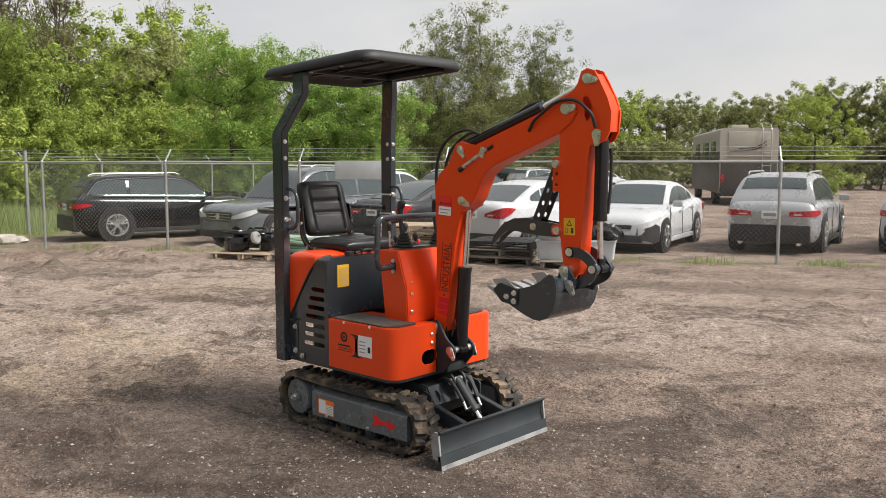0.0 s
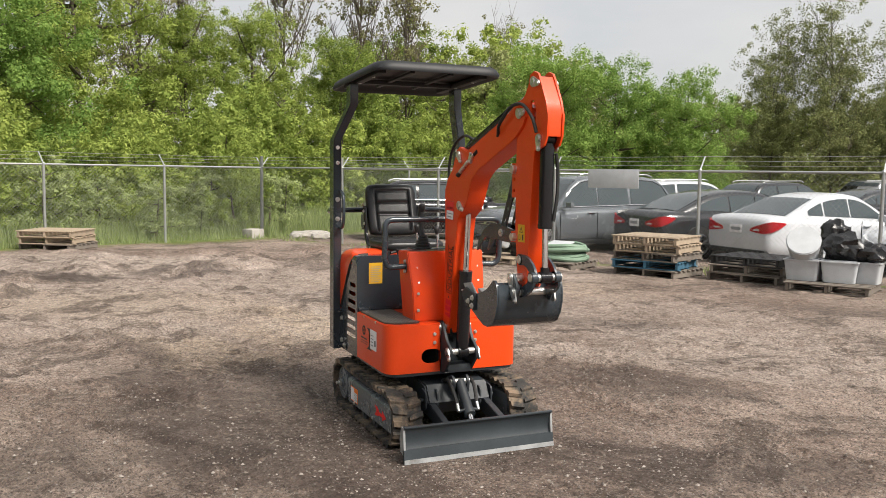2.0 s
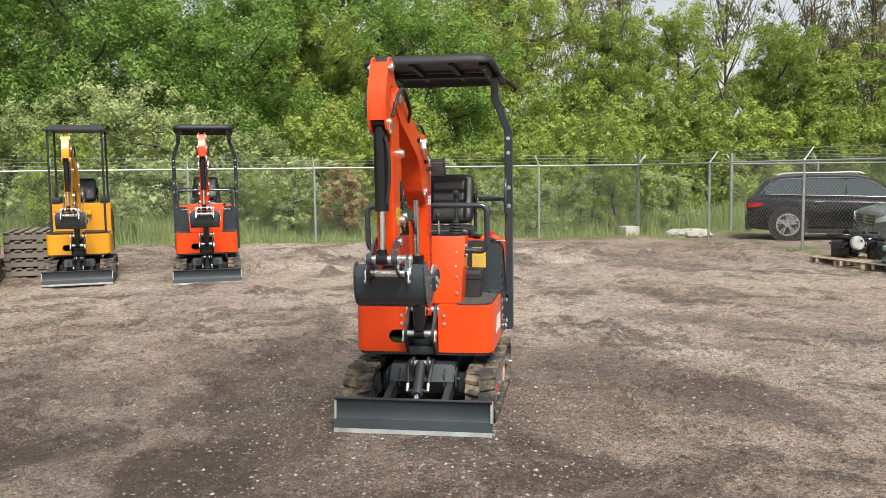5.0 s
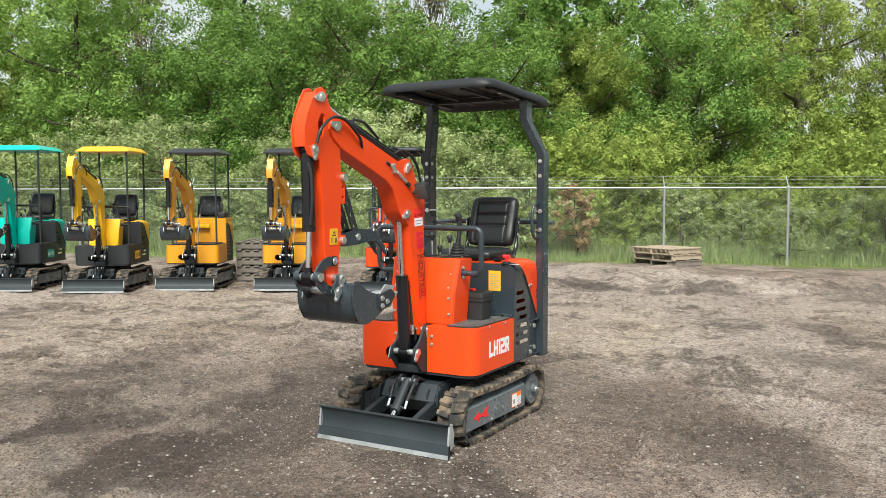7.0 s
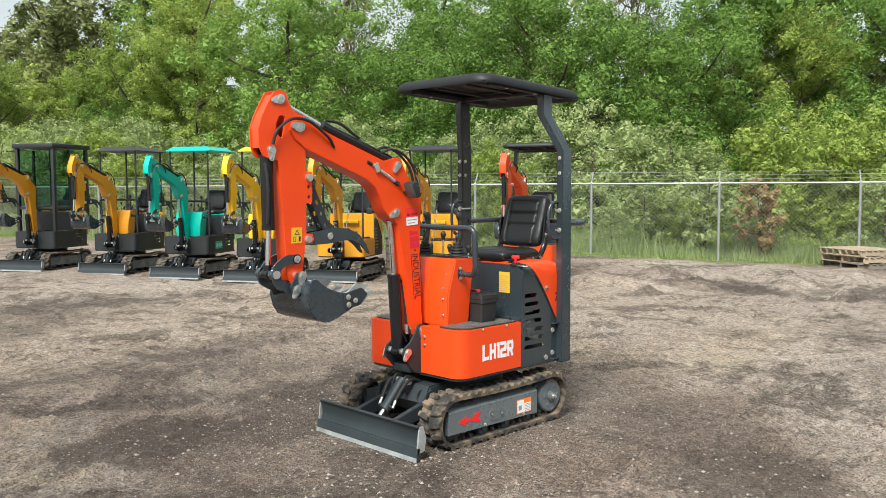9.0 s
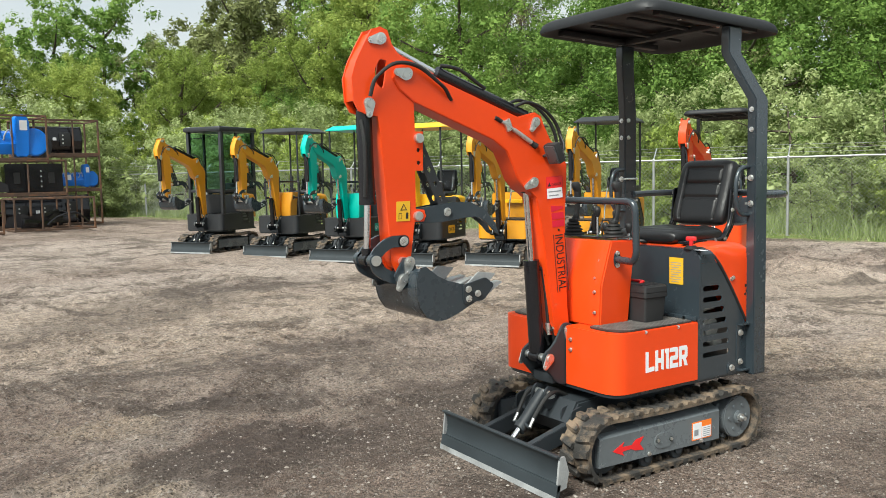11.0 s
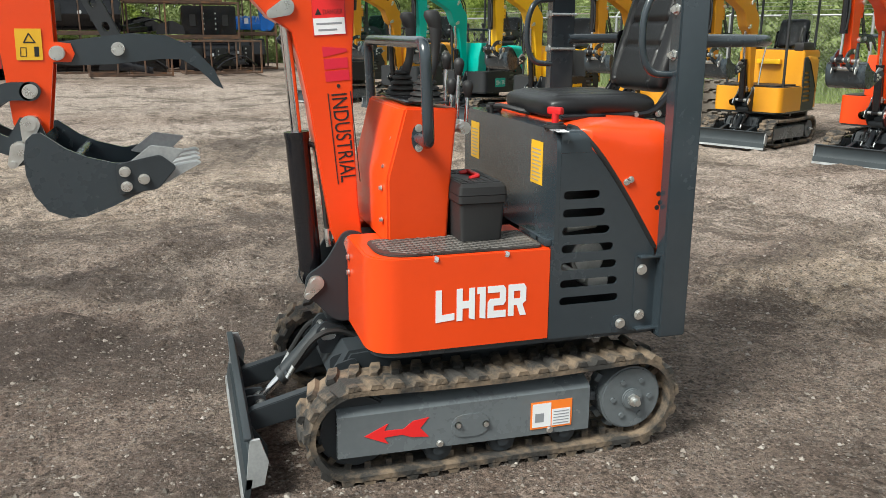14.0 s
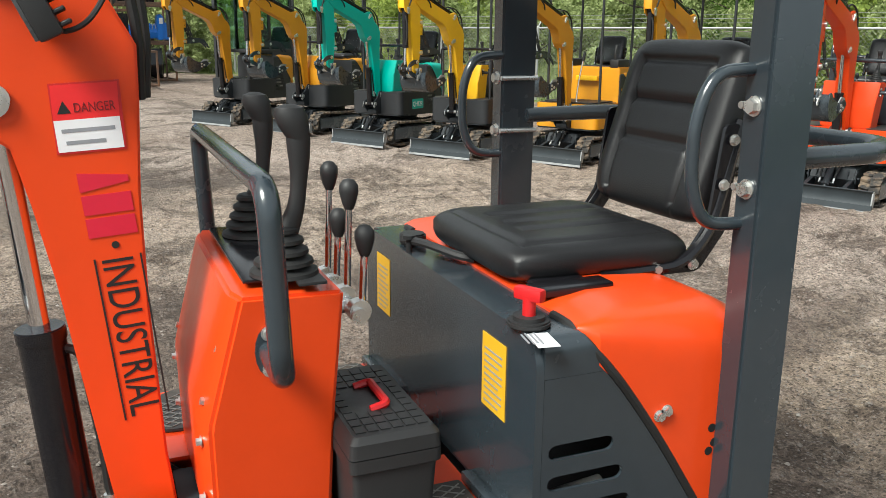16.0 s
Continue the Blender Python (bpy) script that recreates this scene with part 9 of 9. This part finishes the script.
def auger_heap(at, n, seed, label):
    """Black mounting arms and hoses lying in a crate."""
    g = thing("attachment_parts", label, "attachment", "black attachments")
    r = random.Random(seed)
    for k in range(n):
        bm = bmesh.new()
        x, y = r.uniform(-0.6, 0.6), r.uniform(-0.25, 0.25)
        a = r.uniform(-0.5, 0.5)
        if k % 3 == 0:
            side(bm, rounded([(-0.35, 0.0), (0.35, 0.0), (0.30, 0.18), (0.05, 0.30), (-0.28, 0.22)], 0.03), -0.03, 0.03, 0.004)
        elif k % 3 == 1:
            box(bm, (0, 0, 0.09), (0.7, 0.09, 0.13), Matrix.Rotation(r.uniform(-0.25, 0.25), 3, "Y"), 0.01)
        else:
            tube(bm, curve_pts([(-0.5, 0, 0.05), (-0.2, 0.1, 0.22), (0.15, -0.05, 0.30), (0.5, 0.05, 0.08)]), 0.022, 8)
        bm.transform(pose(x, y, r.uniform(0.0, 0.10), 0, 0, math.degrees(a)))
        part("steel_part", bm, M_BLACK, g)
    g.matrix_world = at
    return g


def grapple_teeth(at, n, label):
    g = thing("grapple_rake", label, "attachment", "black attachments")
    for k in range(n):
        bm = bmesh.new()
        side(bm, rounded([(-0.45, 0.02), (0.2, 0.0), (0.55, 0.10), (0.62, 0.02), (0.25, -0.06 + 0.06), (0.1, 0.22), (-0.2, 0.42), (-0.45, 0.42)], 0.03), k * 0.17 - 0.012, k * 0.17 + 0.012)
        part("tine", bm, M_BLACK, g)
    bm = bmesh.new()
    box(bm, (-0.40, (n - 1) * 0.085, 0.30), (0.10, n * 0.17, 0.12), bevel=0.01)
    part("beam", bm, M_BLACK, g)
    g.matrix_world = at
    return g


def tiller(at, label):
    """A blue rotary tiller with its drive case."""
    g = thing("rotary_tiller", label, "tiller")
    bm = bmesh.new()
    secs = [[(x, y, z) for y, z in ((-0.25, 0.20), (-0.30, 0.36), (-0.22, 0.56), (0.0, 0.62), (0.22, 0.56), (0.32, 0.30), (0.34, 0.12), (0.28, 0.12), (0.22, 0.30), (0, 0.50), (-0.2, 0.34))] for x in (-0.70, 0.62)]
    loft(bm, secs)
    part("hood", bm, M_BLUE, g, "glossy blue hood")
    bm = bmesh.new()
    box(bm, (-0.05, 0.34, 0.20), (1.36, 0.03, 0.24), Matrix.Rotation(-0.2, 3, "X"), 0.008)
    part("rear_flap", bm, M_BLUE, g)
    bm = bmesh.new()
    side(bm, rounded([(0.60, 0.02), (0.92, 0.02), (0.96, 0.85), (0.82, 1.0), (0.64, 0.92)], 0.12, 6), -0.10, 0.36, 0.02)
    dc = part("drive_case", bm, M_BLUE, g)
    page(dc, on_left(0.90, 0.362, 0.62), 0.17, 0.22, M_WHITE, "label")
    bm = bmesh.new()
    cyl(bm, (1.06, -0.08, 0.32), (1.06, 0.30, 0.36), 0.32, 26, bevel=0.03)
    part("side_disc", bm, M_BLUE, g)
    bm = bmesh.new()
    cyl(bm, (1.18, 0.0, 0.26), (1.18, 0.26, 0.28), 0.30, 26, bevel=0.04)
    part("belt_wheel", bm, M_TRIM, g)
    for k in range(5):
        bm = bmesh.new()
        tube(bm, curve_pts([(-0.5 + k * 0.22, 0.28, 0.40), (-0.46 + k * 0.22, 0.36, 0.56), (-0.36 + k * 0.22, 0.32, 0.62), (-0.30 + k * 0.22, 0.24, 0.42)]), 0.018, 8)
        part("hose", bm, M_BLUE if k % 2 else M_BIN, g)
    page(g, on_left(-0.02, 0.356, 0.30), 0.22, 0.24, M_WHITE, "paper")
    g.matrix_world = at
    return g


# local frame of the rack: x to the right seen from the yard is -x in the world, front looks to +y
def rk(x, y, z, turn=0):
    return stand(-0.57, -16.0, 187) @ Matrix.Diagonal((1.07, 1.07, 1.14, 1)) @ pose(x, y, z, 0, 0, turn)


# front crates on the ground
crate(rk(1.05, -0.55, 0), 1.70, 0.95, 0.72, "low rusty steel crate with black attachment parts")
auger_heap(rk(1.05, -0.55, 0.05), 7, 3, "black attachment arms and hoses lying in a crate")
crate(rk(3.15, 0.05, 0), 1.75, 0.95, 0.72, "low rusty steel crate with black attachment parts")
auger_heap(rk(3.15, 0.05, 0.05), 7, 5, "black attachment arms and hoses lying in a crate")
grapple_teeth(rk(-1.2, -0.6, 0.0, 180), 8, "black toothed rake lying on the ground")
# left tower
for k, z in enumerate((0.0, 0.86, 1.72)):
    crate(rk(-0.25, 1.0, z), 2.20, 1.05, 0.86, "rusty steel crate in a tall stack")
    crate(rk(-2.65, 1.1, z), 2.20, 1.05, 0.86, "rusty steel crate in a tall stack")
steel_plate(rk(-0.05, 0.62, 1.78, 180), 1.72, 0.72, "wide black attachment plate in the top crate")
bucket_body(rk(0.05, 0.95, 0.92, 180), 1.95, 0.74, "black loader bucket lying in a crate")
bucket_body(rk(0.10, 0.95, 0.05, 180), 1.95, 0.70, "black loader bucket lying in a crate")
steel_plate(rk(-2.1, 0.9, 0.92, 180), 1.0, 0.66, "red attachment plate standing in a crate", M_DRED)
steel_plate(rk(-2.0, 0.8, 0.06, 180), 1.1, 0.70, "red attachment plate standing in a crate", M_DRED)
steel_plate(rk(-2.4, 0.8, 1.78, 180), 1.5, 0.70, "black attachment plate standing in a crate")
auger_heap(rk(-0.25, 1.2, 0.05), 6, 12, "black attachment arms and hoses lying in a crate")
# right tower
for k, z in enumerate((0.0, 0.78)):
    crate(rk(2.45, 1.25, z), 2.60, 1.10, 0.78, "rusty steel crate in a tall stack")
steel_plate(rk(3.05, 0.85, 0.83, 180), 1.30, 0.64, "black attachment plate standing in a crate")
bucket_body(rk(3.0, 1.2, 0.05, 180), 1.3, 0.64, "black loader bucket lying in a crate")
auger_heap(rk(1.75, 1.1, 0.84), 7, 8, "black attachment arms and hoses lying in a crate")
auger_heap(rk(1.75, 1.1, 0.05), 7, 18, "black attachment arms and hoses lying in a crate")
crate(rk(2.20, 1.25, 1.56), 2.30, 1.10, 1.0, "rusty steel crate in a tall stack")
tiller(rk(2.05, 1.15, 1.60, 180) @ Matrix.Diagonal((-1, 1, 1, 1)), "glossy blue rotary tiller in the top crate")
for k, z in enumerate((0.0, 0.85, 1.70)):
    crate(rk(3.95, 2.3, z), 1.9, 1.1, 0.85, "rusty steel crate in a tall stack")
bucket_body(rk(3.8, 2.2, 0.05, 180), 1.6, 0.70, "black loader bucket lying in a crate")
bucket_body(rk(3.75, 2.2, 1.74, 180), 1.5, 0.66, "black loader bucket lying in a crate")
tiller(rk(4.25, 2.2, 0.90, 180) @ Matrix.Diagonal((-0.5, 0.6, 0.6, 1)), "small blue rotary tiller in a crate")
